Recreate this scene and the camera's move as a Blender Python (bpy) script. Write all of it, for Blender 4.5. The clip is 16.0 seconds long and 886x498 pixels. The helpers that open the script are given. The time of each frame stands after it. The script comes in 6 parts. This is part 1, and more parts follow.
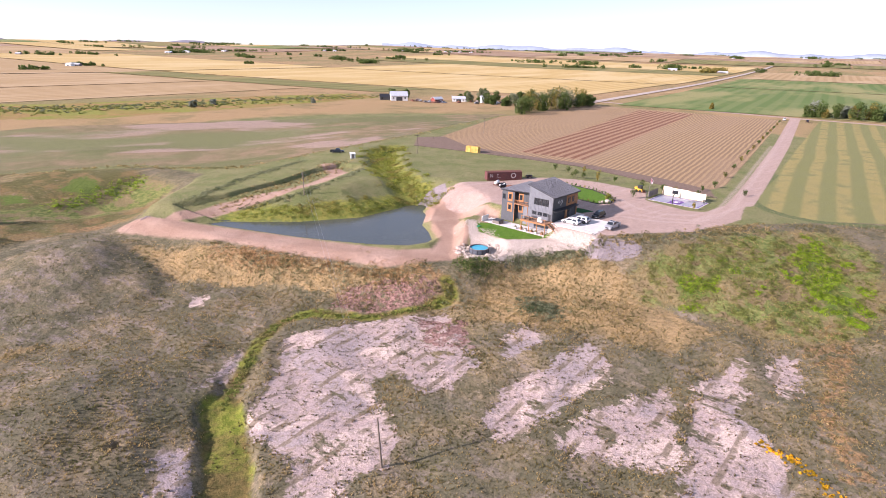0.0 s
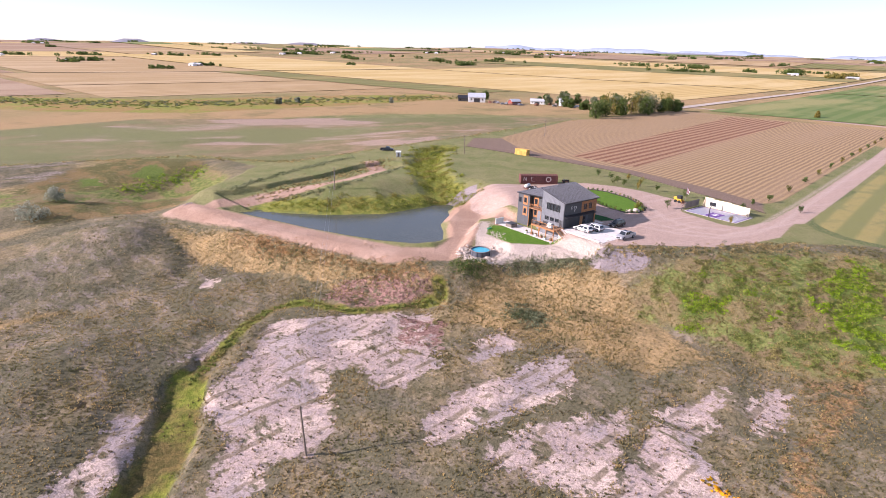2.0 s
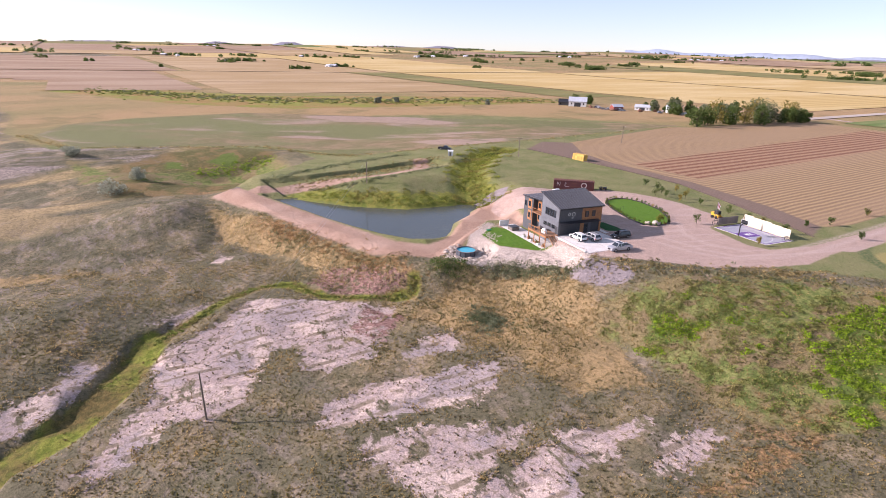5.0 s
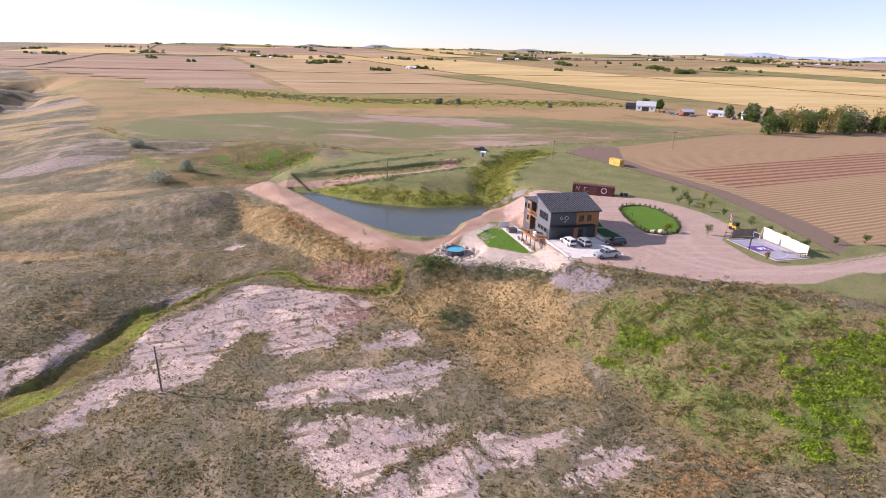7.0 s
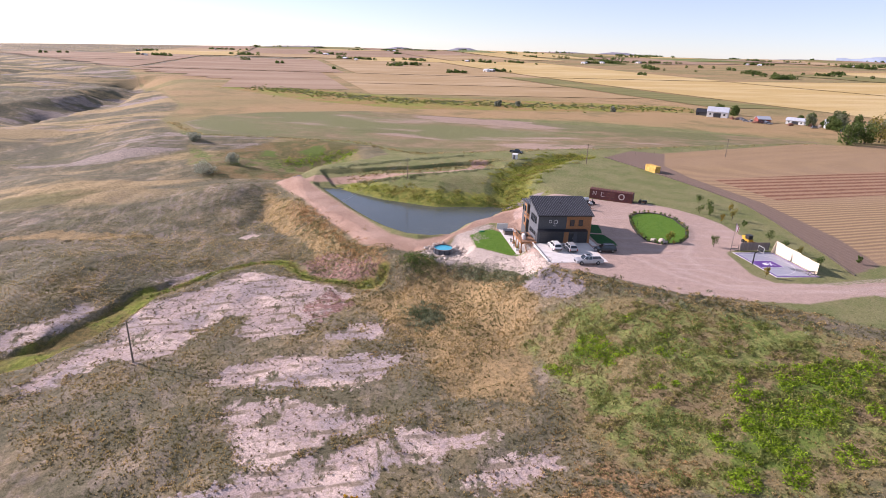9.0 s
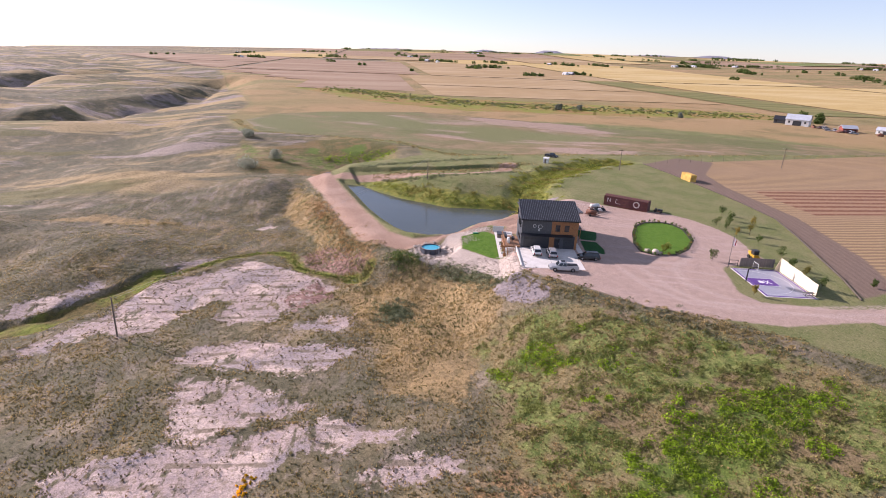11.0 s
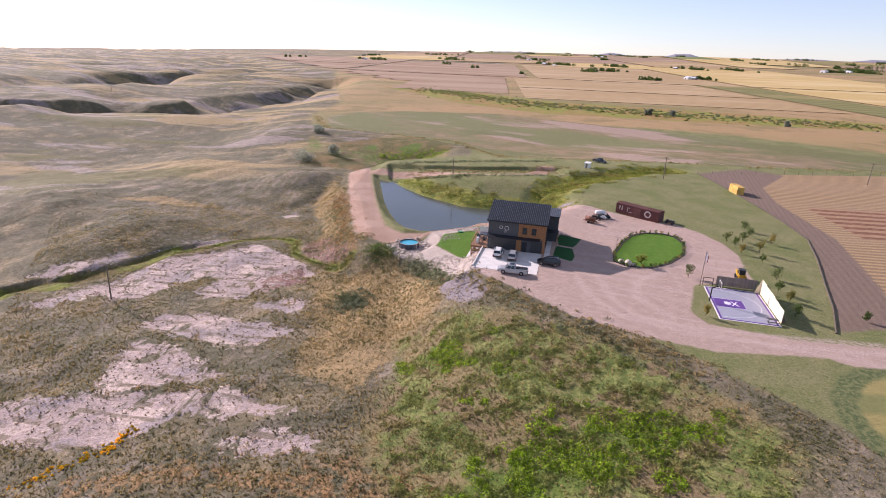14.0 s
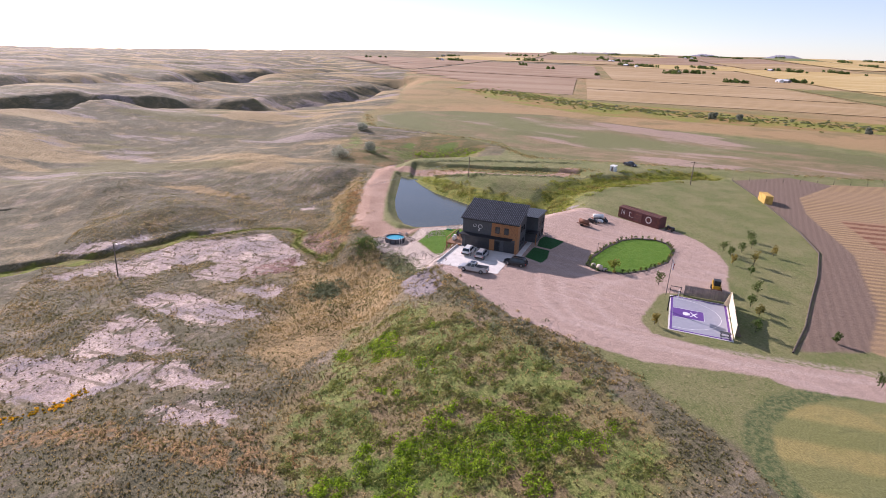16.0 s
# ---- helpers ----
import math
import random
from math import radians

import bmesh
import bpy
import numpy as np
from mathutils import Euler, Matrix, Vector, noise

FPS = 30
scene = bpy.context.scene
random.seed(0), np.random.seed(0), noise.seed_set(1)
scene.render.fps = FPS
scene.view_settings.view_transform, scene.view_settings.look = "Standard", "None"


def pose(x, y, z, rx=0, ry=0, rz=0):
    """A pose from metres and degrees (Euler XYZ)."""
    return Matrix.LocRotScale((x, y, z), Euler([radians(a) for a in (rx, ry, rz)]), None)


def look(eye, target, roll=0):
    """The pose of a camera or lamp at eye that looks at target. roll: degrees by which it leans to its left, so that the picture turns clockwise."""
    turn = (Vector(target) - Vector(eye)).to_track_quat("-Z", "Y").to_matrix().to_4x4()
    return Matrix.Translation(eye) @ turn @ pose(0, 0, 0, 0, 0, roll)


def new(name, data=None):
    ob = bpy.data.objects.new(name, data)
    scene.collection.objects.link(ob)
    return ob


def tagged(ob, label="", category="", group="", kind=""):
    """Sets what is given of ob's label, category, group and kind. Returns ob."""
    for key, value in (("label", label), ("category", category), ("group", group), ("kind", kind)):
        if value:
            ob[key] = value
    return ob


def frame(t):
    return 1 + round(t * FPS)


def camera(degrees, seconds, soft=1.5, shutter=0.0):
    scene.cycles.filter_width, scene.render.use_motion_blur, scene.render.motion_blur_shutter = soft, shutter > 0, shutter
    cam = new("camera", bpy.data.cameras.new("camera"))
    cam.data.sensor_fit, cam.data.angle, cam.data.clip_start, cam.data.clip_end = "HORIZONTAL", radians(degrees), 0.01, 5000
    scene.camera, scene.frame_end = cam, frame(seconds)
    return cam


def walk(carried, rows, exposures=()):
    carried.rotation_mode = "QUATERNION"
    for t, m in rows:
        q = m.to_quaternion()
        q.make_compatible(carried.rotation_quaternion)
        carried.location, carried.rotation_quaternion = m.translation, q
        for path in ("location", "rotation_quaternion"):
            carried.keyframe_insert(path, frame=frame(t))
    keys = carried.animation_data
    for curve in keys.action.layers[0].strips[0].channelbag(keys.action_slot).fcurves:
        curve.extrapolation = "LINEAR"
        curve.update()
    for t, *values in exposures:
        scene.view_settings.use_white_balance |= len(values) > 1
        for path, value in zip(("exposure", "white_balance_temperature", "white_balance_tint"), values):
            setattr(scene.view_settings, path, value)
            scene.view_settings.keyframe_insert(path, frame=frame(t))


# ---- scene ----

cam = camera(76.9, 16.0, 0.65)
ROWS = [
    (0.0, 1.23, -1.40, 40.84, 70.665, -1.229, 2.125),
    (0.5, 6.87, -0.95, 40.76, 70.652, -1.277, 4.812),
    (1.0, 12.44, -0.22, 40.73, 70.647, -1.311, 7.460),
    (1.5, 17.89, 0.70, 40.66, 70.637, -1.375, 10.033),
    (2.0, 23.29, 1.83, 40.60, 70.663, -1.451, 12.322),
    (2.5, 28.61, 3.13, 40.51, 70.686, -1.532, 14.590),
    (3.0, 33.90, 4.61, 40.46, 70.698, -1.577, 16.865),
    (3.5, 39.12, 6.26, 40.35, 70.699, -1.626, 19.161),
    (4.0, 44.25, 8.04, 40.27, 70.675, -1.691, 21.419),
    (6.5, 68.53, 19.23, 40.06, 70.621, -1.942, 32.190),
    (7.0, 73.11, 21.97, 40.06, 70.619, -1.981, 34.390),
    (7.5, 77.53, 24.82, 40.03, 70.638, -2.039, 36.564),
    (8.0, 81.86, 27.88, 40.07, 70.640, -2.088, 38.673),
    (8.5, 86.06, 31.02, 40.07, 70.644, -2.131, 40.771),
    (9.0, 90.11, 34.39, 40.06, 70.596, -2.174, 42.850),
    (11.5, 108.82, 53.79, 40.61, 70.509, -2.339, 53.475),
    (12.0, 112.14, 58.05, 40.66, 70.486, -2.349, 55.534),
    (12.5, 115.36, 62.42, 40.70, 70.473, -2.334, 57.566),
    (13.0, 118.47, 66.93, 40.77, 70.468, -2.343, 59.581),
    (13.5, 121.44, 71.46, 40.79, 70.403, -2.375, 61.589),
    (14.0, 124.30, 76.15, 40.88, 70.315, -2.362, 63.676),
    (14.5, 126.98, 80.99, 40.94, 70.223, -2.336, 65.743),
    (15.0, 129.50, 85.92, 41.02, 70.168, -2.384, 67.814),
    (15.5, 131.87, 91.00, 41.11, 70.117, -2.374, 69.888),
    (16.0, 134.13, 96.09, 41.22, 70.077, -2.353, 71.852),
]
walk(cam, [(t, pose(*p)) for t, *p in ROWS], [(0, 0.97, 6400, 29), (4, 0.83, 6400, 29), (8, 0.72, 6400, 29), (12, 0.66, 6400, 29), (16, 0.62, 6350, 29)])
# ---- lie of the land ----
def seg_dist(X, Y, pts, closed=False):
    """Distance to a line of points, and how far along it (0 to 1)."""
    best, along = np.full(X.shape, 1e9), np.zeros(X.shape)
    n = len(pts)
    last = n if closed else n - 1
    for i in range(last):
        (ax, ay), (bx, by) = pts[i][:2], pts[(i + 1) % n][:2]
        dx, dy = bx - ax, by - ay
        k = np.clip(((X - ax) * dx + (Y - ay) * dy) / (dx * dx + dy * dy), 0, 1)
        d = np.hypot(X - ax - k * dx, Y - ay - k * dy)
        m = d < best
        best[m], along[m] = d[m], ((i + k) / last)[m]
    return best, along


def inside(X, Y, pts):
    """Signed distance to the edge of an area, above zero inside it."""
    d, _ = seg_dist(X, Y, pts, True)
    odd = np.zeros(X.shape, bool)
    for (ax, ay), (bx, by) in zip(pts, pts[1:] + pts[:1]):
        if ay != by:
            odd ^= ((ay > Y) != (by > Y)) & (X < (bx - ax) * (Y - ay) / (by - ay) + ax)
    return np.where(odd, d, -d)


def step(v, a, b):
    k = np.clip((v - a) / (b - a), 0, 1)
    return k * k * (3 - 2 * k)


def waves(X, Y, size, seed):
    """Smooth uneven ground: a sum of slanted sines, about -1 to 1."""
    r = np.random.RandomState(seed)
    s = np.zeros(X.shape)
    for _ in range(7):
        a, p, f = r.rand() * 6.28, r.rand() * 6.28, (0.6 + r.rand()) * 6.28 / size
        s += np.sin((X * np.cos(a) + Y * np.sin(a)) * f + p + 0.8 * np.sin((Y * np.cos(a) - X * np.sin(a)) * f * 0.7 + 2 * p))
    return s / 3.2


BLUFF = [(-5200, 400), (-1500, 330), (-900, 330), (-560, 330), (-330, 200), (-262, 168), (-200, 150), (-165, 188), (-118, 208), (-92, 190), (-89, 150), (-60, 134),
         (-30, 128), (-8, 122.5), (4, 125), (12, 130), (22, 131.5), (30, 128.5), (38, 130.5), (50, 132.5), (60, 135.5), (70, 140), (84, 142),
         (100, 145), (125, 148), (180, 130), (400, 40), (5200, -1200), (5200, 5200), (-5200, 5200)]
POND = [(-74, 148.6), (-55, 142.6), (-41, 138.2), (-30, 135.6), (-20, 134), (-12, 134.2), (-7.5, 137), (-5.4, 141.5), (-6.6, 148), (-9, 155), (-8.6, 166),
        (-12, 175.5), (-17, 175), (-22, 170), (-29, 161.5), (-46, 155), (-57, 153.5), (-67, 153)]
CREEK = [(10, -60), (-16, 10), (-28, 42), (-28, 52), (-30.5, 62), (-34, 68.5), (-37, 75.5), (-37, 85), (-37.5, 95), (-35.5, 103), (-29.5, 107.5), (-19, 105), (-8.3, 107.6), (0, 112.6), (-1.4, 115.3)]
DAM = [(-91, 147), (-63, 138), (-36, 130), (-14, 124.5), (-2, 127), (0.5, 138), (-2.5, 150), (-3.5, 163), (-4, 172), (4, 178)]
DITCH = [(-11, 178), (-20, 190), (-27, 205), (-31, 225), (-34, 246), (-30, 254)]

COULEE = [(-290, -190), (-335, -70), (-365, 0), (-374, 50), (-364, 100), (-420, 145), (-470, 205), (-540, 258), (-620, 285)]
COULEE_FAR = [(-440, -300), (-560, -120), (-610, -30), (-690, 30), (-800, 120)]
BENCH = [(-84, 157), (-72, 167), (-60, 184), (-53, 202), (-46, 212), (-30, 205), (-24, 180), (-40, 160), (-70, 152)]


def height(X, Y):
    X, Y = np.asarray(X, float), np.asarray(Y, float)
    s = -inside(X, Y, BLUFF)                       # metres out from the edge of the flat land
    wide = 14 + 26 * step(X, 20, 75) + 42 * step(-X, 88, 150)
    low = -14.5 + 0.04 * np.clip(X + 8.6, -60, 110) + 0.06 * np.clip(Y - 62, -60, 60)
    low = low + 2.5 * waves(X, Y, 150, 4) * step(np.hypot(X - 10, Y - 90), 60, 220) + 0.22 * waves(X, Y, 14, 9)
    along, across = 0.5 * X + 0.87 * Y, 0.87 * X - 0.5 * Y
    d1, d2 = seg_dist(X, Y, COULEE)[0], seg_dist(X, Y, COULEE_FAR)[0]
    cut = -5.5 - 6 * np.exp(-(waves(X, Y, 620, 12) / 0.2) ** 2) - 11 * (1 - step(d1, 4, 40 + 14 * waves(X, Y, 70, 14))) - 19 * (1 - step(d2, 12, 85 + 25 * waves(X, Y, 110, 15))) + 2.6 * waves(0.5 * along, across, 105, 5) + 1.1 * waves(0.3 * along, across, 40, 7) + 0.15 * waves(X, Y, 14, 8)
    low = low + (cut - low) * step(np.hypot(X + 20, Y - 90), 170, 330)
    for cx, cy, h, rx, ry, a in ((-143, 146, 5, 26, 22, 0), (-66, 70, 4.8, 22, 13, 0.5), (-94, 127, 5.5, 18, 19, 0.2), (-52, 54, 3, 13, 12, 0), (-158, 92, 4.5, 38, 17, 0.4), (-105, 40, 5, 28, 18, 0.3)):
        u, v = (X - cx) * np.cos(a) + (Y - cy) * np.sin(a), (Y - cy) * np.cos(a) - (X - cx) * np.sin(a)
        low = low + h * np.exp(-(u / rx) ** 2 - (v / ry) ** 2)
    d, k = seg_dist(X, Y, CREEK)
    low = low - (1.3 - 1.0 * step(k, 0.3, 0.6)) * (1 - step(d, 1.2 + 1.6 * (1 - step(k, 0.3, 0.6)), 3.4 + 1.8 * (1 - step(k, 0.3, 0.6)) + 1.3 * waves(X, Y, 11, 3)))
    flat = -4.2 * step(-X, 30, 120) * (1 - step(Y - 0.3 * X, 260, 420))
    # the flat sinks towards pond, dam and pool
    d, _ = seg_dist(X, Y, DAM[:-2])
    dip = np.maximum(1 - step(d, 3.5, 14), 1 - step(-inside(X, Y, POND), 0, 18))
    flat = flat + (-5.5 - flat) * dip
    d, _ = seg_dist(X, Y, DITCH)
    flat = flat - (1.5 * (1 - step(d, 2, 9)))
    # the field's edge stands above the dirt north of the pond
    d, k = seg_dist(X, Y, [(-84, 157), (-72, 167), (-60, 184), (-53, 202), (-46, 212)])
    flat = flat - 1.3 * step(inside(X, Y, BENCH), -0.6, 0.6) * (1 - step(d, 8, 20))
    lawn = inside(X, Y, [(3, 150), (3, 130), (8, 116), (30, 114), (31.4, 126.2), (22.6, 134), (24.6, 138.6), (15.5, 147.5), (9, 154)])
    flat = flat + (-2.6 - flat) * step(lawn, -3.6, 0.3)
    pool = np.hypot(X - 6.2, Y - 127.4)
    z = flat + (low - flat) * step(s, -1, wide)
    z = z + (-4.85 - z) * (1 - step(pool, 4.2, 8))
    z = z + (-8.6 - z) * step(inside(X, Y, POND), -0.5, 4) - 0.9 * step(inside(X, Y, POND), -2.2, 0) * (1 - step(inside(X, Y, POND), 0, 3))
    z = z - 0.6 * np.exp(-((X - 16) / 13) ** 2 - ((Y - 191) / 9) ** 2)
    # towards the horizon the plain rises, but the land to the west falls away
    far = np.interp(np.degrees(np.arctan2(Y, X)) % 360, [0, 40, 54, 91, 128, 150, 165, 185, 200, 230, 360], [50, 50, 55, 75, 62, 25, -5, -55, -88, -95, 50])
    return z + far * step(np.hypot(X, Y), 900, 4600) * (1 + 0.12 * waves(X, Y, 1500, 6))


# ---- world, sun, exposure ----
SUN_AZ, SUN_EL = math.atan2(-0.358, -0.933), radians(24)
world = bpy.data.worlds.new("sky")
scene.world = world
world.use_nodes = True
wn = world.node_tree
sky = wn.nodes.new("ShaderNodeTexSky")
sky.sky_type, sky.sun_disc = "NISHITA", False
sky.sun_elevation, sky.sun_rotation = SUN_EL, math.pi / 2 - SUN_AZ
sky.air_density, sky.dust_density, sky.ozone_density = 0.8, 0.15, 2.2
wn.nodes["Background"].inputs[1].default_value = 0.088
haze = wn.nodes.new("ShaderNodeMix")
haze.data_type = "RGBA"
haze.inputs[0].default_value, haze.inputs[7].default_value = 0.2, (8.3, 9.4, 10.2, 1)
wn.links.new(sky.outputs[0], haze.inputs[6])
wn.links.new(haze.outputs[2], wn.nodes["Background"].inputs[0])
sun = new("sun", bpy.data.lights.new("sun", "SUN"))
sun.data.energy, sun.data.angle, sun.data.color = 5.0, radians(0.6), (1.0, 0.93, 0.86)
SUN_DIR = Vector((math.cos(SUN_AZ) * math.cos(SUN_EL), math.sin(SUN_AZ) * math.cos(SUN_EL), math.sin(SUN_EL)))
sun.matrix_world = look(SUN_DIR * 200, (0, 0, 0))


# ---- materials ----
class Nodes:
    """A short hand for node materials."""

    def __init__(self, name, rough=0.8, metal=0.0):
        self.mat = bpy.data.materials.new(name)
        self.mat.use_nodes = True
        self.t = self.mat.node_tree
        self.p = self.t.nodes["Principled BSDF"]
        self.p.inputs["Roughness"].default_value, self.p.inputs["Metallic"].default_value = rough, metal

    def put(self, socket, v):
        if isinstance(v, (int, float)):
            socket.default_value = v
        elif isinstance(v, tuple):
            socket.default_value = (*v, 1) if len(v) == 3 and socket.type == "RGBA" else v
        else:
            self.t.links.new(v, socket)

    def attr(self, name):
        n = self.t.nodes.new("ShaderNodeAttribute")
        n.attribute_name = name
        return n.outputs["Fac"]

    def pos(self, kind="Position"):
        return self.t.nodes.new("ShaderNodeNewGeometry").outputs[kind]

    def obj(self):
        return self.t.nodes.new("ShaderNodeTexCoord").outputs["Object"]

    def rand(self):
        return self.t.nodes.new("ShaderNodeObjectInfo").outputs["Random"]

    def noise(self, scale, detail=3.0, rough=0.55, vec=None):
        n = self.t.nodes.new("ShaderNodeTexNoise")
        n.inputs["Scale"].default_value, n.inputs["Detail"].default_value, n.inputs["Roughness"].default_value = scale, detail, rough
        self.t.links.new(vec or self.pos(), n.inputs["Vector"])
        return n.outputs["Fac"]

    def wave(self, vec, scale, distort=0.0, dscale=1.0):
        n = self.t.nodes.new("ShaderNodeTexWave")
        n.inputs["Scale"].default_value, n.inputs["Distortion"].default_value, n.inputs["Detail Scale"].default_value = scale, distort, dscale
        self.t.links.new(vec, n.inputs["Vector"])
        return n.outputs["Fac"]

    def turn(self, vec, rz, sx=1.0, sy=1.0):
        n = self.t.nodes.new("ShaderNodeMapping")
        n.inputs["Rotation"].default_value = (0, 0, rz)
        m = self.t.nodes.new("ShaderNodeMapping")
        m.inputs["Scale"].default_value = (sx, sy, 1)
        self.t.links.new(vec, n.inputs["Vector"])
        self.t.links.new(n.outputs[0], m.inputs["Vector"])
        return m.outputs[0]

    def sums(self, op, a, b=0.0):
        n = self.t.nodes.new("ShaderNodeMath")
        n.operation = op
        self.put(n.inputs[0], a), self.put(n.inputs[1], b)
        return n.outputs[0]

    def ramp(self, v, a, b, lo=0.0, hi=1.0):
        n = self.t.nodes.new("ShaderNodeMapRange")
        n.interpolation_type = "SMOOTHSTEP"
        for i, x in enumerate((v, a, b, lo, hi)):
            self.put(n.inputs[i], x)
        return n.outputs[0]

    def mix(self, f, a, b, kind="MIX"):
        n = self.t.nodes.new("ShaderNodeMix")
        n.data_type, n.blend_type = "RGBA", kind
        self.put(n.inputs[0], f), self.put(n.inputs[6], a), self.put(n.inputs[7], b)
        return n.outputs[2]

    def bump(self, h, dist, strength=1.0):
        n = self.t.nodes.new("ShaderNodeBump")
        n.inputs["Distance"].default_value, n.inputs["Strength"].default_value = dist, strength
        self.t.links.new(h, n.inputs["Height"])
        self.t.links.new(n.outputs[0], self.p.inputs["Normal"])

    def done(self, colour):
        self.put(self.p.inputs["Base Color"], colour)
        return self.mat


def plain(name, a, b=None, scale=3.0, rough=0.7, metal=0.0, bump=0.0, per=0.0):
    """Two mixed tones at two sizes of grain; per: how far alike pieces differ."""
    n = Nodes(name, rough, metal)
    b = b or tuple(0.75 * v for v in a)
    v = n.noise(scale, 4, 0.6, n.obj())
    c = n.mix(n.ramp(v, 0.3, 0.7), a, b)
    c = n.mix(n.ramp(n.noise(scale * 9, 2, 0.6, n.obj()), 0.35, 0.75, 0, 0.35), c, tuple(0.6 * x for x in b))
    if per:
        c = n.mix(per, c, n.mix(n.rand(), tuple(0.55 * x for x in a), tuple(min(1, 1.35 * x) for x in a)))
    if bump:
        n.bump(v, bump)
    return n.done(c)


def leafy(name, a, b, c):
    """Leaves and blades: a tone for each clump, and half of the light let through."""
    n = Nodes(name, 0.75)
    col = n.mix(n.pos("Random Per Island"), a, b)
    col = n.mix(n.ramp(n.noise(0.16, 2), 0.45, 0.7), col, c)
    col = n.mix(n.ramp(n.noise(0.8, 3, 0.6), 0.38, 0.62), n.mix(1.0, col, (0.55, 0.58, 0.5), "MULTIPLY"), n.mix(1.0, col, (1.3, 1.25, 1.2), "MULTIPLY"))
    n.p.inputs["Specular IOR Level"].default_value = 0.15
    n.put(n.p.inputs["Base Color"], col)
    thin, both = n.t.nodes.new("ShaderNodeBsdfTranslucent"), n.t.nodes.new("ShaderNodeMixShader")
    both.inputs[0].default_value = 0.45
    n.put(thin.inputs[0], col)
    n.t.links.new(n.p.outputs[0], both.inputs[1])
    n.t.links.new(thin.outputs[0], both.inputs[2])
    n.t.links.new(both.outputs[0], n.t.nodes["Material Output"].inputs[0])
    return n.mat


def ground_material():
    n = Nodes("ground_soil_and_grass", 0.95)
    n.p.inputs["Specular IOR Level"].default_value = 0.15
    P = n.pos()
    big, mid, fine, dots = n.noise(0.018, 3), n.noise(0.11, 4, 0.6), n.noise(0.7, 4, 0.65), n.noise(4.5, 4, 0.75)
    stretch = n.noise(0.3, 5, 0.65, n.turn(P, 0.6, 0.6, 1.3))
    clump, speck = n.noise(1.5, 3, 0.6), n.noise(3.2, 2, 0.6)
    ragged = n.sums("ADD", n.sums("MULTIPLY", n.sums("SUBTRACT", mid, 0.5), 7.0), n.sums("MULTIPLY", n.sums("SUBTRACT", fine, 0.5), 8.0))
    crisp = n.sums("MULTIPLY", n.sums("SUBTRACT", fine, 0.5), 1.6)

    def area(name, rag, soft=0.5):
        d = n.attr(name)
        if rag is not None:
            d = n.sums("ADD", d, rag)
        return n.ramp(d, -soft, soft)

    def both(a, b):
        return n.sums("MULTIPLY", a, b)

    # dry pasture: straw, olive and grey ground, patch in patch
    col = n.mix(n.ramp(stretch, 0.38, 0.62), (0.18, 0.145, 0.078), (0.31, 0.235, 0.142))
    col = n.mix(n.ramp(mid, 0.44, 0.6, 0, 0.85), col, n.mix(n.ramp(fine, 0.4, 0.6), (0.125, 0.115, 0.055), (0.195, 0.168, 0.09)))
    col = n.mix(n.ramp(big, 0.5, 0.6, 0, 0.7), col, n.mix(n.ramp(fine, 0.38, 0.58), (0.22, 0.165, 0.085), (0.37, 0.275, 0.15)))
    col = n.mix(n.ramp(fine, 0.56, 0.64, 0, 0.75), col, (0.36, 0.285, 0.225))
    col = n.mix(both(n.ramp(n.noise(0.04, 4, 0.65), 0.5, 0.58, 0, 0.8), n.ramp(clump, 0.4, 0.55)), col, (0.105, 0.095, 0.045))
    col = n.mix(both(n.ramp(n.noise(0.05, 5, 0.7, n.turn(P, 0.9, 0.5, 1.6)), 0.55, 0.62, 0, 0.9), n.ramp(clump, 0.36, 0.52)), col, (0.42, 0.325, 0.25))
    # half bare flats, with the furrows of an old field
    furrow = both(n.ramp(n.wave(n.turn(P, 0.68), 0.085, 1.6, 0.35), 0.72, 0.92), n.ramp(n.noise(0.22, 3, 0.6), 0.46, 0.56))
    half = area("half", ragged, 2.0)
    col = n.mix(both(half, both(n.ramp(stretch, 0.52, 0.58), n.ramp(mid, 0.4, 0.52))), col, n.mix(n.ramp(speck, 0.4, 0.6), (0.46, 0.35, 0.295), (0.35, 0.265, 0.22)))
    col = n.mix(both(both(half, furrow), 0.55), col, (0.15, 0.12, 0.06))
    # worn clay slopes of the hills; the dark olive mottling also paints in hillside shade
    col = n.mix(both(area("hill", None, 3), both(n.ramp(stretch, 0.5, 0.62, 0, 0.7), n.ramp(clump, 0.42, 0.56))), n.mix(n.ramp(mid, 0.35, 0.55, 0.25, 0.8), col, n.mix(fine, (0.095, 0.09, 0.055), (0.15, 0.135, 0.085))), (0.30, 0.24, 0.215))
    west = area("west", ragged, 4.0)
    bands = n.turn(P, -1.05, 0.22, 1)
    col = n.mix(both(west, n.ramp(n.noise(0.022, 5, 0.62, bands), 0.5, 0.56, 0, 0.85)), col, n.mix(n.ramp(fine, 0.4, 0.6), (0.44, 0.32, 0.165), (0.32, 0.235, 0.12)))
    col = n.mix(both(west, n.ramp(n.noise(0.03, 5, 0.65, n.turn(P, -0.9, 0.3, 1)), 0.54, 0.6, 0, 0.8)), col, n.mix(n.ramp(clump, 0.4, 0.6), (0.37, 0.295, 0.26), (0.25, 0.205, 0.18)))
    col = n.mix(both(west, n.ramp(n.noise(0.035, 4, 0.62, n.turn(P, -1.2, 0.3, 1)), 0.44, 0.38, 0, 0.8)), col, n.mix(fine, (0.12, 0.115, 0.045), (0.19, 0.165, 0.065)))
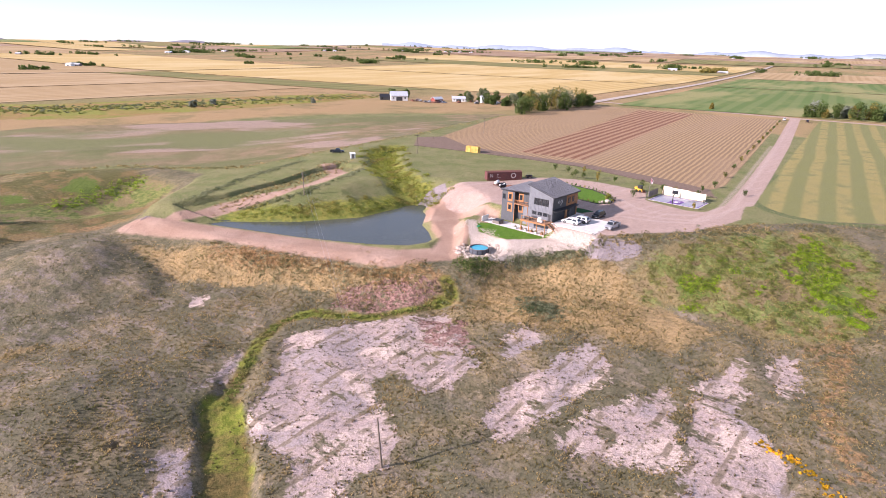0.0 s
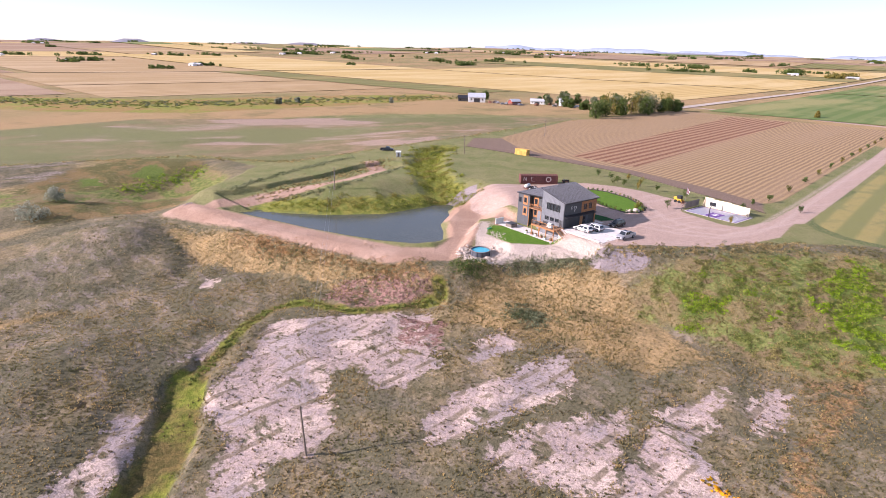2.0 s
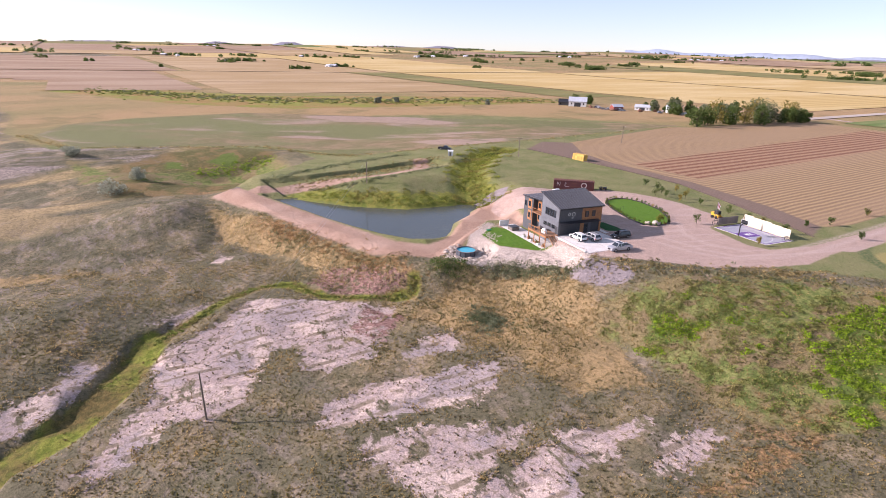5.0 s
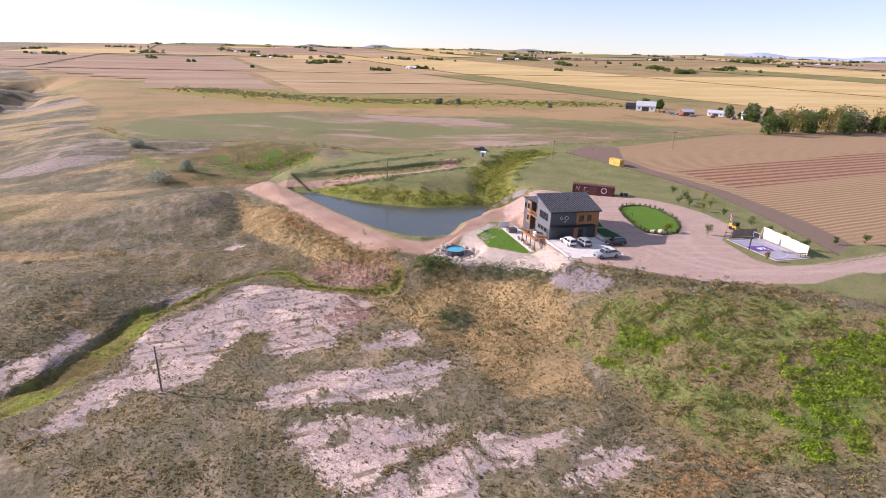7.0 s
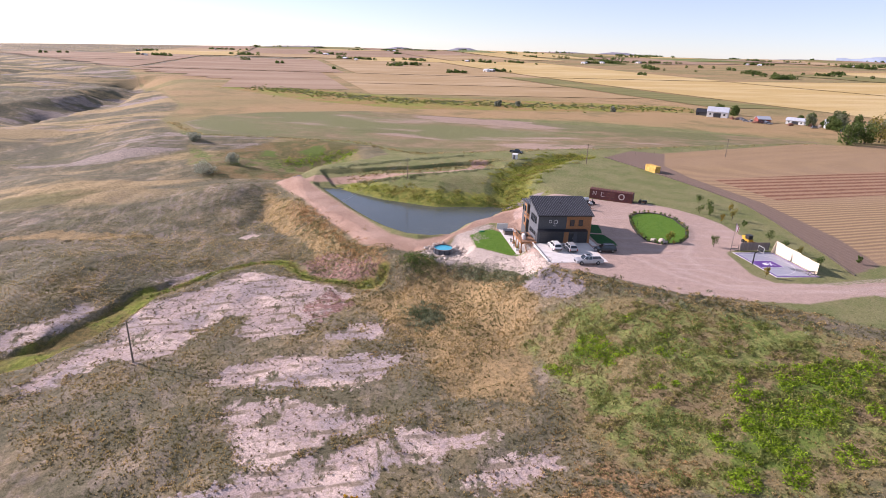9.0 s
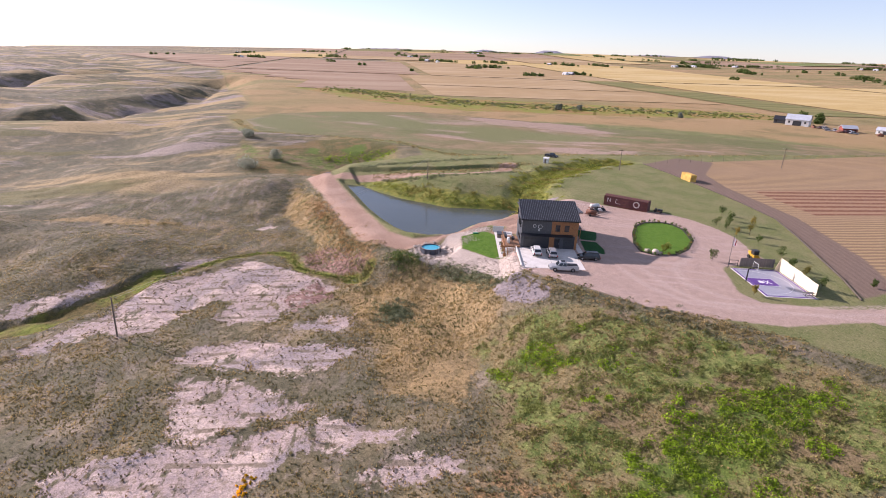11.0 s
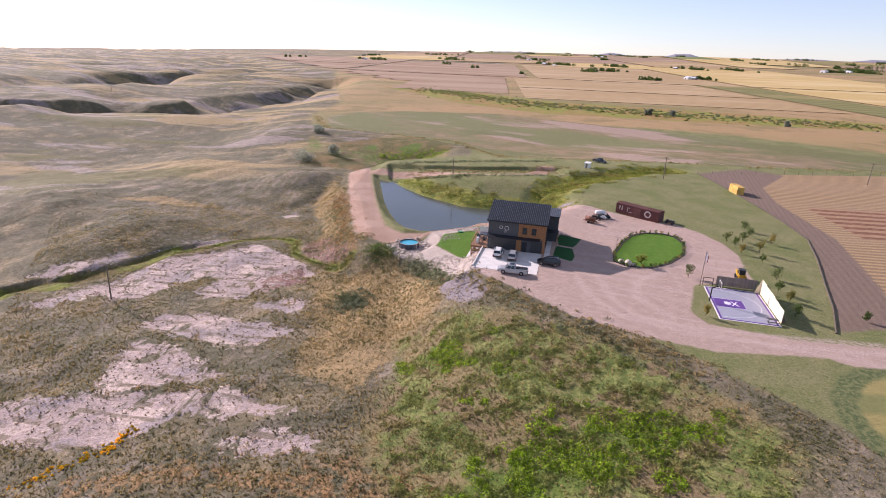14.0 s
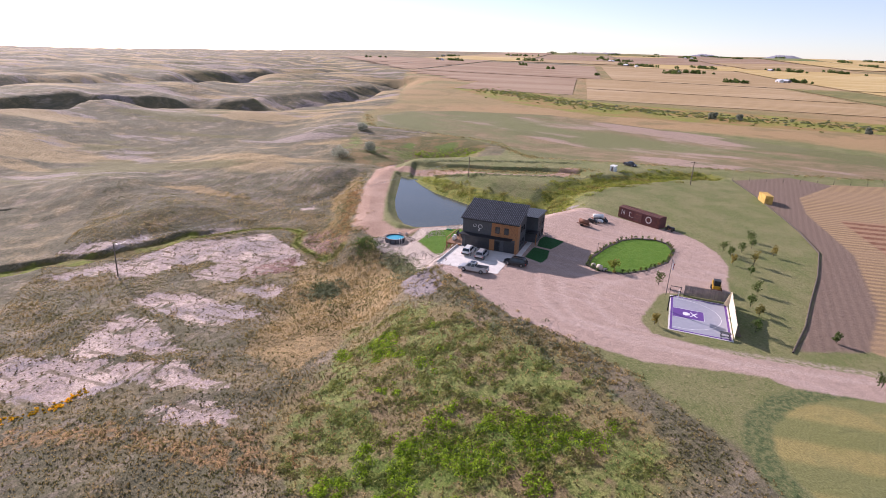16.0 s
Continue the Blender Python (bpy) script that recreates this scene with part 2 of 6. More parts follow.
    col = n.mix(both(area("valley", ragged, 3.0), n.ramp(fine, 0.3, 0.5, 0.3, 0.95)), col, n.mix(n.ramp(mid, 0.42, 0.6), n.mix(clump, (0.085, 0.085, 0.028), (0.15, 0.135, 0.045)), n.mix(clump, (0.19, 0.115, 0.05), (0.26, 0.19, 0.08))))
    col = n.mix(both(area("tan", ragged, 1.0), n.ramp(clump, 0.3, 0.45, 0.4, 0.95)), col, n.mix(n.ramp(stretch, 0.4, 0.6), (0.37, 0.255, 0.125), (0.25, 0.18, 0.088)))
    col = n.mix(both(area("rust", ragged, 1.0), n.ramp(fine, 0.38, 0.55)), col, n.mix(n.ramp(clump, 0.4, 0.6), (0.31, 0.19, 0.09), (0.20, 0.125, 0.06)))
    weeds = n.mix(n.ramp(fine, 0.4, 0.6), (0.12, 0.15, 0.04), (0.205, 0.215, 0.07))
    weeds = n.mix(n.ramp(mid, 0.46, 0.56), weeds, n.mix(n.ramp(clump, 0.4, 0.6), (0.17, 0.14, 0.065), (0.29, 0.22, 0.11)))
    weeds = n.mix(n.ramp(n.noise(0.16, 3, 0.6), 0.56, 0.62), weeds, n.mix(clump, (0.17, 0.13, 0.07), (0.25, 0.18, 0.095)))
    col = n.mix(area("weeds", ragged, 1.5), col, weeds)
    col = n.mix(area("lush", ragged, 1.0), col, n.mix(n.ramp(clump, 0.4, 0.6), (0.085, 0.125, 0.025), (0.15, 0.195, 0.042)))
    clay = n.mix(n.ramp(fine, 0.4, 0.62), (0.43, 0.33, 0.295), (0.36, 0.285, 0.265))
    clay = n.mix(n.ramp(mid, 0.5, 0.6), clay, n.mix(n.ramp(speck, 0.4, 0.6), (0.59, 0.465, 0.395), (0.47, 0.365, 0.32)))
    clay = n.mix(n.ramp(n.noise(0.07, 2), 0.55, 0.6, 0, 0.8), clay, (0.33, 0.275, 0.27))
    clay = n.mix(n.ramp(clump, 0.54, 0.6, 0, 0.55), clay, n.mix(n.ramp(speck, 0.4, 0.6), (0.21, 0.165, 0.10), (0.30, 0.235, 0.16)))
    clay = n.mix(both(furrow, 0.8), clay, (0.19, 0.15, 0.10))
    bare = both(area("bare", ragged, 0.35), n.ramp(stretch, 0.36, 0.45))
    col = n.mix(bare, col, clay)
    col = n.mix(both(area("red", ragged, 0.7), n.ramp(fine, 0.36, 0.52)), col, n.mix(n.ramp(clump, 0.4, 0.6), (0.29, 0.175, 0.145), (0.19, 0.105, 0.09)))
    # tufts and bare specks between them
    tuft = n.sums("SUBTRACT", 1.0, n.sums("MULTIPLY", bare, 0.75))
    col = n.mix(both(n.ramp(clump, 0.53, 0.6, 0, 0.6), tuft), col, n.mix(1.0, col, (0.62, 0.64, 0.58), "MULTIPLY"))
    col = n.mix(both(n.ramp(clump, 0.47, 0.4, 0, 0.4), tuft), col, n.mix(1.0, col, (1.3, 1.27, 1.25), "MULTIPLY"))
    col = n.mix(area("creek", n.sums("MULTIPLY", ragged, 0.25), 0.6), col, n.mix(n.ramp(mid, 0.4, 0.6), n.mix(n.ramp(fine, 0.4, 0.6), (0.10, 0.085, 0.028), (0.17, 0.125, 0.045)), n.mix(n.ramp(fine, 0.4, 0.6), (0.13, 0.16, 0.022), (0.21, 0.22, 0.04))))
    # the flat land: mown, half dry grass
    turf = n.mix(n.ramp(mid, 0.35, 0.65), (0.15, 0.17, 0.06), (0.215, 0.205, 0.092))
    turf = n.mix(n.ramp(stretch, 0.55, 0.75, 0, 0.6), turf, (0.28, 0.22, 0.12))
    turf = n.mix(n.ramp(clump, 0.52, 0.62, 0, 0.5), turf, (0.10, 0.115, 0.04))
    turf = n.mix(n.ramp(speck, 0.55, 0.68, 0, 0.6), turf, (0.33, 0.27, 0.15))
    col = n.mix(area("flat", n.sums("MULTIPLY", ragged, 0.35), 0.8), col, turf)
    col = n.mix(area("lush_flat", ragged, 1.0), col, n.mix(n.ramp(fine, 0.35, 0.65), (0.13, 0.16, 0.03), (0.25, 0.235, 0.055)))
    away = n.mix(n.ramp(n.noise(0.006, 4, 0.6, n.turn(P, -1.02, 0.3, 1)), 0.42, 0.6), (0.36, 0.24, 0.12), (0.24, 0.2, 0.085))
    away = n.mix(n.ramp(n.noise(0.03, 4, 0.65), 0.5, 0.68, 0, 0.6), away, (0.17, 0.15, 0.06))
    col = n.mix(area("away", n.sums("MULTIPLY", ragged, 2.0), 6.0), col, away)
    gully = n.mix(n.ramp(n.noise(0.035, 4, 0.6), 0.42, 0.6), (0.25, 0.25, 0.05), (0.34, 0.21, 0.08))
    col = n.mix(area("gully", n.sums("MULTIPLY", ragged, 2.0), 3.0), col, n.mix(n.ramp(fine, 0.4, 0.7, 0, 0.6), gully, (0.12, 0.12, 0.035)))
    # fields
    lines = n.turn(P, 0.551)
    f1 = n.mix(n.ramp(mid, 0.4, 0.6), (0.20, 0.165, 0.082), (0.275, 0.20, 0.118))
    f1 = n.mix(n.ramp(n.noise(0.022, 4, 0.6, n.turn(P, -0.45, 0.35, 1)), 0.5, 0.56, 0, 0.9), f1, n.mix(fine, (0.41, 0.30, 0.245), (0.33, 0.235, 0.18)))
    f1 = n.mix(n.ramp(n.noise(0.016, 4, 0.65, n.turn(P, -0.45, 0.5, 1)), 0.5, 0.56, 0, 0.85), f1, n.mix(fine, (0.125, 0.15, 0.055), (0.17, 0.165, 0.07)))
    f1 = n.mix(n.ramp(clump, 0.52, 0.62, 0, 0.45), f1, (0.12, 0.105, 0.05))
    col = n.mix(area("pasture", None), col, f1)
    col = n.mix(n.sums("MULTIPLY", area("meadow", n.sums("MULTIPLY", ragged, 2.5), 6.0), n.ramp(n.noise(0.03, 4, 0.6, n.turn(P, -0.45, 0.4, 1)), 0.35, 0.55)), col, n.mix(fine, (0.15, 0.165, 0.07), (0.20, 0.19, 0.085)))
    rows = n.wave(lines, 0.15, 2.2, 0.5)
    f2 = n.mix(n.ramp(rows, 0.25, 0.85), (0.25, 0.168, 0.098), (0.385, 0.262, 0.14))
    f2 = n.mix(n.ramp(n.noise(0.03, 3, 0.6, n.turn(P, -1.02, 0.15, 1)), 0.45, 0.6, 0, 0.6), f2, (0.33, 0.225, 0.135))
    col = n.mix(area("stubble", None), col, f2)
    f3 = n.mix(n.ramp(n.wave(lines, 0.07, 0.6, 0.3), 0.35, 0.65), (0.34, 0.215, 0.13), (0.19, 0.085, 0.05))
    col = n.mix(area("ploughed", crisp), col, n.mix(n.ramp(fine, 0.4, 0.8, 0, 0.6), f3, (0.36, 0.22, 0.13)))
    col = n.mix(area("headland", crisp), col, n.mix(n.ramp(n.wave(n.turn(P, -0.75), 0.22, 7.0, 0.05), 0.3, 0.7), n.mix(fine, (0.215, 0.155, 0.118), (0.16, 0.112, 0.085)), n.mix(fine, (0.24, 0.172, 0.13), (0.18, 0.125, 0.095))))
    f4 = n.mix(n.sums("MULTIPLY", n.ramp(n.wave(lines, 0.035, 2.2, 0.2), 0.3, 0.8), n.ramp(mid, 0.3, 0.6)), (0.20, 0.20, 0.08), (0.36, 0.28, 0.11))
    col = n.mix(area("swaths", None), col, n.mix(n.ramp(mid, 0.4, 0.7, 0, 0.6), f4, (0.20, 0.2, 0.07)))
    col = n.mix(area("rim", crisp, 0.5), col, n.mix(n.ramp(clump, 0.4, 0.6), (0.085, 0.115, 0.045), (0.17, 0.175, 0.075)))
    # soil, stone, gravel, lawns
    grit = n.mix(n.ramp(fine, 0.35, 0.65), (0.45, 0.325, 0.265), (0.38, 0.275, 0.228))
    grit = n.mix(n.ramp(n.noise(0.35, 3, 0.6, n.turn(P, -0.7, 0.12, 1.3)), 0.5, 0.66, 0, 0.7), grit, (0.47, 0.35, 0.30))
    grit = n.mix(n.ramp(dots, 0.5, 0.75, 0, 0.4), grit, (0.25, 0.18, 0.155))
    col = n.mix(area("track", crisp, 0.8), col, n.mix(n.ramp(mid, 0.35, 0.65), (0.42, 0.285, 0.215), (0.34, 0.22, 0.16)))
    col = n.mix(area("gravel", crisp, 0.35), col, grit)
    col = n.mix(n.sums("MULTIPLY", area("rut", crisp, 0.6), n.ramp(n.noise(1.5, 3, 0.7), 0.35, 0.6, 0, 0.7)), col, (0.50, 0.385, 0.33))
    col = n.mix(area("rubble", crisp, 0.3), col, n.mix(n.ramp(dots, 0.35, 0.65), (0.55, 0.46, 0.39), (0.38, 0.31, 0.265)))
    col = n.mix(area("spoil", crisp, 0.3), col, n.mix(dots, (0.30, 0.255, 0.25), (0.24, 0.20, 0.20)))
    col = n.mix(area("lawn", None, 0.25), col, n.mix(n.ramp(fine, 0.3, 0.7), (0.075, 0.165, 0.016), (0.105, 0.195, 0.024)))
    col = n.mix(area("turf", None, 0.2), col, n.mix(dots, (0.015, 0.075, 0.022), (0.025, 0.10, 0.03)))
    col = n.mix(n.ramp(dots, 0.3, 0.72), n.mix(1.0, col, (1.24, 1.23, 1.24), 'MULTIPLY'), n.mix(1.0, col, (0.67, 0.67, 0.66), 'MULTIPLY'))
    n.bump(n.sums("ADD", fine, n.sums("MULTIPLY", dots, 0.5)), 0.45, 0.7)
    return n.done(col)


GROUND = ground_material()


# ---- the ground: one sheet to the horizon ----
def spread(a, b, fine, grow, far):
    v, out = list(np.arange(a, b + fine, fine)), fine
    lo, hi, d = a, v[-1], fine
    left, right = [], []
    while lo > -far or hi < far:
        d *= 1 + grow
        lo, hi = lo - d, hi + d
        left.append(lo), right.append(hi)
    return np.array(left[::-1] + v + right)


YARD = [(26, 129), (36, 129), (45, 131.5), (59, 134.2), (68.5, 139.4), (77.5, 147), (83, 157.5), (94, 173.5), (89.5, 177), (80, 162.5), (70.5, 153.6), (66, 154.6),
        (57.5, 165.5), (61.5, 178), (56, 182.5), (49, 189.5), (42, 193.2), (34, 195.4), (26, 195.6), (16, 190.5), (8, 187), (0, 184), (-5, 177), (-3, 168), (4, 161), (10, 158), (23, 146)]
ISLAND = [(42, 159.5), (38, 163), (33, 170), (29.5, 176.5), (29, 181), (30.8, 185), (34, 186), (38.5, 184), (44.3, 177.5), (47.2, 170), (47.7, 164), (45, 160)]
AREAS = {
    "bare": [[(16.4, 68), (20.6, 65), (29, 62.6), (33, 63.7), (35, 69.5), (37.3, 81.8), (32.1, 78.5), (24, 74.8)],
             [(29, 46.5), (28.2, 53.1), (34, 63.7), (37.6, 73.4), (43, 81.8), (52.8, 90.2), (52.3, 85), (46.8, 76.5), (46.8, 70), (48.8, 65.4), (46, 58.6), (38.3, 47)],
             [(6, 72.5), (9, 80.5), (17, 87), (26.8, 95.4), (29.4, 88.4), (27, 82.6), (18, 76.5), (11.5, 69), (8, 68)],
             [(9.6, 88.6), (10.6, 94.6), (14.2, 101.4), (17.6, 101), (17.8, 96), (13, 90.3)],
             [(-16, 46.4), (-19, 54.5), (-22.5, 64), (-31, 70), (-31.5, 76), (-31.2, 86), (-33, 96), (-27.2, 99.6), (-11.7, 105), (-1, 108), (4, 98.4), (3.8, 88.7), (0.9, 80.3), (-4.8, 79.8),
              (-9.3, 84.9), (-14.5, 82), (-11, 75), (-7, 69), (-8.2, 62), (-13.8, 58.8), (-11.7, 52.5), (-12, 45)],
             [(-5, 81), (-6.7, 86), (-1.9, 92.2), (4.2, 91), (7, 86.5)],
             [(-42, 79), (-41.5, 84), (-39.6, 92), (-37.6, 88), (-38.6, 82)], [(-39.1, 47.5), (-38.7, 56), (-42, 64), (-37.7, 66), (-33.5, 58), (-32, 48), (-34.9, 42)],
             [(-58.5, 109.5), (-59, 113.5), (-56.6, 114.4), (-55.6, 110)], [(55, 79), (56, 85), (61, 91), (63, 89), (60, 82)], [(60, 50), (70, 62), (78, 58), (68, 44)]],
    "half": [[(-28, 40), (-26, 70), (-22, 100), (4, 106), (30, 100), (52, 94), (62, 92), (66, 84), (82, 70), (76, 30), (10, 20)], [(-84, 96), (-76, 105), (-56, 96), (-49, 86), (-51, 80), (-70, 92)],
             [(-71, 111), (-68, 122), (-60, 112), (-65, 105)], [(-111, 131), (-110, 147), (-93, 138), (-88, 126), (-97, 120)]],
    "gully": [[(-470, 300), (-300, 300), (-215, 330), (-150, 420), (-80, 540), (-110, 590), (-190, 520), (-300, 400), (-420, 370)]],
    "valley": [[(-160, 178), (-153, 204), (-146, 214), (-124, 206), (-106, 190), (-92, 158), (-104, 152), (-117, 140), (-124, 130), (-140, 140), (-160, 150)]],
    "red": [[(-27, 110), (-25, 115.6), (-15.6, 116), (-2.6, 115), (-0.6, 113), (-4, 110), (-11.8, 107.6), (-21, 107)], [(-6.9, 105), (3.9, 104), (3.8, 93), (-3.7, 93)]],
    "tan": [[(-88, 136), (-64, 131.5), (-26, 122), (0, 116), (2, 110), (-12, 114), (-30, 116), (-38, 118), (-66, 122)], [(-30, 113.6), (-26, 115.6), (-22, 114.2), (-25.5, 113)],
            [(2, 104), (8, 122), (34, 126), (44, 112), (52, 98), (40, 92), (24, 100)], [(-103, 56), (-104, 74), (-93, 82), (-85, 89), (-80, 92), (-88, 78), (-97, 70)]],
    "rust": [[(-62, 131), (-49, 130), (-36, 125), (-38, 122.4), (-51, 124), (-61, 127)], [(-22, 123), (-8, 120), (-1, 116), (0, 112), (-5, 115), (-16, 117.4)], [(73, 97), (77, 96), (69, 85), (62, 76), (59, 66), (57, 61), (54, 61), (58, 73)],
             [(66, 88), (66, 94.6), (74, 103), (77, 98), (71, 90)], [(-112, 150), (-108, 166), (-100, 160), (-104, 148)]],
    "weeds": [[(41, 119), (41, 110), (49, 107), (60, 98), (68, 94.5), (80, 97), (92, 108), (101, 128), (97, 138), (84, 138), (70, 135), (53, 128)],
              [(-180, 150), (-150, 150), (-118, 200), (-100, 190), (-120, 165), (-150, 135)]],
    "lush": [[(79.5, 101), (78.8, 109), (80, 117), (79, 122), (83, 125.5), (85.5, 131.5), (88.5, 130.5), (88.5, 124), (87.5, 116), (84, 108)], [(50, 111), (50.3, 115), (58, 115.4), (56, 110.4)],
             [(-138, 182), (-137, 195), (-127, 190), (-127, 183)], [(-151, 173), (-145, 175), (-139, 171), (-145, 166)]],
    "sprigs": [[(54.4, 119.5), (62.4, 126.5), (74.4, 126), (86, 134), (90, 132.5), (90, 122), (82.5, 104), (78, 100), (73.7, 109), (64, 112)]],
    "flat": [[(-94, 200), (-92, 152), (-60, 135), (-8, 123), (12, 128), (60, 136), (72, 141), (84, 143.5), (100, 146.5), (126, 149), (200, 132), (5200, -1500), (5200, 5200), (-5200, 5200), (-800, 340), (-330, 210), (-262, 170), (-200, 155), (-165, 195), (-118, 214)]],
    "lush_flat": [],
    "pasture": [[(-246, 176), (-270, 205), (-262, 240), (-226, 296), (34, 418), (10, 372), (-30, 286), (-82, 213), (-134, 218), (-198, 166)]],
    "meadow": [[(-246, 176), (-268, 205), (-260, 240), (-226, 290), (-130, 300), (-60, 330), (-90, 270), (-120, 235), (-134, 220), (-198, 168)]],
    "stubble": [[(-20, 262), (28, 402), (44, 412), (112, 518), (234, 422), (92, 190), (86, 184), (76, 181), (69, 190), (59, 204), (48, 218), (34, 228.5), (20, 237.5), (0, 249)]],
    "ploughed": [[(27, 250), (146, 476), (182, 454), (52, 233)]],
    "headland": [[(-21, 260), (-22, 287), (-8, 292), (4, 262), (20, 246), (50, 225), (74, 199), (84, 183), (81, 172), (68.5, 190), (47.6, 218), (18.6, 237.4)]],
    "swaths": [[(94, 172.5), (91.4, 164), (91.8, 158), (94.5, 152), (98, 149), (102, 147.6), (200, 140), (420, 300), (262, 424)]],
    "gravel": [YARD],
    "lawn": [ISLAND, [(6, 145), (6.3, 137), (13, 131.6), (21.5, 132.6), (24.2, 134.2), (13.5, 144.6)]],
    "turf": [[(34.7, 148.7), (38.8, 150.6), (36.5, 153.2), (32.3, 156), (29.4, 153.6)], [(29, 154.6), (24.8, 157.4), (22.8, 159.9), (27.5, 162.4), (30.3, 158.8), (31.6, 156.6)]],
    "rubble": [[(3.6, 148), (3.6, 136), (4.5, 131), (2, 128), (3, 122.5), (9, 122), (16, 126), (26, 127), (34, 125.8), (35, 129.2), (25.4, 134.4), (21.5, 132.2), (13, 131.2), (6.2, 137), (5.8, 147)]],
    "spoil": [[(31, 125), (33.4, 127.6), (38, 128.2), (43, 127.5), (45, 125.5), (42.8, 122.5), (38, 121.4), (33, 122.5)], [(-14, 175), (-10, 184), (-4, 186), (-3, 178), (-8, 174)]],
}
LINES = {"rut": [([(46, 146), (54, 142.5), (63, 142), (72, 148.5), (80, 158), (100, 190), (160, 287), (250, 436)], 0.7), ([(48, 150), (57, 145.5), (64, 144.5), (70, 150), (78, 160.5), (98, 192), (158, 289)], 0.7), ([(50, 166), (52, 156), (58, 150), (66, 150)], 0.8)],
         "lush_flat": [([(-66, 156), (-57, 156.5), (-46, 158), (-30, 164.5), (-22, 172.5), (-17, 178)], 4.5), (DITCH, 6.5)],
         "track": [(DAM, 4.2), ([(4, 178), (-3, 176), (-4, 160)], 6), ([(-3, 172), (3, 160), (10, 152), (9, 148)], 2.6), ([(-80, 149), (-70, 161), (-56, 170), (-47, 182), (-43, 198), (-50, 210)], 3.0)],
         "rim": [([(120, 212), (92.7, 174), (90.1, 165), (90.3, 158.5), (92.7, 151.8), (96.4, 147.9), (100.4, 146), (140, 140)], 1.5)],
         "creek": [(CREEK[:7], 3.4), (CREEK[6:], 1.5)], "gravel": [([(86, 165), (110, 203), (165, 292), (252, 438)], 3.4), ([(20, 600), (124, 566), (254, 438), (420, 300), (700, 60)], 4.0)]}
def area_of(name, X, Y):
    """Signed distance to a named area, at most 25 m below zero away from it."""
    d = np.full(X.shape, -25.0)

    def near(pts, w):
        x, y = [p[0] for p in pts], [p[1] for p in pts]
        return (X > min(x) - w) & (X < max(x) + w) & (Y > min(y) - w) & (Y < max(y) + w)
    for pts in AREAS.get(name, ()):
        m = near(pts, 25)
        d[m] = np.maximum(d[m], inside(X[m], Y[m], pts))
    for pts, w in LINES.get(name, ()):
        m = near(pts, 25 + w)
        d[m] = np.maximum(d[m], w - seg_dist(X[m], Y[m], pts)[0])
    if name == "gravel":
        d = np.minimum(d, 0.4 - inside(X, Y, ISLAND))
    return np.clip(d, -25, 60)


xs, ys = spread(-100, 116, 0.5, 0.018, 4850), spread(44, 150, 0.5, 0.018, 4850)
GX, GY = np.meshgrid(xs, ys)
GZ = height(GX, GY)
grain = np.random.RandomState(77)
tussock = grain.normal(size=GX.shape)
tussock = 0.5 * tussock + 0.25 * (np.roll(tussock, 1, 0) + np.roll(tussock, 1, 1)) + 0.35 * waves(GX, GY, 2.6, 31)
nx, ny = len(xs), len(ys)
quads = np.arange(nx * ny).reshape(ny, nx)
quads = np.stack([quads[:-1, :-1], quads[:-1, 1:], quads[1:, 1:], quads[1:, :-1]], -1).reshape(-1, 4)
gm = bpy.data.meshes.new("ground")
gm.vertices.add(nx * ny)
wild = step(-inside(GX, GY, BLUFF), -2, 6) * (1 - step(np.hypot(GX - 10, GY - 95), 150, 220))
clay = np.clip(area_of("bare", GX, GY), -1, 1) * 0.5 + 0.5
GZ = GZ + wild * tussock * (0.06 - 0.04 * clay) - 0.12 * wild * clay
gm.vertices.foreach_set("co", np.stack([GX, GY, GZ], -1).astype(np.float32).ravel())
gm.loops.add(quads.size)
gm.loops.foreach_set("vertex_index", quads.ravel().astype(np.int32))
gm.polygons.add(len(quads))
gm.polygons.foreach_set("loop_start", np.arange(0, quads.size, 4, dtype=np.int32))
gm.update(calc_edges=True)
gm.polygons.foreach_set("use_smooth", np.ones(len(quads), bool))


for name in [*AREAS, "rut", "track", "rim", "creek", "hill", "west", "away"]:
    if name == "hill":
        d = 14 * np.exp(-((GX + 80) / 42) ** 2 - ((GY - 92) / 34) ** 2) - 4
    elif name == "west":
        d = 10 * step(-GX, 85, 150) - 5
    elif name == "away":
        d = np.clip(np.minimum(inside(GX, GY, AREAS["flat"][0]), np.hypot(GX - 20, GY - 180) - 230), -60, 60)
    else:
        d = area_of(name, GX, GY)
    gm.attributes.new(name, "FLOAT", "POINT").data.foreach_set("value", d.astype(np.float32).ravel())
gm.materials.append(GROUND)
tagged(new("ground", gm), "dry prairie, bare clay flats, stubble fields and gravel yard", "ground", kind="structure")


def hz(x, y):
    return float(height(np.array([x]), np.array([y]))[0])


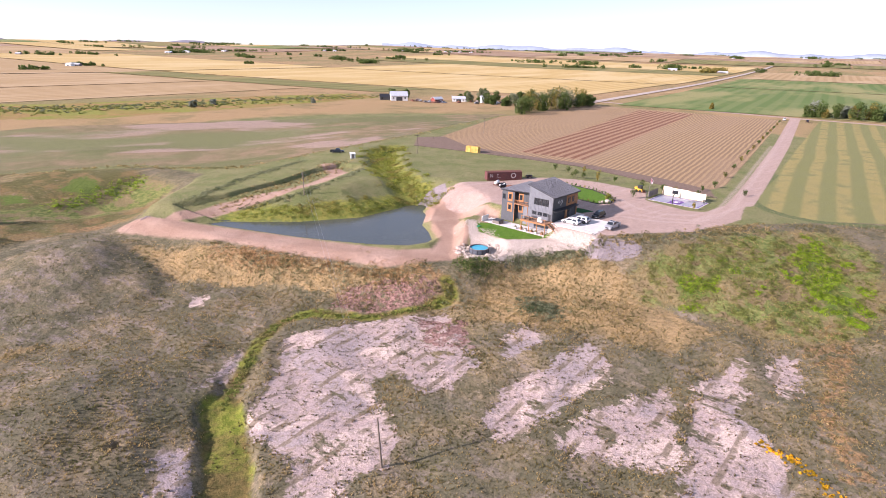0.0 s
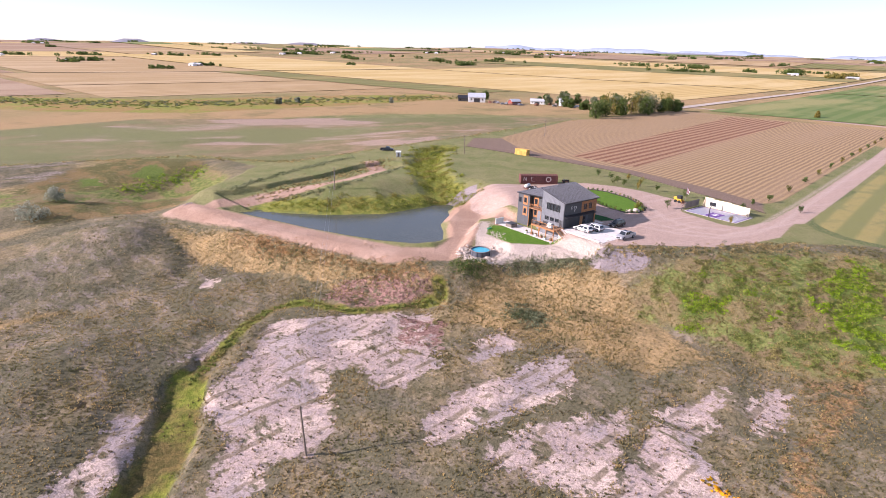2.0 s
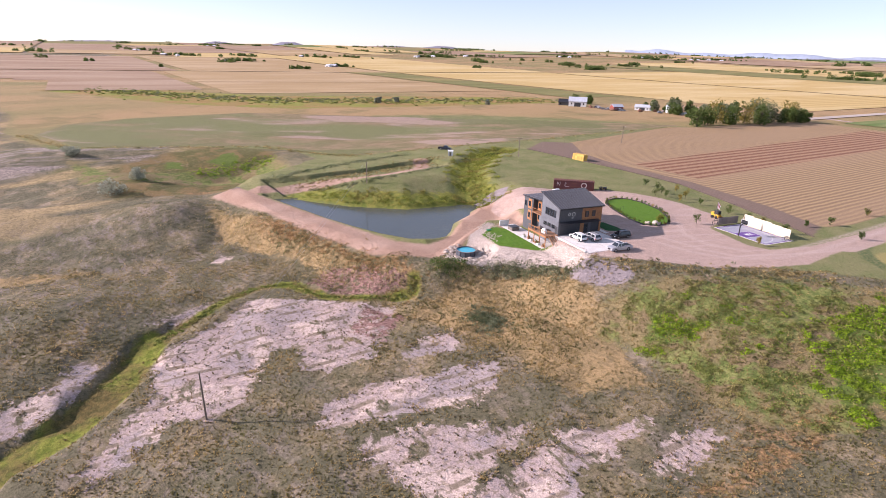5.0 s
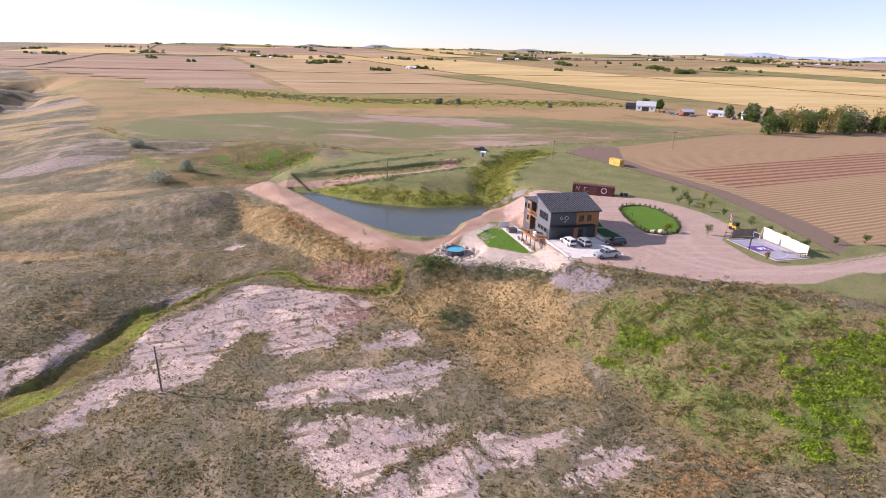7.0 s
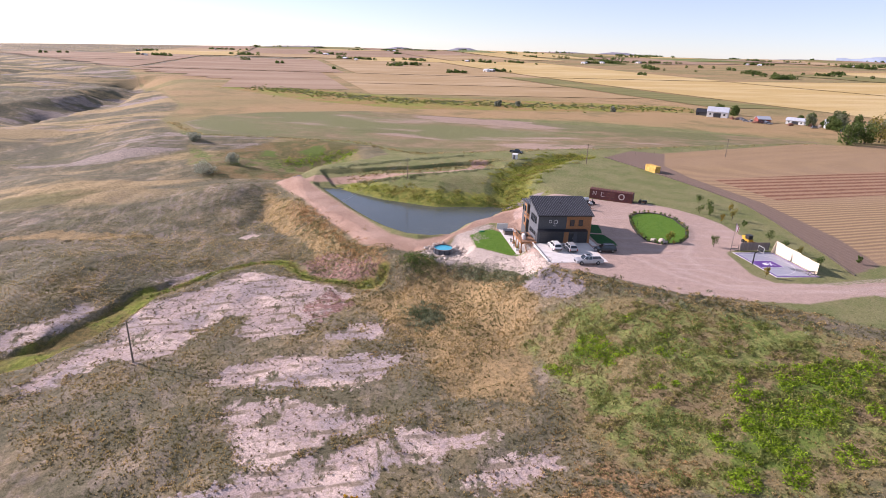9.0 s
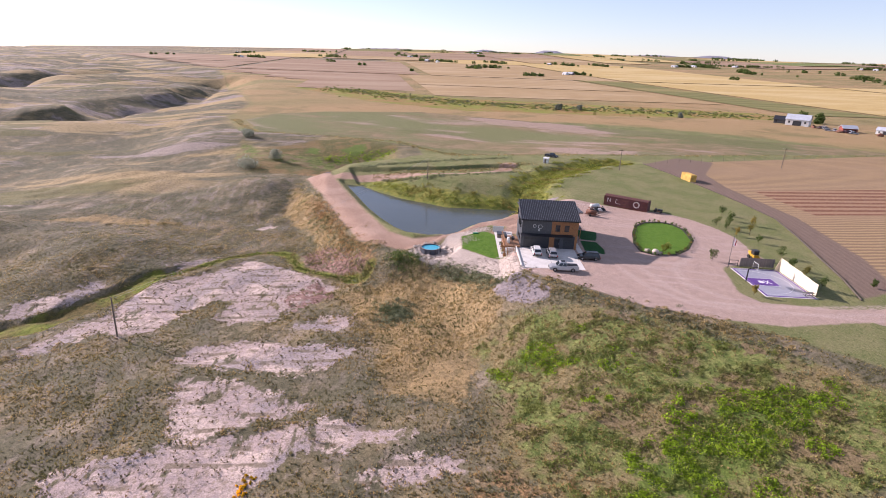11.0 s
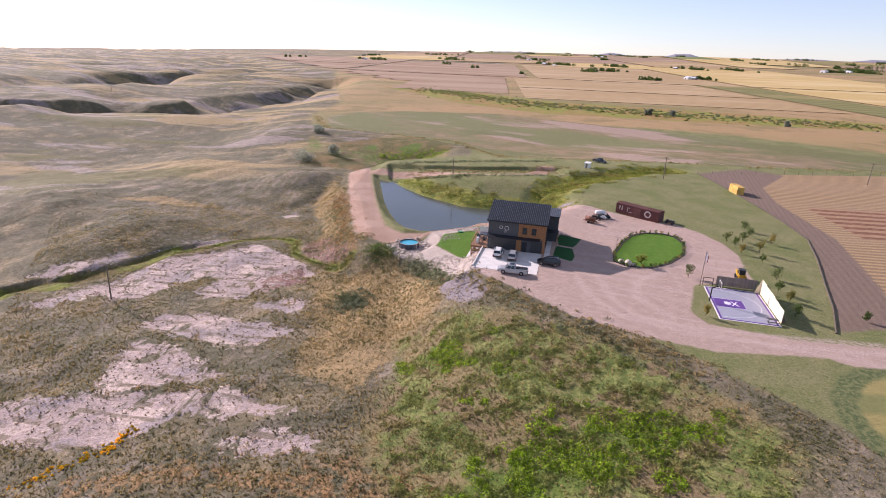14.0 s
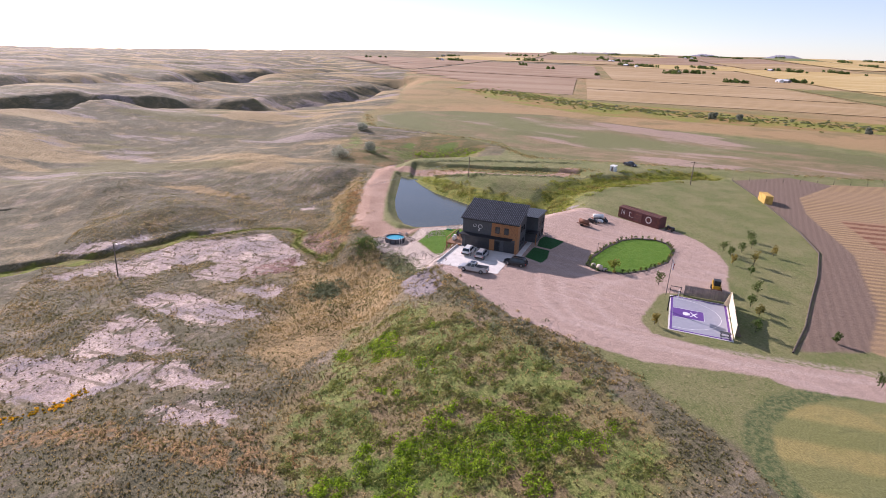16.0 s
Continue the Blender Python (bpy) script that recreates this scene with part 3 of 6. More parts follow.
# ---- building kit ----
class Shape:
    """Collects faces for one mesh."""

    def __init__(self):
        self.v, self.f = [], []

    def add(self, verts, faces):
        k = len(self.v)
        self.v += [tuple(p) for p in verts]
        self.f += [tuple(i + k for i in f) for f in faces]
        return self

    def box(self, x0, y0, z0, x1, y1, z1):
        return self.add([(x, y, z) for z in (z0, z1) for y in (y0, y1) for x in (x0, x1)],
                        [(0, 2, 3, 1), (4, 5, 7, 6), (0, 1, 5, 4), (2, 6, 7, 3), (0, 4, 6, 2), (1, 3, 7, 5)])

    def prism(self, pts, axis, a, b):
        """An outline pushed from a to b along x, y or z."""
        n = len(pts)
        put = {"x": lambda p, k: (k, p[0], p[1]), "y": lambda p, k: (p[0], k, p[1]), "z": lambda p, k: (p[0], p[1], k)}[axis]
        return self.add([put(p, a) for p in pts] + [put(p, b) for p in pts],
                        [tuple(range(n - 1, -1, -1)), tuple(range(n, 2 * n))] + [(i, (i + 1) % n, n + (i + 1) % n, n + i) for i in range(n)])

    def tube(self, p, q, r0, r1=None, n=8, caps=True):
        p, q, r1 = Vector(p), Vector(q), r0 if r1 is None else r1
        d = (q - p).normalized()
        s = d.orthogonal().normalized()
        t = d.cross(s)
        ring = [(math.cos(2 * math.pi * i / n), math.sin(2 * math.pi * i / n)) for i in range(n)]
        vs = [p + (s * c + t * e) * r0 for c, e in ring] + [q + (s * c + t * e) * r1 for c, e in ring]
        fs = [(i, (i + 1) % n, n + (i + 1) % n, n + i) for i in range(n)]
        if caps:
            fs += [tuple(range(n - 1, -1, -1)), tuple(range(n, 2 * n))]
        return self.add(vs, fs)

    def ring(self, c, r, w, h, axis="z", n=24):
        """A flat ring of width w and thickness h."""
        vs, fs = [], []
        for i in range(n):
            a = 2 * math.pi * i / n
            for rr, k in ((r - w, 0), (r, 0), (r, h), (r - w, h)):
                x, y = rr * math.cos(a), rr * math.sin(a)
                vs.append({"z": (c[0] + x, c[1] + y, c[2] + k), "y": (c[0] + x, c[1] + k, c[2] + y), "x": (c[0] + k, c[1] + x, c[2] + y)}[axis])
        for i in range(n):
            j = (i + 1) % n
            fs += [(4 * i + k, 4 * j + k, 4 * j + (k + 1) % 4, 4 * i + (k + 1) % 4) for k in range(4)]
        return self.add(vs, fs)

    def lump(self, c, r, rng, rough=0.25, n=6):
        """A rough stone or clod."""
        vs, fs, m = [], [], max(3, n // 2)
        for i in range(m + 1):
            th = math.pi * i / m
            for j in range(n):
                k = 1 + rough * (rng.random() - 0.5) * 2
                ph = 2 * math.pi * j / n
                vs.append((c[0] + r[0] * k * math.sin(th) * math.cos(ph), c[1] + r[1] * k * math.sin(th) * math.sin(ph), c[2] + r[2] * k * math.cos(th)))
        for i in range(m):
            for j in range(n):
                fs.append((i * n + j, (i + 1) * n + j, (i + 1) * n + (j + 1) % n, i * n + (j + 1) % n))
        return self.add(vs, fs)

    def mesh(self, name, mat, smooth=False, bevel=0.0):
        m = bpy.data.meshes.new(name)
        m.from_pydata(self.v, [], self.f)
        if bevel:
            bm = bmesh.new()
            bm.from_mesh(m)
            bmesh.ops.bevel(bm, geom=[e for e in bm.edges if e.calc_length() > bevel * 2.5], offset=bevel, segments=2, affect="EDGES", clamp_overlap=True)
            bm.to_mesh(m)
            bm.free()
        m.materials.append(mat)
        if smooth:
            m.polygons.foreach_set("use_smooth", [True] * len(m.polygons))
        return m


def thing(name, label, category, x=0, y=0, z=0, turn=0, group="", kind=""):
    ob = new(name)
    ob.matrix_basis = pose(x, y, z, 0, 0, turn)
    return tagged(ob, label, category, group, kind)


def part(name, shape, mat, parent, label="", smooth=False, bevel=0.0):
    ob = new(name, shape.mesh(name, mat, smooth, bevel))
    ob.parent = parent
    if label:
        ob["label"] = label
    return ob


def single(name, shape, mat, label, category, x=0, y=0, z=0, turn=0, group="", kind="", smooth=False, bevel=0.0):
    ob = new(name, shape.mesh(name, mat, smooth, bevel))
    ob.matrix_basis = pose(x, y, z, 0, 0, turn)
    return tagged(ob, label, category, group, kind)


SLATE = plain("dark_slate_siding", (0.085, 0.09, 0.098), (0.07, 0.074, 0.08), 2, 0.55)
STEEL = plain("pale_corrugated_siding", (0.21, 0.22, 0.24), (0.17, 0.18, 0.2), 1.5, 0.5, 0.2)
CEDAR = plain("cedar_cladding", (0.42, 0.19, 0.075), (0.33, 0.14, 0.05), 5, 0.6)
SEAM = plain("bright_seam_metal", (0.2, 0.205, 0.23), (0.15, 0.155, 0.175), 1.5, 0.4, 0.4)
ROOFING = plain("black_roof_metal", (0.035, 0.036, 0.042), (0.028, 0.028, 0.034), 1.5, 0.5, 0.3)
BLACK = plain("black_metal", (0.02, 0.02, 0.022), None, 4, 0.5)
DOOR = plain("charcoal_door", (0.05, 0.052, 0.056), (0.04, 0.04, 0.045), 3, 0.45)
GLASS = Nodes("window_glass", 0.08)
GLASS.p.inputs["Specular IOR Level"].default_value = 0.7
GLASS = GLASS.done((0.02, 0.025, 0.03))
WHITE = plain("white_paint", (0.78, 0.78, 0.76), (0.7, 0.7, 0.68), 2, 0.5)
CONCRETE = plain("pale_concrete", (0.70, 0.66, 0.62), (0.6, 0.56, 0.52), 0.7, 0.85, bump=0.01)
DECKING = plain("deck_timber", (0.36, 0.19, 0.10), (0.27, 0.14, 0.075), 4, 0.7)
GREYWOOD = plain("weathered_boards", (0.24, 0.20, 0.175), (0.17, 0.14, 0.125), 6, 0.85, per=0.35)
PALEWOOD = plain("pale_plywood", (0.74, 0.64, 0.47), (0.64, 0.54, 0.38), 1.5, 0.8, per=0.3)
STRAW = plain("baled_straw", (0.66, 0.42, 0.11), (0.48, 0.29, 0.07), 7, 0.95, bump=0.05, per=0.35)
MAROON = plain("faded_maroon_steel", (0.155, 0.048, 0.045), (0.105, 0.04, 0.037), 1.2, 0.75)
RUST = plain("rusty_steel", (0.25, 0.10, 0.055), (0.14, 0.07, 0.05), 3, 0.85)
CHALK = plain("chalky_lettering", (0.62, 0.56, 0.53), (0.4, 0.3, 0.28), 2.5, 0.85)
TIMBER = plain("grey_pole_timber", (0.25, 0.20, 0.16), (0.17, 0.13, 0.10), 3, 0.85)
STONE = plain("pale_field_stone", (0.56, 0.47, 0.40), (0.42, 0.35, 0.30), 1.5, 0.9, per=0.4)
TYRE = plain("tyre_rubber", (0.018, 0.018, 0.018), None, 8, 0.8)
RIM = plain("alloy_rim", (0.45, 0.45, 0.46), None, 6, 0.35, 0.8)
SILVER = plain("silver_car_paint", (0.48, 0.48, 0.50), (0.45, 0.45, 0.47), 1, 0.3, 0.35)
PEARL = plain("white_car_paint", (0.76, 0.75, 0.73), (0.72, 0.71, 0.7), 1, 0.28)
NIGHT = plain("black_car_paint", (0.02, 0.022, 0.026), None, 1, 0.25)
RED = plain("red_lens", (0.4, 0.02, 0.02), None, 6, 0.3)
LAMP = plain("clear_lens", (0.7, 0.7, 0.68), None, 6, 0.2)
YELLOW = plain("yellow_machine_paint", (0.72, 0.42, 0.03), (0.6, 0.34, 0.03), 2, 0.5)
COURT = plain("grey_sport_tiles", (0.34, 0.34, 0.40), (0.30, 0.30, 0.355), 1.5, 0.6)
PURPLE = plain("purple_sport_tiles", (0.13, 0.045, 0.26), (0.11, 0.04, 0.22), 1.5, 0.6)
PAINTLINE = plain("white_line_paint", (0.8, 0.79, 0.82), None, 4, 0.6)
POOLWALL = plain("grey_pool_wall", (0.10, 0.11, 0.13), (0.07, 0.08, 0.1), 1.5, 0.5)
AQUA = plain("aqua_liner", (0.05, 0.42, 0.55), (0.04, 0.36, 0.5), 1.2, 0.25)
WATER = Nodes("pond_water", 0.14)
WATER.p.inputs["Specular IOR Level"].default_value = 0.33
WATER.bump(WATER.noise(1.6, 3, 0.6), 0.03, 0.5)
WATER = WATER.done(WATER.mix(WATER.ramp(WATER.noise(0.05, 2), 0.4, 0.7), (0.062, 0.072, 0.062), (0.078, 0.085, 0.072)))
GREENPLASTIC = plain("green_plastic", (0.02, 0.3, 0.12), None, 3, 0.5)
WEEDS = leafy("weed_leaves", (0.17, 0.22, 0.055), (0.29, 0.31, 0.095), (0.31, 0.27, 0.11))
LUSH = leafy("lush_leaves", (0.18, 0.30, 0.02), (0.32, 0.44, 0.035), (0.25, 0.365, 0.03))
DRY = leafy("dry_grass_blades", (0.324, 0.257, 0.121), (0.486, 0.365, 0.176), (0.216, 0.203, 0.088))
RUSTY = leafy("rusty_weed_stems", (0.33, 0.185, 0.09), (0.46, 0.29, 0.14), (0.33, 0.25, 0.12))
SAGE = leafy("sage_leaves", (0.182, 0.21, 0.119), (0.28, 0.294, 0.196), (0.14, 0.168, 0.084))
DARKTUFT = leafy("dark_tuft_blades", (0.18, 0.128, 0.075), (0.27, 0.195, 0.112), (0.15, 0.135, 0.06))
OLIVE = leafy("olive_tuft_blades", (0.15, 0.14, 0.065), (0.235, 0.205, 0.105), (0.15, 0.155, 0.065))
REED = leafy("reed_blades", (0.16, 0.21, 0.035), (0.34, 0.34, 0.065), (0.30, 0.235, 0.08))
FLOWER = leafy("yellow_flowers", (0.75, 0.42, 0.02), (0.8, 0.5, 0.03), (0.6, 0.36, 0.02))
LEAF = leafy("tree_leaves", (0.07, 0.12, 0.032), (0.15, 0.20, 0.06), (0.12, 0.15, 0.05))
SILVERLEAF = leafy("silvery_leaves", (0.24, 0.27, 0.22), (0.36, 0.38, 0.32), (0.27, 0.29, 0.22))
AUTUMN = leafy("autumn_leaves", (0.22, 0.19, 0.05), (0.32, 0.25, 0.07), (0.15, 0.16, 0.05))
BARK = plain("bark", (0.11, 0.085, 0.06), None, 5, 0.9, bump=0.02)


# ---- things that grow ----
def leaf_mesh(name, centres, radii, n, leaf, mat, seed, tall=1.0, dome=True, blade=False):
    """Many small leaves or blades round the given centres, as one mesh; arrays all through."""
    r = np.random.RandomState(seed)
    centres, radii = np.asarray(centres, float), np.asarray(radii, float)
    k = len(centres)
    c, rad = np.repeat(centres, n, 0), np.repeat(radii, n)
    d = r.normal(size=(k * n, 3))
    d /= np.linalg.norm(d, axis=1)[:, None]
    if dome:
        d[:, 2] = np.abs(d[:, 2])
    if blade:
        base = c + np.c_[d[:, 0], d[:, 1], np.zeros(k * n)] * (rad * 0.35 * r.rand(k * n))[:, None]
        tip = base + np.c_[d[:, 0] * 0.5, d[:, 1] * 0.5, np.full(k * n, 1.0) * tall] * (rad * (0.6 + 0.6 * r.rand(k * n)))[:, None]
        side = np.c_[-d[:, 1], d[:, 0], np.zeros(k * n)]
        side /= np.linalg.norm(side, axis=1)[:, None] + 1e-9
        w = (leaf * (0.6 + 0.8 * r.rand(k * n)))[:, None]
        co = np.stack([base - side * w, base + side * w, tip], 1).reshape(-1, 3)
        size = 3
    else:
        p = c + d * (rad * (0.45 + 0.55 * r.rand(k * n) ** 0.5))[:, None] * np.array([1, 1, tall])
        a = r.normal(size=(k * n, 3))
        a /= np.linalg.norm(a, axis=1)[:, None]
        b = np.cross(a, d + 0.4 * r.normal(size=(k * n, 3)))
        b /= np.linalg.norm(b, axis=1)[:, None] + 1e-9
        w = (leaf * (0.5 + r.rand(k * n)))[:, None] * (rad / rad.mean())[:, None] ** 0.5
        co = np.stack([p - a * w, p - b * w * 0.6, p + a * w, p + b * w * 0.6], 1).reshape(-1, 3)
        size = 4
    m = bpy.data.meshes.new(name)
    m.vertices.add(len(co))
    m.vertices.foreach_set("co", co.astype(np.float32).ravel())
    m.loops.add(len(co))
    m.loops.foreach_set("vertex_index", np.arange(len(co), dtype=np.int32))
    m.polygons.add(len(co) // size)
    m.polygons.foreach_set("loop_start", np.arange(0, len(co), size, dtype=np.int32))
    m.update(calc_edges=True)
    m.materials.append(mat)
    return m


def tree(name, label, x, y, high, wide, mat, seed, leaves=420, leaf=0.3, trunk=0.25, group="", low=0.15):
    rng = np.random.RandomState(seed)
    ob = thing(name, label, "tree" if high > 1.6 else "shrub", x, y, hz(x, y) - 0.05, rng.rand() * 360, group)
    s, lobes = Shape(), []
    s.tube((0, 0, 0), (0.05 * wide, 0, high * 0.55), trunk * high / 10, trunk * high / 22, 7)
    for i in range(7):
        a, h = i * 2.4 + rng.rand(), high * (low + 0.12 + 0.5 * rng.rand())
        q = (wide * 0.36 * math.cos(a) * (0.5 + rng.rand() * 0.8), wide * 0.36 * math.sin(a) * (0.5 + rng.rand() * 0.8), min(high * 0.9, h + high * 0.16))
        s.tube((0, 0, h * 0.8), q, trunk * high / 30, trunk * high / 90, 5)
        lobes.append(q)
    lobes += [(0, 0, high * 0.8), (0.1 * wide, 0.05 * wide, high * 0.62), (-0.12 * wide, 0.1 * wide, high * (low + 0.2))]
    if high > 4:
        lobes += [(wide * 0.3 * math.cos(k * 1.26), wide * 0.3 * math.sin(k * 1.26), high * (0.2 + 0.08 * (k % 2))) for k in range(5)]
    part("trunk", s, BARK, ob)
    rad = [wide * (0.2 + 0.13 * rng.rand()) for _ in lobes]
    crown = new("crown", leaf_mesh("crown", lobes, rad, leaves // len(lobes), leaf, mat, seed + 1, min(1.5, 0.55 * high / wide + 0.4), False))
    crown.parent = ob
    return ob


def scatter(names, count, seed, box, off=(), edge=0.5, keep=1.0):
    """Random places inside the named areas and outside the others."""
    r = np.random.RandomState(seed)
    X, Y = r.uniform(box[0], box[2], count), r.uniform(box[1], box[3], count)
    ok = np.zeros(count, bool)
    for nm in names:
        ok |= (area_of(nm, X, Y) + 5 * waves(X, Y, 9, seed)) > edge
    for nm in off:
        ok &= area_of(nm, X, Y) < -0.3
    ok &= r.rand(count) < keep
    X, Y = X[ok], Y[ok]
    return np.c_[X, Y, height(X, Y) - 0.03], r.rand(len(X))


# ---- the house ----
HOUSE_TURN, HX, HY = 49.87, 25.27, 137.4


def at_house(x, y):
    c, s = math.cos(radians(HOUSE_TURN)), math.sin(radians(HOUSE_TURN))
    return HX + x * c - y * s, HY + x * s + y * c


def window(parent, side, a, z0, w, h, frame_mat=BLACK, at=0.0):
    """A framed window on a wall. side: '-x', '+x' or '-y', the way it looks; a: where it begins along the wall."""
    fr, gl, t = Shape(), Shape(), 0.09

    def box(s, u0, v0, u1, v1, d0, d1):
        if side == "-y":
            s.box(u0, at - d1, v0, u1, at - d0, v1)
        elif side == "-x":
            s.box(at - d1, u0, v0, at - d0, u1, v1)
        else:
            s.box(at + d0, u0, v0, at + d1, u1, v1)
    box(fr, a, z0, a + t, z0 + h, 0, 0.09), box(fr, a + w - t, z0, a + w, z0 + h, 0, 0.09)
    box(fr, a + t, z0, a + w - t, z0 + t, 0, 0.088), box(fr, a + t, z0 + h - t, a + w - t, z0 + h, 0, 0.088)
    box(gl, a + t, z0 + t, a + w - t, z0 + h - t, 0.004, 0.03)
    ob = part("window", fr, frame_mat, parent)
    part("pane", gl, GLASS, ob)
    return ob


def ribs(parent, name, side, a, b, z0, top, at, mat, gap=0.4, proud=0.03, wide=0.05):
    """Standing ribs of sheet siding on one wall, as one mesh."""
    s, u = Shape(), a + gap / 2
    while u < b:
        zt = top(u)
        if side == "-y":
            s.box(u, at - proud, z0, u + wide, at, zt)
        elif side == "-x":
            s.box(at - proud, u, z0, at, u + wide, zt)
        else:
            s.box(at, u, z0, at + proud, u + wide, zt)
        u += gap
    return part(name, s, mat, parent)


def build_house():
    h = thing("house", "modern two storey dark house with cedar panels and black roof", "house", HX, HY, 0, HOUSE_TURN)
    rise = (9.1 - 6.65) / 8.44
    roof_z = lambda y: 6.65 + rise * y - 0.14
    X0, X1, Y0, Y1 = 0.35, 12.72, 0.55, 7.95
    gable = [(Y0 + 0.25, -2.7), (Y1, -2.7), (Y1, roof_z(Y1)), (Y0 + 0.25, roof_z(Y0 + 0.25))]
    w = part("wall", Shape().prism(gable, "x", X0, X0 + 0.25), STEEL, h, "pale grey corrugated steel gable wall")
    ribs(w, "siding_ribs", "-x", Y0 + 0.3, Y1, -2.6, roof_z, X0, STEEL, 0.42)
    w = part("wall", Shape().prism(gable, "x", X1 - 0.25, X1), SLATE, h, "dark gable wall with cedar corner")
    ribs(w, "siding_ribs", "+x", Y0 + 2.4, Y1, 0, roof_z, X1, SLATE, 0.42)
    part("wall", Shape().box(X0 + 0.25, Y1 - 0.25, -2.7, X1 - 0.25, Y1, roof_z(Y1) - 0.05), SLATE, h)
    front = part("wall", Shape().box(X0, Y0, 3.0, 6.9, Y0 + 0.25, roof_z(Y0)), SLATE, h, "dark slate front wall")
    ribs(front, "siding_ribs", "-y", X0, 6.9, 3.05, lambda u: roof_z(Y0) - 0.02, Y0, SLATE, 0.36)
    ced = part("cedar_panel", Shape().box(6.9, Y0 - 0.04, 3.0, X1, Y0 + 0.25, roof_z(Y0)), CEDAR, h, "orange cedar boards")
    s, z = Shape(), 3.1
    while z < 6.4:
        s.box(6.92, Y0 - 0.05, z, X1 - 0.02, Y0 - 0.04, z + 0.012)
        z += 0.18
    part("board_joints", s, BLACK, ced)
    low = Shape().box(X0, Y0, 0, 0.95, Y0 + 0.25, 3).box(6.55, Y0, 0, 7.75, Y0 + 0.25, 3).box(0.95, Y0, 2.55, 6.55, Y0 + 0.25, 3)
    low.box(8.95, Y0, 0, 9.75, Y0 + 0.25, 3).box(7.75, Y0, 2.3, 8.95, Y0 + 0.25, 3).box(9.75, Y0, 2.55, 12.2, Y0 + 0.25, 3).box(12.2, Y0, 0, X1, Y0 + 0.25, 3)
    part("wall", low, SLATE, h, "dark ground floor front wall")
    part("cedar_panel", Shape().box(6.6, Y0 - 0.03, 0, 7.72, Y0 - 0.002, 2.9), CEDAR, h)
    part("cedar_panel", Shape().box(12.22, Y0 - 0.045, 0, X1 + 0.03, Y0 - 0.002, 3.0).box(X1 + 0.002, Y0 - 0.045, 0, X1 + 0.035, Y0 + 1.9, 6.6), CEDAR, h)
    for a, b in ((0.95, 6.55), (9.75, 12.2)):
        d = part("garage_door", Shape().box(a, Y0 + 0.1, 0, b, Y0 + 0.16, 2.55), DOOR, h, "dark panelled garage door")
        s = Shape()
        for i in range(1, 5):
            s.box(a + 0.03, Y0 + 0.09, i * 0.51, b - 0.03, Y0 + 0.1, i * 0.51 + 0.03)
        part("door_joints", s, BLACK, d)
    d = part("front_door", Shape().box(7.75, Y0 + 0.08, 0, 8.95, Y0 + 0.15, 2.3), BLACK, h, "black glazed front door")
    part("pane", Shape().box(8.0, Y0 + 0.06, 0.4, 8.7, Y0 + 0.08, 2.0), GLASS, d)
    part("handle", Shape().box(8.78, Y0 + 0.02, 0.95, 8.82, Y0 + 0.08, 1.25), RIM, d)
    aw = Shape().prism([(Y0 - 1.25, 3.0), (Y0 - 0.02, 3.22), (Y0 - 0.02, 3.34), (Y0 - 1.25, 3.1)], "x", X0 - 0.2, 11.7)
    aw = part("awning", aw, ROOFING, h, "narrow black metal awning over the doors")
    for i in range(9):
        part("bracket", Shape().box(0.5 + i * 1.35, Y0 - 1.1, 2.92, 0.58 + i * 1.35, Y0 - 0.01, 3.01), BLACK, aw)
    for a in (7.75, 9.75):
        window(h, "-y", a, 4.05, 1.0, 1.45, BLACK, Y0 - 0.04)
    part("moon_ornament", Shape().ring((3.1, Y0 - 0.09, 5.1), 0.36, 0.08, 0.05, "y"), WHITE, h, "white metal moon ring")
    part("moon_ornament", Shape().ring((4.35, Y0 - 0.09, 5.0), 0.48, 0.09, 0.05, "y"), WHITE, h, "white metal moon ring")
    part("moon_ornament", Shape().ring((4.1, Y0 - 0.09, 4.2), 0.2, 0.06, 0.05, "y"), WHITE, h, "white metal moon ring")
    for i in range(4):
        window(h, "-x", 1.9 + i * 1.12, 4.0, 1.0, 1.75, BLACK, X0)
    for i in range(3):
        window(h, "-x", 2.0 + i * 1.7, 1.25, 1.25, 0.95, BLACK, X0)
    part("side_door", Shape().box(X0 - 0.03, 0.9, 0, X0 - 0.004, 1.8, 2.1), DOOR, h)
    for a, z in ((3.2, 4.1), (5.2, 4.1), (3.2, 1.0), (5.2, 1.0)):
        window(h, "+x", a, z, 1.1, 1.4, BLACK, X1)
    roof = part("roof", Shape().prism([(-0.0, 6.65), (8.44, 9.1), (8.44, 9.1 - 0.2), (0.0, 6.45)], "x", 0, 13.08), ROOFING, h, "black standing seam metal roof")
    run = math.hypot(8.44, 2.45)
    for i in range(33):
        x = 0.06 + i * 0.405
        part("roof_seam", Shape().prism([(0.0, 6.652), (8.44, 9.102), (8.44, 9.16), (0.0, 6.71)], "x", x, x + 0.05), SEAM, roof)
    part("gutter", Shape().box(0, -0.12, 6.42, 13.08, -0.003, 6.56), BLACK, h)
    part("flue", Shape().tube((6.5, 5, 8.0), (6.5, 5, 8.5), 0.12), BLACK, h)
    # back wing
    a0, a1, b0, b1, zt = 1.3, 14.9, 8.1, 17.4, 5.75
    top = lambda y: zt + 0.06 * (17.9 - y)
    side = [(b0, -2.7), (b1, -2.7), (b1, top(b1)), (b0, top(b0))]
    wing = part("wall", Shape().prism(side, "x", a0 + 1.2, a0 + 1.45).box(a0 + 1.45, b1 - 0.25, -2.7, a1, b1, top(b1)), SLATE, h, "dark wing wall")
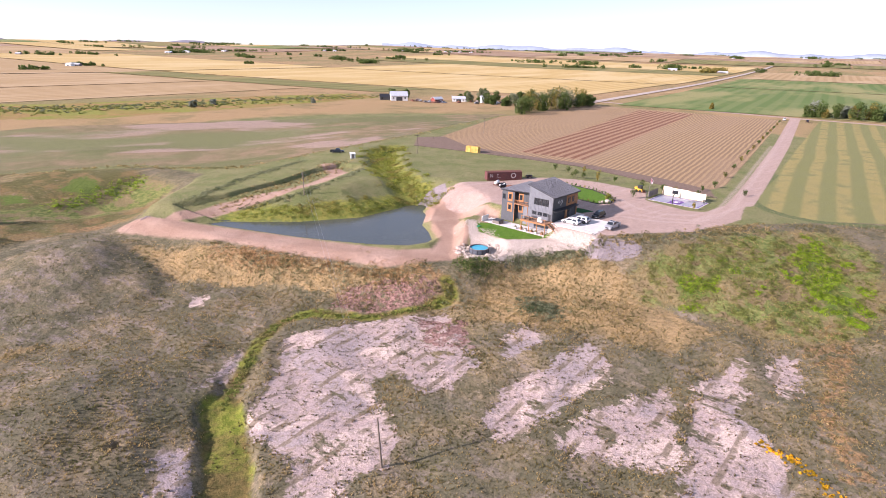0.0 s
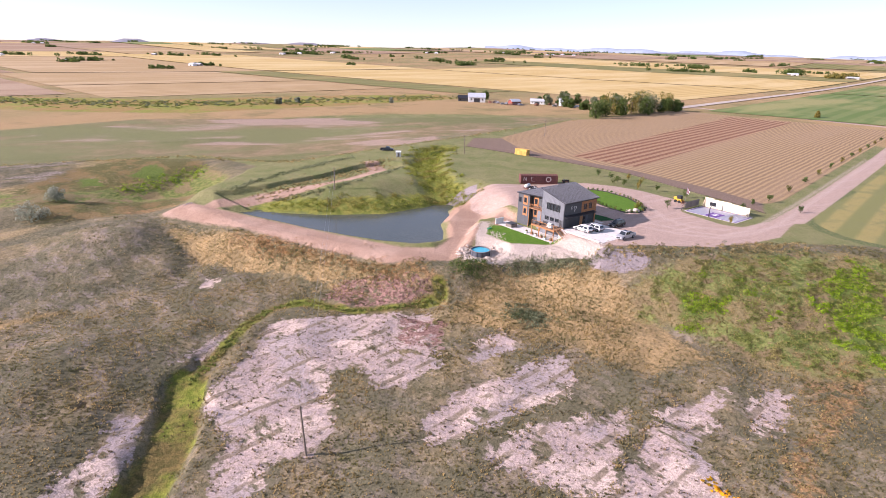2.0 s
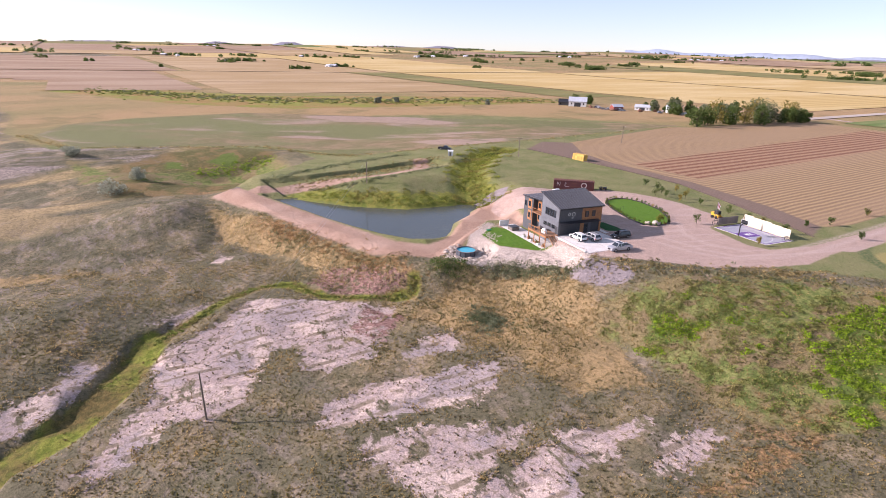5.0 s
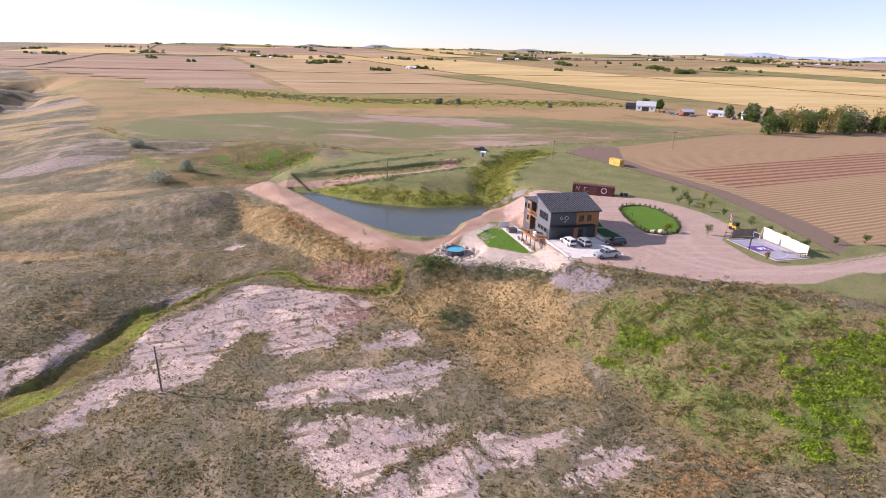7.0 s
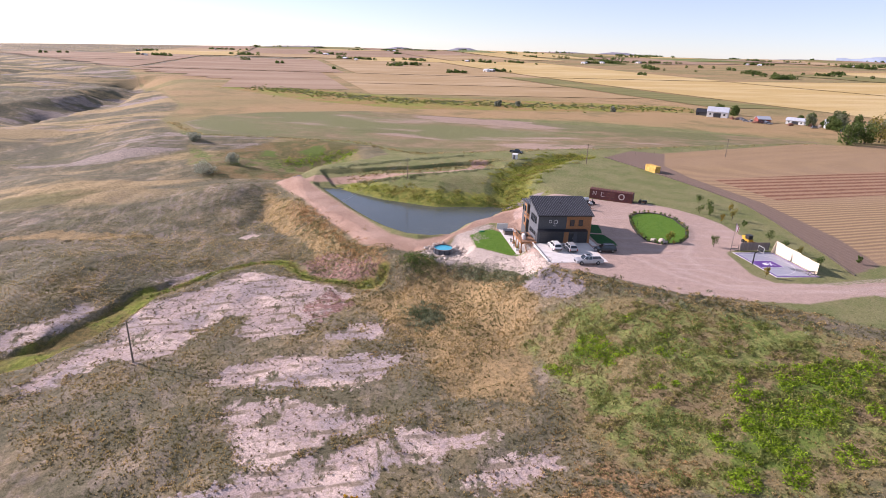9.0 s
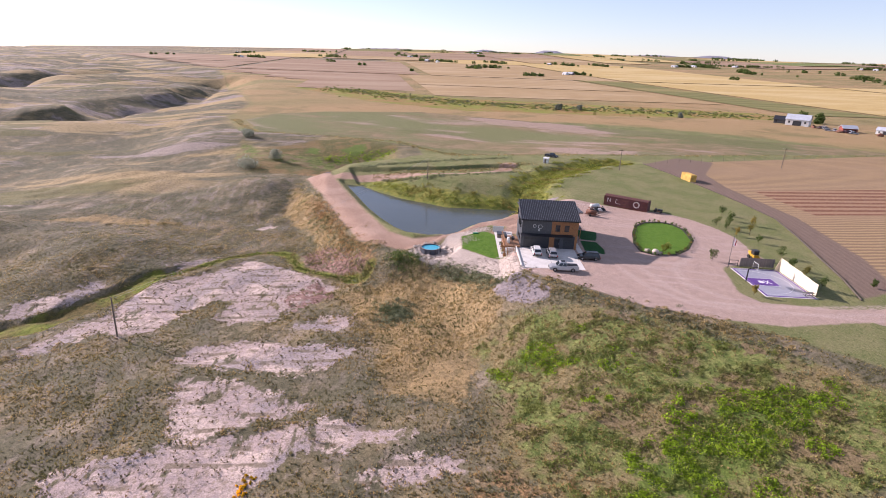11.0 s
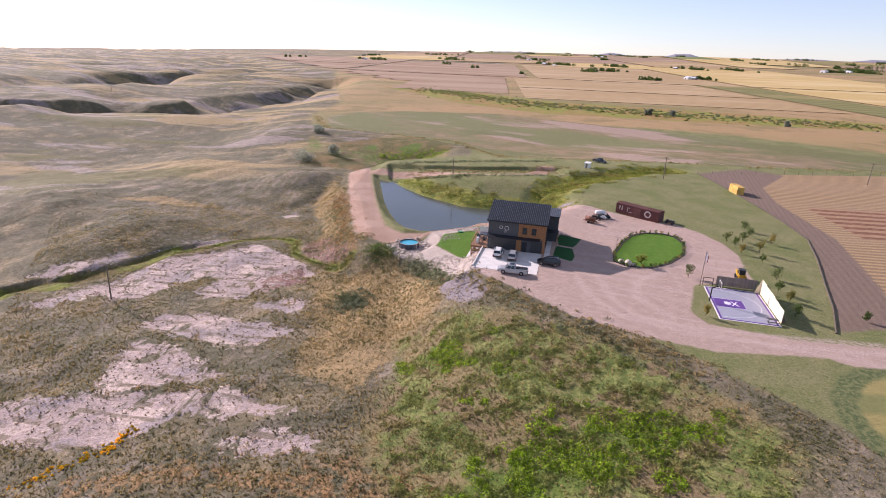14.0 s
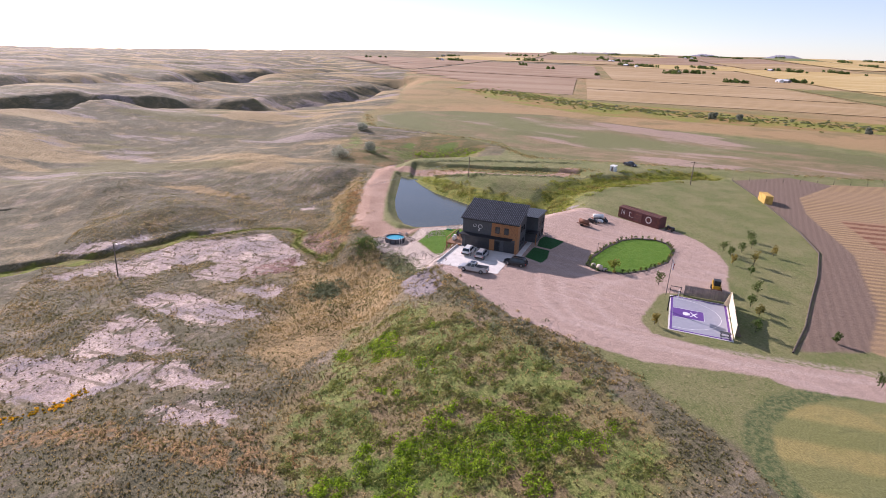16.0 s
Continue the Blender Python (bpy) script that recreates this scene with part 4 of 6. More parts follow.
    ribs(wing, "siding_ribs", "-x", b0 + 0.2, b1, -2.6, lambda u: top(u) - 0.05, a0 + 1.2, SLATE, 0.42)
    wing = part("wall", Shape().prism([(b0 + 2.2, -0.2), (b1 - 0.25, -0.2), (b1 - 0.25, top(b1)), (b0 + 2.2, top(b0 + 2.2))], "x", a1 - 0.25, a1).box(a0 + 1.5, b0 + 2.2, -0.2, a1 - 0.25, b0 + 2.45, top(b0 + 2.2) - 0.02), SLATE, h, "dark wing wall")
    ribs(wing, "siding_ribs", "+x", b0 + 2.4, b1 - 0.3, 0, lambda u: top(u) - 0.05, a1, SLATE, 0.42)
    part("wall", Shape().box(a0, 13.2, -2.7, a0 + 1.2, b1, top(b1) - 0.02), SLATE, h, "projecting bay of the wing")
    part("wall", Shape().box(a0 + 0.1, 8.35, -2.7, a0 + 1.2, 10.2, 2.6), STEEL, h)
    for y in (11.05, 13.85):
        for z in (0.1, 3.05):
            p = part("cedar_panel", Shape().box((a0 if y > 13 else a0 + 1.16) - 0.05, y, z, (a0 if y > 13 else a0 + 1.16) - 0.004, y + 1.6, z + 2.5), CEDAR, h)
            window(p, "-x", y + 0.4, z + 0.6, 0.85, 1.35, BLACK, (a0 if y > 13 else a0 + 1.16) - 0.05)
    window(h, "-x", 16.2, 3.4, 0.9, 1.4, BLACK, a0)
    part("balcony", Shape().box(a0 - 0.3, 8.6, 2.55, a0 + 1.19, 13.1, 2.75), DECKING, h, "timber balcony of the wing")
    s = Shape().box(a0 - 0.28, 8.6, 3.7, a0 - 0.2, 13.1, 3.78)
    for i in range(18):
        s.box(a0 - 0.26, 8.65 + i * 0.26, 2.75, a0 - 0.23, 8.68 + i * 0.26, 3.7)
    part("balcony_rail", s, CEDAR, h)
    for y in (8.7, 13.0):
        part("post", Shape().box(a0 - 0.28, y - 0.07, -2.7, a0 - 0.14, y + 0.07, 2.55), CEDAR, h)
    roof2 = part("roof", Shape().prism([(b0 - 0.1, top(b0) + 0.02), (b1 + 0.4, top(b1 + 0.4) + 0.02), (b1 + 0.4, top(b1) + 0.22), (b0 - 0.1, top(b0) + 0.26)], "x", a0 - 0.35, a1 + 0.35), ROOFING, h, "low black roof of the wing")
    for i in range(34):
        x = a0 - 0.3 + i * 0.42
        part("roof_seam", Shape().prism([(b0 - 0.1, top(b0) + 0.262), (b1 + 0.4, top(b1) + 0.222), (b1 + 0.4, top(b1) + 0.27), (b0 - 0.1, top(b0) + 0.31)], "x", x, x + 0.05), SEAM, roof2)
    for y in (12.2, 15.0):
        window(h, "+x", y, 3.3, 1.0, 1.5, BLACK, a1)
        window(h, "+x", y, 0.8, 1.0, 1.4, BLACK, a1)
    part("porch_roof", Shape().box(12.8, b0 + 0.0, 2.7, a1 + 0.4, b0 + 2.15, 2.86), ROOFING, h)
    part("porch_post", Shape().box(a1 + 0.15, b0 + 0.1, 0, a1 + 0.3, b0 + 0.25, 2.7), CEDAR, h)


def build_deck():
    d = thing("deck", "raised timber deck with railing and stairs beside the house", "deck", HX, HY, 0, HOUSE_TURN)
    part("deck_floor", Shape().box(-3.3, 0.2, 0.18, 0.3, 7.8, 0.3), DECKING, d, "worn red-brown deck boards")
    for i in range(24):
        part("deck_board", Shape().box(-3.28 + i * 0.149, 0.2, 0.302, -3.15 + i * 0.149, 7.8, 0.33), DECKING, d)
    part("fascia", Shape().box(-3.36, 0.15, -0.05, -3.3, 7.85, 0.3).box(-3.3, 0.14, -0.05, 0.28, 0.2, 0.3), CEDAR, d)
    for y in (0.4, 2.8, 5.2, 7.6):
        part("post", Shape().box(-3.25, y - 0.09, -2.75, -3.07, y + 0.09, 0.18), CEDAR, d)
        part("rail_post", Shape().box(-3.3, y - 0.05, 0.33, -3.2, y + 0.05, 1.35), CEDAR, d)
    part("handrail", Shape().box(-3.32, 0.3, 1.35, -3.18, 7.7, 1.42), CEDAR, d)
    for i in range(4):
        part("cable", Shape().tube((-3.25, 0.4, 0.5 + i * 0.2), (-3.25, 7.6, 0.5 + i * 0.2), 0.012, None, 5), BLACK, d)
    for i in range(16):
        y, z = 0.0 - 0.27 * i, 0.12 - 0.18 * i
        part("tread", Shape().box(-2.6, y - 0.15, z - 0.05, -1.2, y + 0.15, z), DECKING, d)
    for x in (-2.68, -1.2):
        part("stringer", Shape().prism([(0.2, 0.2), (-4.3, -2.75), (-4.3, -2.35), (0.2, 0.5)], "x", x, x + 0.08), DECKING, d)
    for x in (-2.66, -1.16):
        part("stair_rail", Shape().prism([(0.2, 1.2), (-4.3, -1.75), (-4.3, -1.67), (0.2, 1.28)], "x", x, x + 0.06), DECKING, d)


def build_yard():
    s = Shape().box(-0.45, -12.0, -0.3, 12.3, 0.5, 0.035)
    ob = tagged(single("concrete_apron", s, CONCRETE, "pale concrete parking slab in front of the garage", "pavement", HX, HY, 0, HOUSE_TURN), kind="structure")
    part("slab_joint", Shape().box(5.9, -11.9, 0.036, 5.94, 0.45, 0.039).box(-0.4, -5.8, 0.036, 12.2, -5.76, 0.039), TIMBER, ob)
    single("retaining_wall", Shape().box(-0.75, -11.4, -3.2, -0.47, 0.9, 0.32), CONCRETE, "pale concrete retaining wall beside the slab", "wall", HX, HY, 0, HOUSE_TURN, kind="structure", bevel=0.03)
    single("patio", Shape().box(-4.2, 0.0, -2.9, 0.34, 20.0, -2.57), CONCRETE, "concrete patio under the timber deck", "pavement", HX, HY, 0, HOUSE_TURN, kind="structure")
    single("path", Shape().box(12.9, -1.5, -0.1, 14.0, 10.1, 0.03), CONCRETE, "concrete side path along the house", "path", HX, HY, 0, HOUSE_TURN, kind="structure")
    # patio things
    x, y = at_house(-2.6, 15.5)
    t = thing("hot_tub", "square grey hot tub with dark cover on the patio", "hot tub", x, y, -2.57, HOUSE_TURN)
    part("shell", Shape().box(-1.1, -1.1, 0, 1.1, 1.1, 0.85), GREYWOOD, t, bevel=0.06)
    part("cover", Shape().box(-1.15, -1.15, 0.85, 1.15, 1.15, 0.98), DOOR, t, "dark folding cover", bevel=0.03)
    x, y = at_house(-3.2, 19.5)
    single("screen_wall", Shape().box(-1.4, -0.1, 0, 1.4, 0.1, 1.5), WHITE, "short white screen wall by the patio", "wall", x, y, -2.6, HOUSE_TURN, bevel=0.02)
    for i, (lx, ly, lz, mat, nm) in enumerate(((-2.2, 2.6, 0.33, PEARL, "grill"), (-2.5, 6.2, 0.33, DOOR, "bench"), (-0.9, 5.0, 0.33, DOOR, "bench"))):
        x, y = at_house(lx, ly)
        g = thing(nm, "covered white barbecue grill on the deck" if nm == "grill" else "dark outdoor bench on the deck", nm, x, y, lz, HOUSE_TURN + 90)
        if nm == "grill":
            part("cart", Shape().box(-0.75, -0.3, 0, 0.75, 0.3, 0.85), mat, g, bevel=0.04)
            part("lid", Shape().prism([(-0.3, 0.85), (0.3, 0.85), (0.22, 1.15), (-0.2, 1.2)], "x", -0.5, 0.5), mat, g, bevel=0.03)
        else:
            part("seat", Shape().box(-0.8, -0.3, 0.38, 0.8, 0.3, 0.5), mat, g)
            part("backrest", Shape().box(-0.8, 0.24, 0.5, 0.8, 0.32, 0.95), mat, g)
            for k in (-0.72, 0.66):
                part("leg", Shape().box(k, -0.28, 0, k + 0.06, 0.28, 0.38), mat, g)
    for i in range(6):
        x, y = at_house(-3.0 - 0.35 * (i % 2), 1.2 + i * 1.6)
        c = thing("planter_box", "small planter box with flowers below the deck", "planter", x, y, -2.57, HOUSE_TURN, "planters below the deck")
        part("box", Shape().box(-0.35, -0.25, 0, 0.35, 0.25, 0.45), WHITE if i % 2 else DECKING, c)
        f = new("plant", leaf_mesh("plant", [(0, 0, 0.5)], [0.35], 40, 0.1, WEEDS if i % 3 else RUSTY, i))
        f.parent = c


# ---- vehicles ----
def vehicle(name, label, x, y, turn, paint, kind, z=0.0, group=""):
    """A car about 4.8 m long or a pickup of 5.8 m; its nose looks along +x."""
    L, W, H = (5.85, 2.0, 1.92) if kind == "pickup" else (4.75, 1.9, 1.72)
    h = L / 2
    car = thing(name, label, "car" if kind != "pickup" else "pickup truck", x, y, z, turn, group)

    def slab(profile, w0, w1, z0, z1):
        """A side outline pushed across, narrower towards its top."""
        n, s = len(profile), Shape()
        wid = lambda q: w0 + (w1 - w0) * max(0, min(1, (q - z0) / (z1 - z0)))
        vs = [(p[0], -wid(p[1]), p[1]) for p in profile] + [(p[0], wid(p[1]), p[1]) for p in profile]
        return s.add(vs, [tuple(range(n)), tuple(range(2 * n - 1, n - 1, -1))] + [(i, n + i, n + (i + 1) % n, (i + 1) % n) for i in range(n)])
    wr, wx = (0.40, 1.78) if kind == "pickup" else (0.36, 1.42)
    arch = lambda c: [(c + wr * 1.25 * math.cos(a), 0.36 + wr * 1.25 * math.sin(a)) for a in (0, 0.8, 1.57, 2.34, 3.14)]
    belt = 1.12 if kind == "pickup" else 0.98
    prof = [(-h, 0.5), (-h + 0.04, belt - 0.02), (-h + 0.3, belt), (h * 0.38, belt), (h - 0.5, belt - 0.1), (h - 0.06, belt - 0.28), (h, 0.45), (h - 0.15, 0.34)]
    body = prof[:7] + [(h - 0.15, 0.34)] + arch(wx) + arch(-wx) + [(-h + 0.1, 0.36)]
    b = part("body", slab(body, W / 2, W / 2 - 0.1, 0.5, belt), paint, car, bevel=0.035)
    if kind == "pickup":
        cab = [(-0.55, belt), (-0.5, H - 0.08), (-0.35, H), (0.75, H), (0.95, H - 0.06), (1.5, belt)]
        glass = [(-0.45, belt + 0.04), (-0.4, H - 0.16), (0.82, H - 0.16), (1.32, belt + 0.04)]
    else:
        cab = [(-h + 0.12, belt), (-h + 0.42, H - 0.1), (-h + 0.65, H), (0.25, H), (0.5, H - 0.06), (1.25, belt)]
        glass = [(-h + 0.42, belt + 0.04), (-h + 0.62, H - 0.17), (0.36, H - 0.17), (1.05, belt + 0.04)]
    part("cabin", slab(cab, W / 2 - 0.1, W / 2 - 0.3, belt, H), paint, car, bevel=0.05)
    wing = lambda q: W / 2 - 0.1 - 0.2 * (q - belt) / (H - belt) + 0.006
    for sgn in (-1, 1):
        cuts = [glass[0][0] + k * (glass[3][0] - glass[0][0]) for k in (0, 0.46, 1)]
        for u0, u1 in ((0.0, 0.44), (0.5, 1.0)):
            lo = lambda u: (glass[0][0] + u * (glass[3][0] - glass[0][0]), glass[0][1])
            hi = lambda u: (glass[1][0] + u * (glass[2][0] - glass[1][0]), glass[1][1])
            pts = [lo(u0), hi(u0), hi(u1), lo(u1)]
            vs = [(p[0], sgn * wing(p[1]), p[1]) for p in pts] + [(p[0], sgn * (wing(p[1]) - 0.03), p[1]) for p in pts]
            part("side_window", Shape().add(vs, [(0, 1, 2, 3), (7, 6, 5, 4), (0, 4, 5, 1), (1, 5, 6, 2), (2, 6, 7, 3), (3, 7, 4, 0)]), GLASS, car)
    f0, f1 = cab[-1], cab[-2]
    w0, w1 = W / 2 - 0.18, W / 2 - 0.36
    part("windscreen", Shape().add([(f0[0] - 0.01, -w0, f0[1] + 0.05), (f0[0] - 0.01, w0, f0[1] + 0.05), (f1[0] + 0.03, w1, f1[1] - 0.03), (f1[0] + 0.03, -w1, f1[1] - 0.03),
                                    (f0[0] - 0.1, -w0, f0[1] + 0.0), (f0[0] - 0.1, w0, f0[1]), (f1[0] - 0.05, w1, f1[1] - 0.05), (f1[0] - 0.05, -w1, f1[1] - 0.05)],
                                   [(0, 1, 2, 3), (7, 6, 5, 4), (0, 4, 5, 1), (1, 5, 6, 2), (2, 6, 7, 3), (3, 7, 4, 0)]), GLASS, car)
    r0, r1 = cab[0], cab[1]
    part("rear_window", Shape().add([(r0[0] - 0.0, -w0, r0[1] + 0.12), (r0[0] - 0.0, w0, r0[1] + 0.12), (r1[0] - 0.025, w1, r1[1] - 0.04), (r1[0] - 0.025, -w1, r1[1] - 0.04),
                                     (r0[0] + 0.2, -w0, r0[1] + 0.12), (r0[0] + 0.2, w0, r0[1] + 0.12), (r1[0] + 0.1, w1, r1[1] - 0.04), (r1[0] + 0.1, -w1, r1[1] - 0.04)],
                                    [(3, 2, 1, 0), (4, 5, 6, 7), (1, 5, 4, 0), (2, 6, 5, 1), (3, 7, 6, 2), (0, 4, 7, 3)]), GLASS, car)
    if kind == "pickup":
        part("bed_floor", Shape().box(-h + 0.12, -W / 2 + 0.2, belt + 0.002, -0.62, W / 2 - 0.2, belt + 0.02), BLACK, car, "black bed liner")
        for sgn in (-1, 1):
            part("bed_rail", Shape().box(-h + 0.1, sgn * (W / 2 - 0.16) - 0.06, belt + 0.0, -0.6, sgn * (W / 2 - 0.16) + 0.06, belt + 0.12), paint, car)
        part("roof_panel", Shape().box(-0.25, -0.55, H + 0.002, 0.6, 0.55, H + 0.02), GLASS, car)
    else:
        for sgn in (-1, 1):
            part("roof_rail", Shape().box(-h + 0.8, sgn * 0.6 - 0.02, H, 0.1, sgn * 0.6 + 0.02, H + 0.05), BLACK, car)
    for sx in (-1, 1):
        for sy in (-1, 1):
            wheel = part("wheel", Shape().tube((sx * wx, sy * (W / 2 - 0.25), wr), (sx * wx, sy * (W / 2 - 0.01), wr), wr, None, 16), TYRE, car)
            part("rim", Shape().tube((sx * wx, sy * (W / 2 - 0.02), wr), (sx * wx, sy * (W / 2 + 0.01), wr), wr * 0.62, wr * 0.55, 10), RIM, wheel)
    for sy in (-1, 1):
        part("headlight", Shape().box(h - 0.18, sy * 0.68 - 0.2, belt - 0.42, h + 0.006, sy * 0.68 + 0.2, belt - 0.26), LAMP, car)
        part("tail_light", Shape().box(-h - 0.01, sy * 0.8 - 0.09, belt - 0.4, -h + 0.08, sy * 0.8 + 0.09, belt - 0.08), RED, car)
        part("mirror", Shape().box(0.95, sy * (W / 2 + 0.08) - 0.1, belt + 0.0, 1.1, sy * (W / 2 + 0.08) + 0.1, belt + 0.18), paint, car)
    part("grille", Shape().box(h - 0.08, -0.45, 0.5, h + 0.012, 0.45, 0.82), BLACK, car)
    part("bumper", Shape().box(-h - 0.06, -W / 2 + 0.1, 0.42, -h + 0.05, W / 2 - 0.1, 0.62), BLACK, car)
    return car


def boxcar():
    b = thing("boxcar", "faded maroon steel railway boxcar with worn white lettering", "boxcar", 10.3, 188.9, -0.72, 16.2)
    L, W, H = 12.8, 2.9, 3.4
    part("body", Shape().box(0, 0, 0.45, L, W, H - 0.3), MAROON, b)
    part("roof", Shape().prism([(-0.08, H - 0.3), (W / 2, H), (W + 0.08, H - 0.3)], "x", -0.05, L + 0.05), MAROON, b)
    for i in range(15):
        part("roof_rib", Shape().prism([(-0.1, H - 0.28), (W / 2, H + 0.03), (W + 0.1, H - 0.28), (W + 0.1, H - 0.2), (W / 2, H + 0.11), (-0.1, H - 0.2)], "x", 0.1 + i * 0.88, 0.3 + i * 0.88), RUST, b)
    for i in range(16):
        part("side_rib", Shape().box(0.02 + i * 0.845, -0.05, 0.5, 0.1 + i * 0.845, 0, H - 0.32), MAROON, b)
    d = part("sliding_door", Shape().box(5.3, -0.12, 0.55, 7.6, -0.055, H - 0.45), MAROON, b, "maroon sliding door")
    part("door_bar", Shape().box(5.4, -0.16, 1.4, 7.5, -0.121, 1.48).box(5.4, -0.16, 2.4, 7.5, -0.121, 2.48), RUST, d)
    part("sill", Shape().box(0.05, 0.05, 0.15, L - 0.05, 0.3, 0.449).box(0.05, W - 0.3, 0.15, L - 0.05, W - 0.05, 0.449), RUST, b)
    for x in (1.0, 3.5, L - 3.5, L - 1.0):
        part("support", Shape().box(x - 0.3, 0.3, 0.0, x + 0.3, W - 0.3, 0.449), TIMBER, b)
    part("lettering_bar", Shape().box(1.0, -0.06, 1.4, 1.18, -0.052, 2.6).box(1.9, -0.06, 1.4, 2.08, -0.052, 2.6).prism([(1.05, 2.6), (1.25, 2.6), (2.05, 1.4), (1.85, 1.4)], "y", -0.06, -0.052), CHALK, b)
    part("lettering_bar", Shape().box(3.5, -0.06, 1.4, 3.68, -0.052, 2.6).box(3.7, -0.06, 2.3, 4.3, -0.052, 2.45).box(3.6, -0.06, 1.2, 5.0, -0.052, 1.3), CHALK, b)
    part("round_emblem", Shape().ring((9.6, -0.06, 1.85), 0.95, 0.34, 0.008, "y", 28), CHALK, b, "worn white ring")
    for x in (0.35, L - 0.35):
        part("ladder", Shape().box(x - 0.2, -0.12, 0.5, x - 0.16, -0.06, 3).box(x + 0.16, -0.12, 0.5, x + 0.2, -0.06, 3).box(x - 0.2, -0.1, 1, x + 0.2, -0.07, 1.04).box(x - 0.2, -0.1, 1.5, x + 0.2, -0.07, 1.54).box(x - 0.2, -0.1, 2, x + 0.2, -0.07, 2.04), RUST, b)


def sport_court():
    turn = 49.5
    c = thing("sport_court", "grey and purple tiled half basketball court with white lines", "sports court", 58.95, 166.67, 0.0, turn)
    # x runs from P1 to P2 (9.14 m), y to the other side: minus 14.3 m
    W, D = 9.14, 14.3
    part("slab", Shape().box(-0.25, -D - 0.25, -0.2, W + 0.25, 0.25, 0.045), CONCRETE, c)
    part("border", Shape().box(0, -D, 0.046, W, 0, 0.055), PURPLE, c, "purple border tiles")
    tile = part("playing_field", Shape().box(0.35, -D + 0.35, 0.057, W - 0.35, -0.35, 0.066), COURT, c, "pale grey tiles")
    part("key", Shape().box(0.4, -D * 0.5 - 1.85, 0.068, 5.3, -D * 0.5 + 1.85, 0.073), PURPLE, c, "purple free throw lane")
    ln = Shape().box(0.4, -D / 2 + 1.85, 0.068, 5.35, -D / 2 + 1.93, 0.077).box(0.4, -D / 2 - 1.93, 0.068, 5.35, -D / 2 - 1.85, 0.077).box(5.3, -D / 2 - 1.85, 0.068, 5.38, -D / 2 + 1.85, 0.077)
    part("lane_line", ln, PAINTLINE, c)
    arc, n = Shape(), 40
    pts = []
    for i in range(n + 1):
        a = math.pi * i / n - math.pi / 2
        pts.append((1.6 + 6.4 * math.cos(a), -D / 2 + 6.1 * math.sin(a)))
    pts = [(0.4, pts[0][1])] + pts + [(0.4, pts[-1][1])]
    for (ax, ay), (bx, by) in zip(pts, pts[1:]):
        d = Vector((bx - ax, by - ay, 0)).normalized()
        s = Vector((-d.y, d.x, 0)) * 0.045
        arc.add([(ax - s.x, ay - s.y, 0.07), (bx - s.x, by - s.y, 0.07), (bx + s.x, by + s.y, 0.07), (ax + s.x, ay + s.y, 0.07),
                 (ax - s.x, ay - s.y, 0.077), (bx - s.x, by - s.y, 0.077), (bx + s.x, by + s.y, 0.077), (ax + s.x, ay + s.y, 0.077)],
                [(4, 5, 6, 7), (0, 1, 5, 4), (2, 3, 7, 6), (3, 2, 1, 0)])
    part("three_point_line", arc, PAINTLINE, c)
    em = Shape().prism([(2.0, -D / 2 - 0.5), (2.5, -D / 2 - 0.75), (3.1, -D / 2 - 0.4), (3.1, -D / 2 + 0.4), (2.5, -D / 2 + 0.75), (2.0, -D / 2 + 0.5)], "z", 0.074, 0.079)
    em.prism([(3.1, -D / 2 - 0.9), (3.35, -D / 2 - 0.9), (4.4, -D / 2 + 0.9), (4.1, -D / 2 + 0.9)], "z", 0.074, 0.079)
    em.prism([(4.1, -D / 2 - 0.9), (4.4, -D / 2 - 0.9), (3.35, -D / 2 + 0.9), (3.1, -D / 2 + 0.9)], "z", 0.0795, 0.0835)
    part("emblem", em, PAINTLINE, c, "plain white emblem")
    m = c.matrix_basis

    def put(x, y):
        v = m @ Vector((x, y, 0))
        return v.x, v.y
    x, y = put(-0.5, -D / 2)
    hoop = thing("basketball_hoop", "black basketball hoop with clear backboard beside the court", "basketball hoop", x, y, 0.04, turn)
    part("pole", Shape().box(-0.09, -0.09, 0, 0.09, 0.09, 2.6), BLACK, hoop)
    part("arm", Shape().prism([(-0.09, 2.4), (1.2, 3.1), (1.2, 3.25), (-0.09, 2.62)], "y", -0.06, 0.06), BLACK, hoop)
    bb = part("backboard", Shape().box(1.2, -0.9, 2.85, 1.25, 0.9, 3.9), GLASS, hoop, "dark clear backboard")
    part("backboard_frame", Shape().box(1.19, -0.95, 2.8, 1.27, 0.95, 2.85).box(1.19, -0.95, 3.9, 1.27, 0.95, 3.95).box(1.19, -0.95, 2.85, 1.27, -0.9, 3.9).box(1.19, 0.9, 2.85, 1.27, 0.95, 3.9), WHITE, bb)
    part("ring", Shape().ring((1.5, 0, 3.05), 0.23, 0.03, 0.03), RED, hoop)
    # small hoop rack at the far corner, and a picnic bench by the other
    x, y = put(0.6, 1.0)
    r = thing("ball_rack", "black steel rack beside the sport court", "rack", x, y, 0.0, turn)
    for k in (-0.9, 0.9):
        part("upright", Shape().box(k - 0.04, -0.04, 0, k + 0.04, 0.04, 1.6), BLACK, r)
    part("bar", Shape().box(-0.9, -0.04, 1.5, 0.9, 0.04, 1.6).box(-0.9, -0.04, 0.7, 0.9, 0.04, 0.78), BLACK, r)
    x, y = put(8.2, -D + 0.9)
    g = thing("picnic_table", "small dark picnic table on the court corner", "table", x, y, 0.07, turn)
    part("tabletop", Shape().box(-0.8, -0.4, 0.7, 0.8, 0.4, 0.75), DOOR, g)
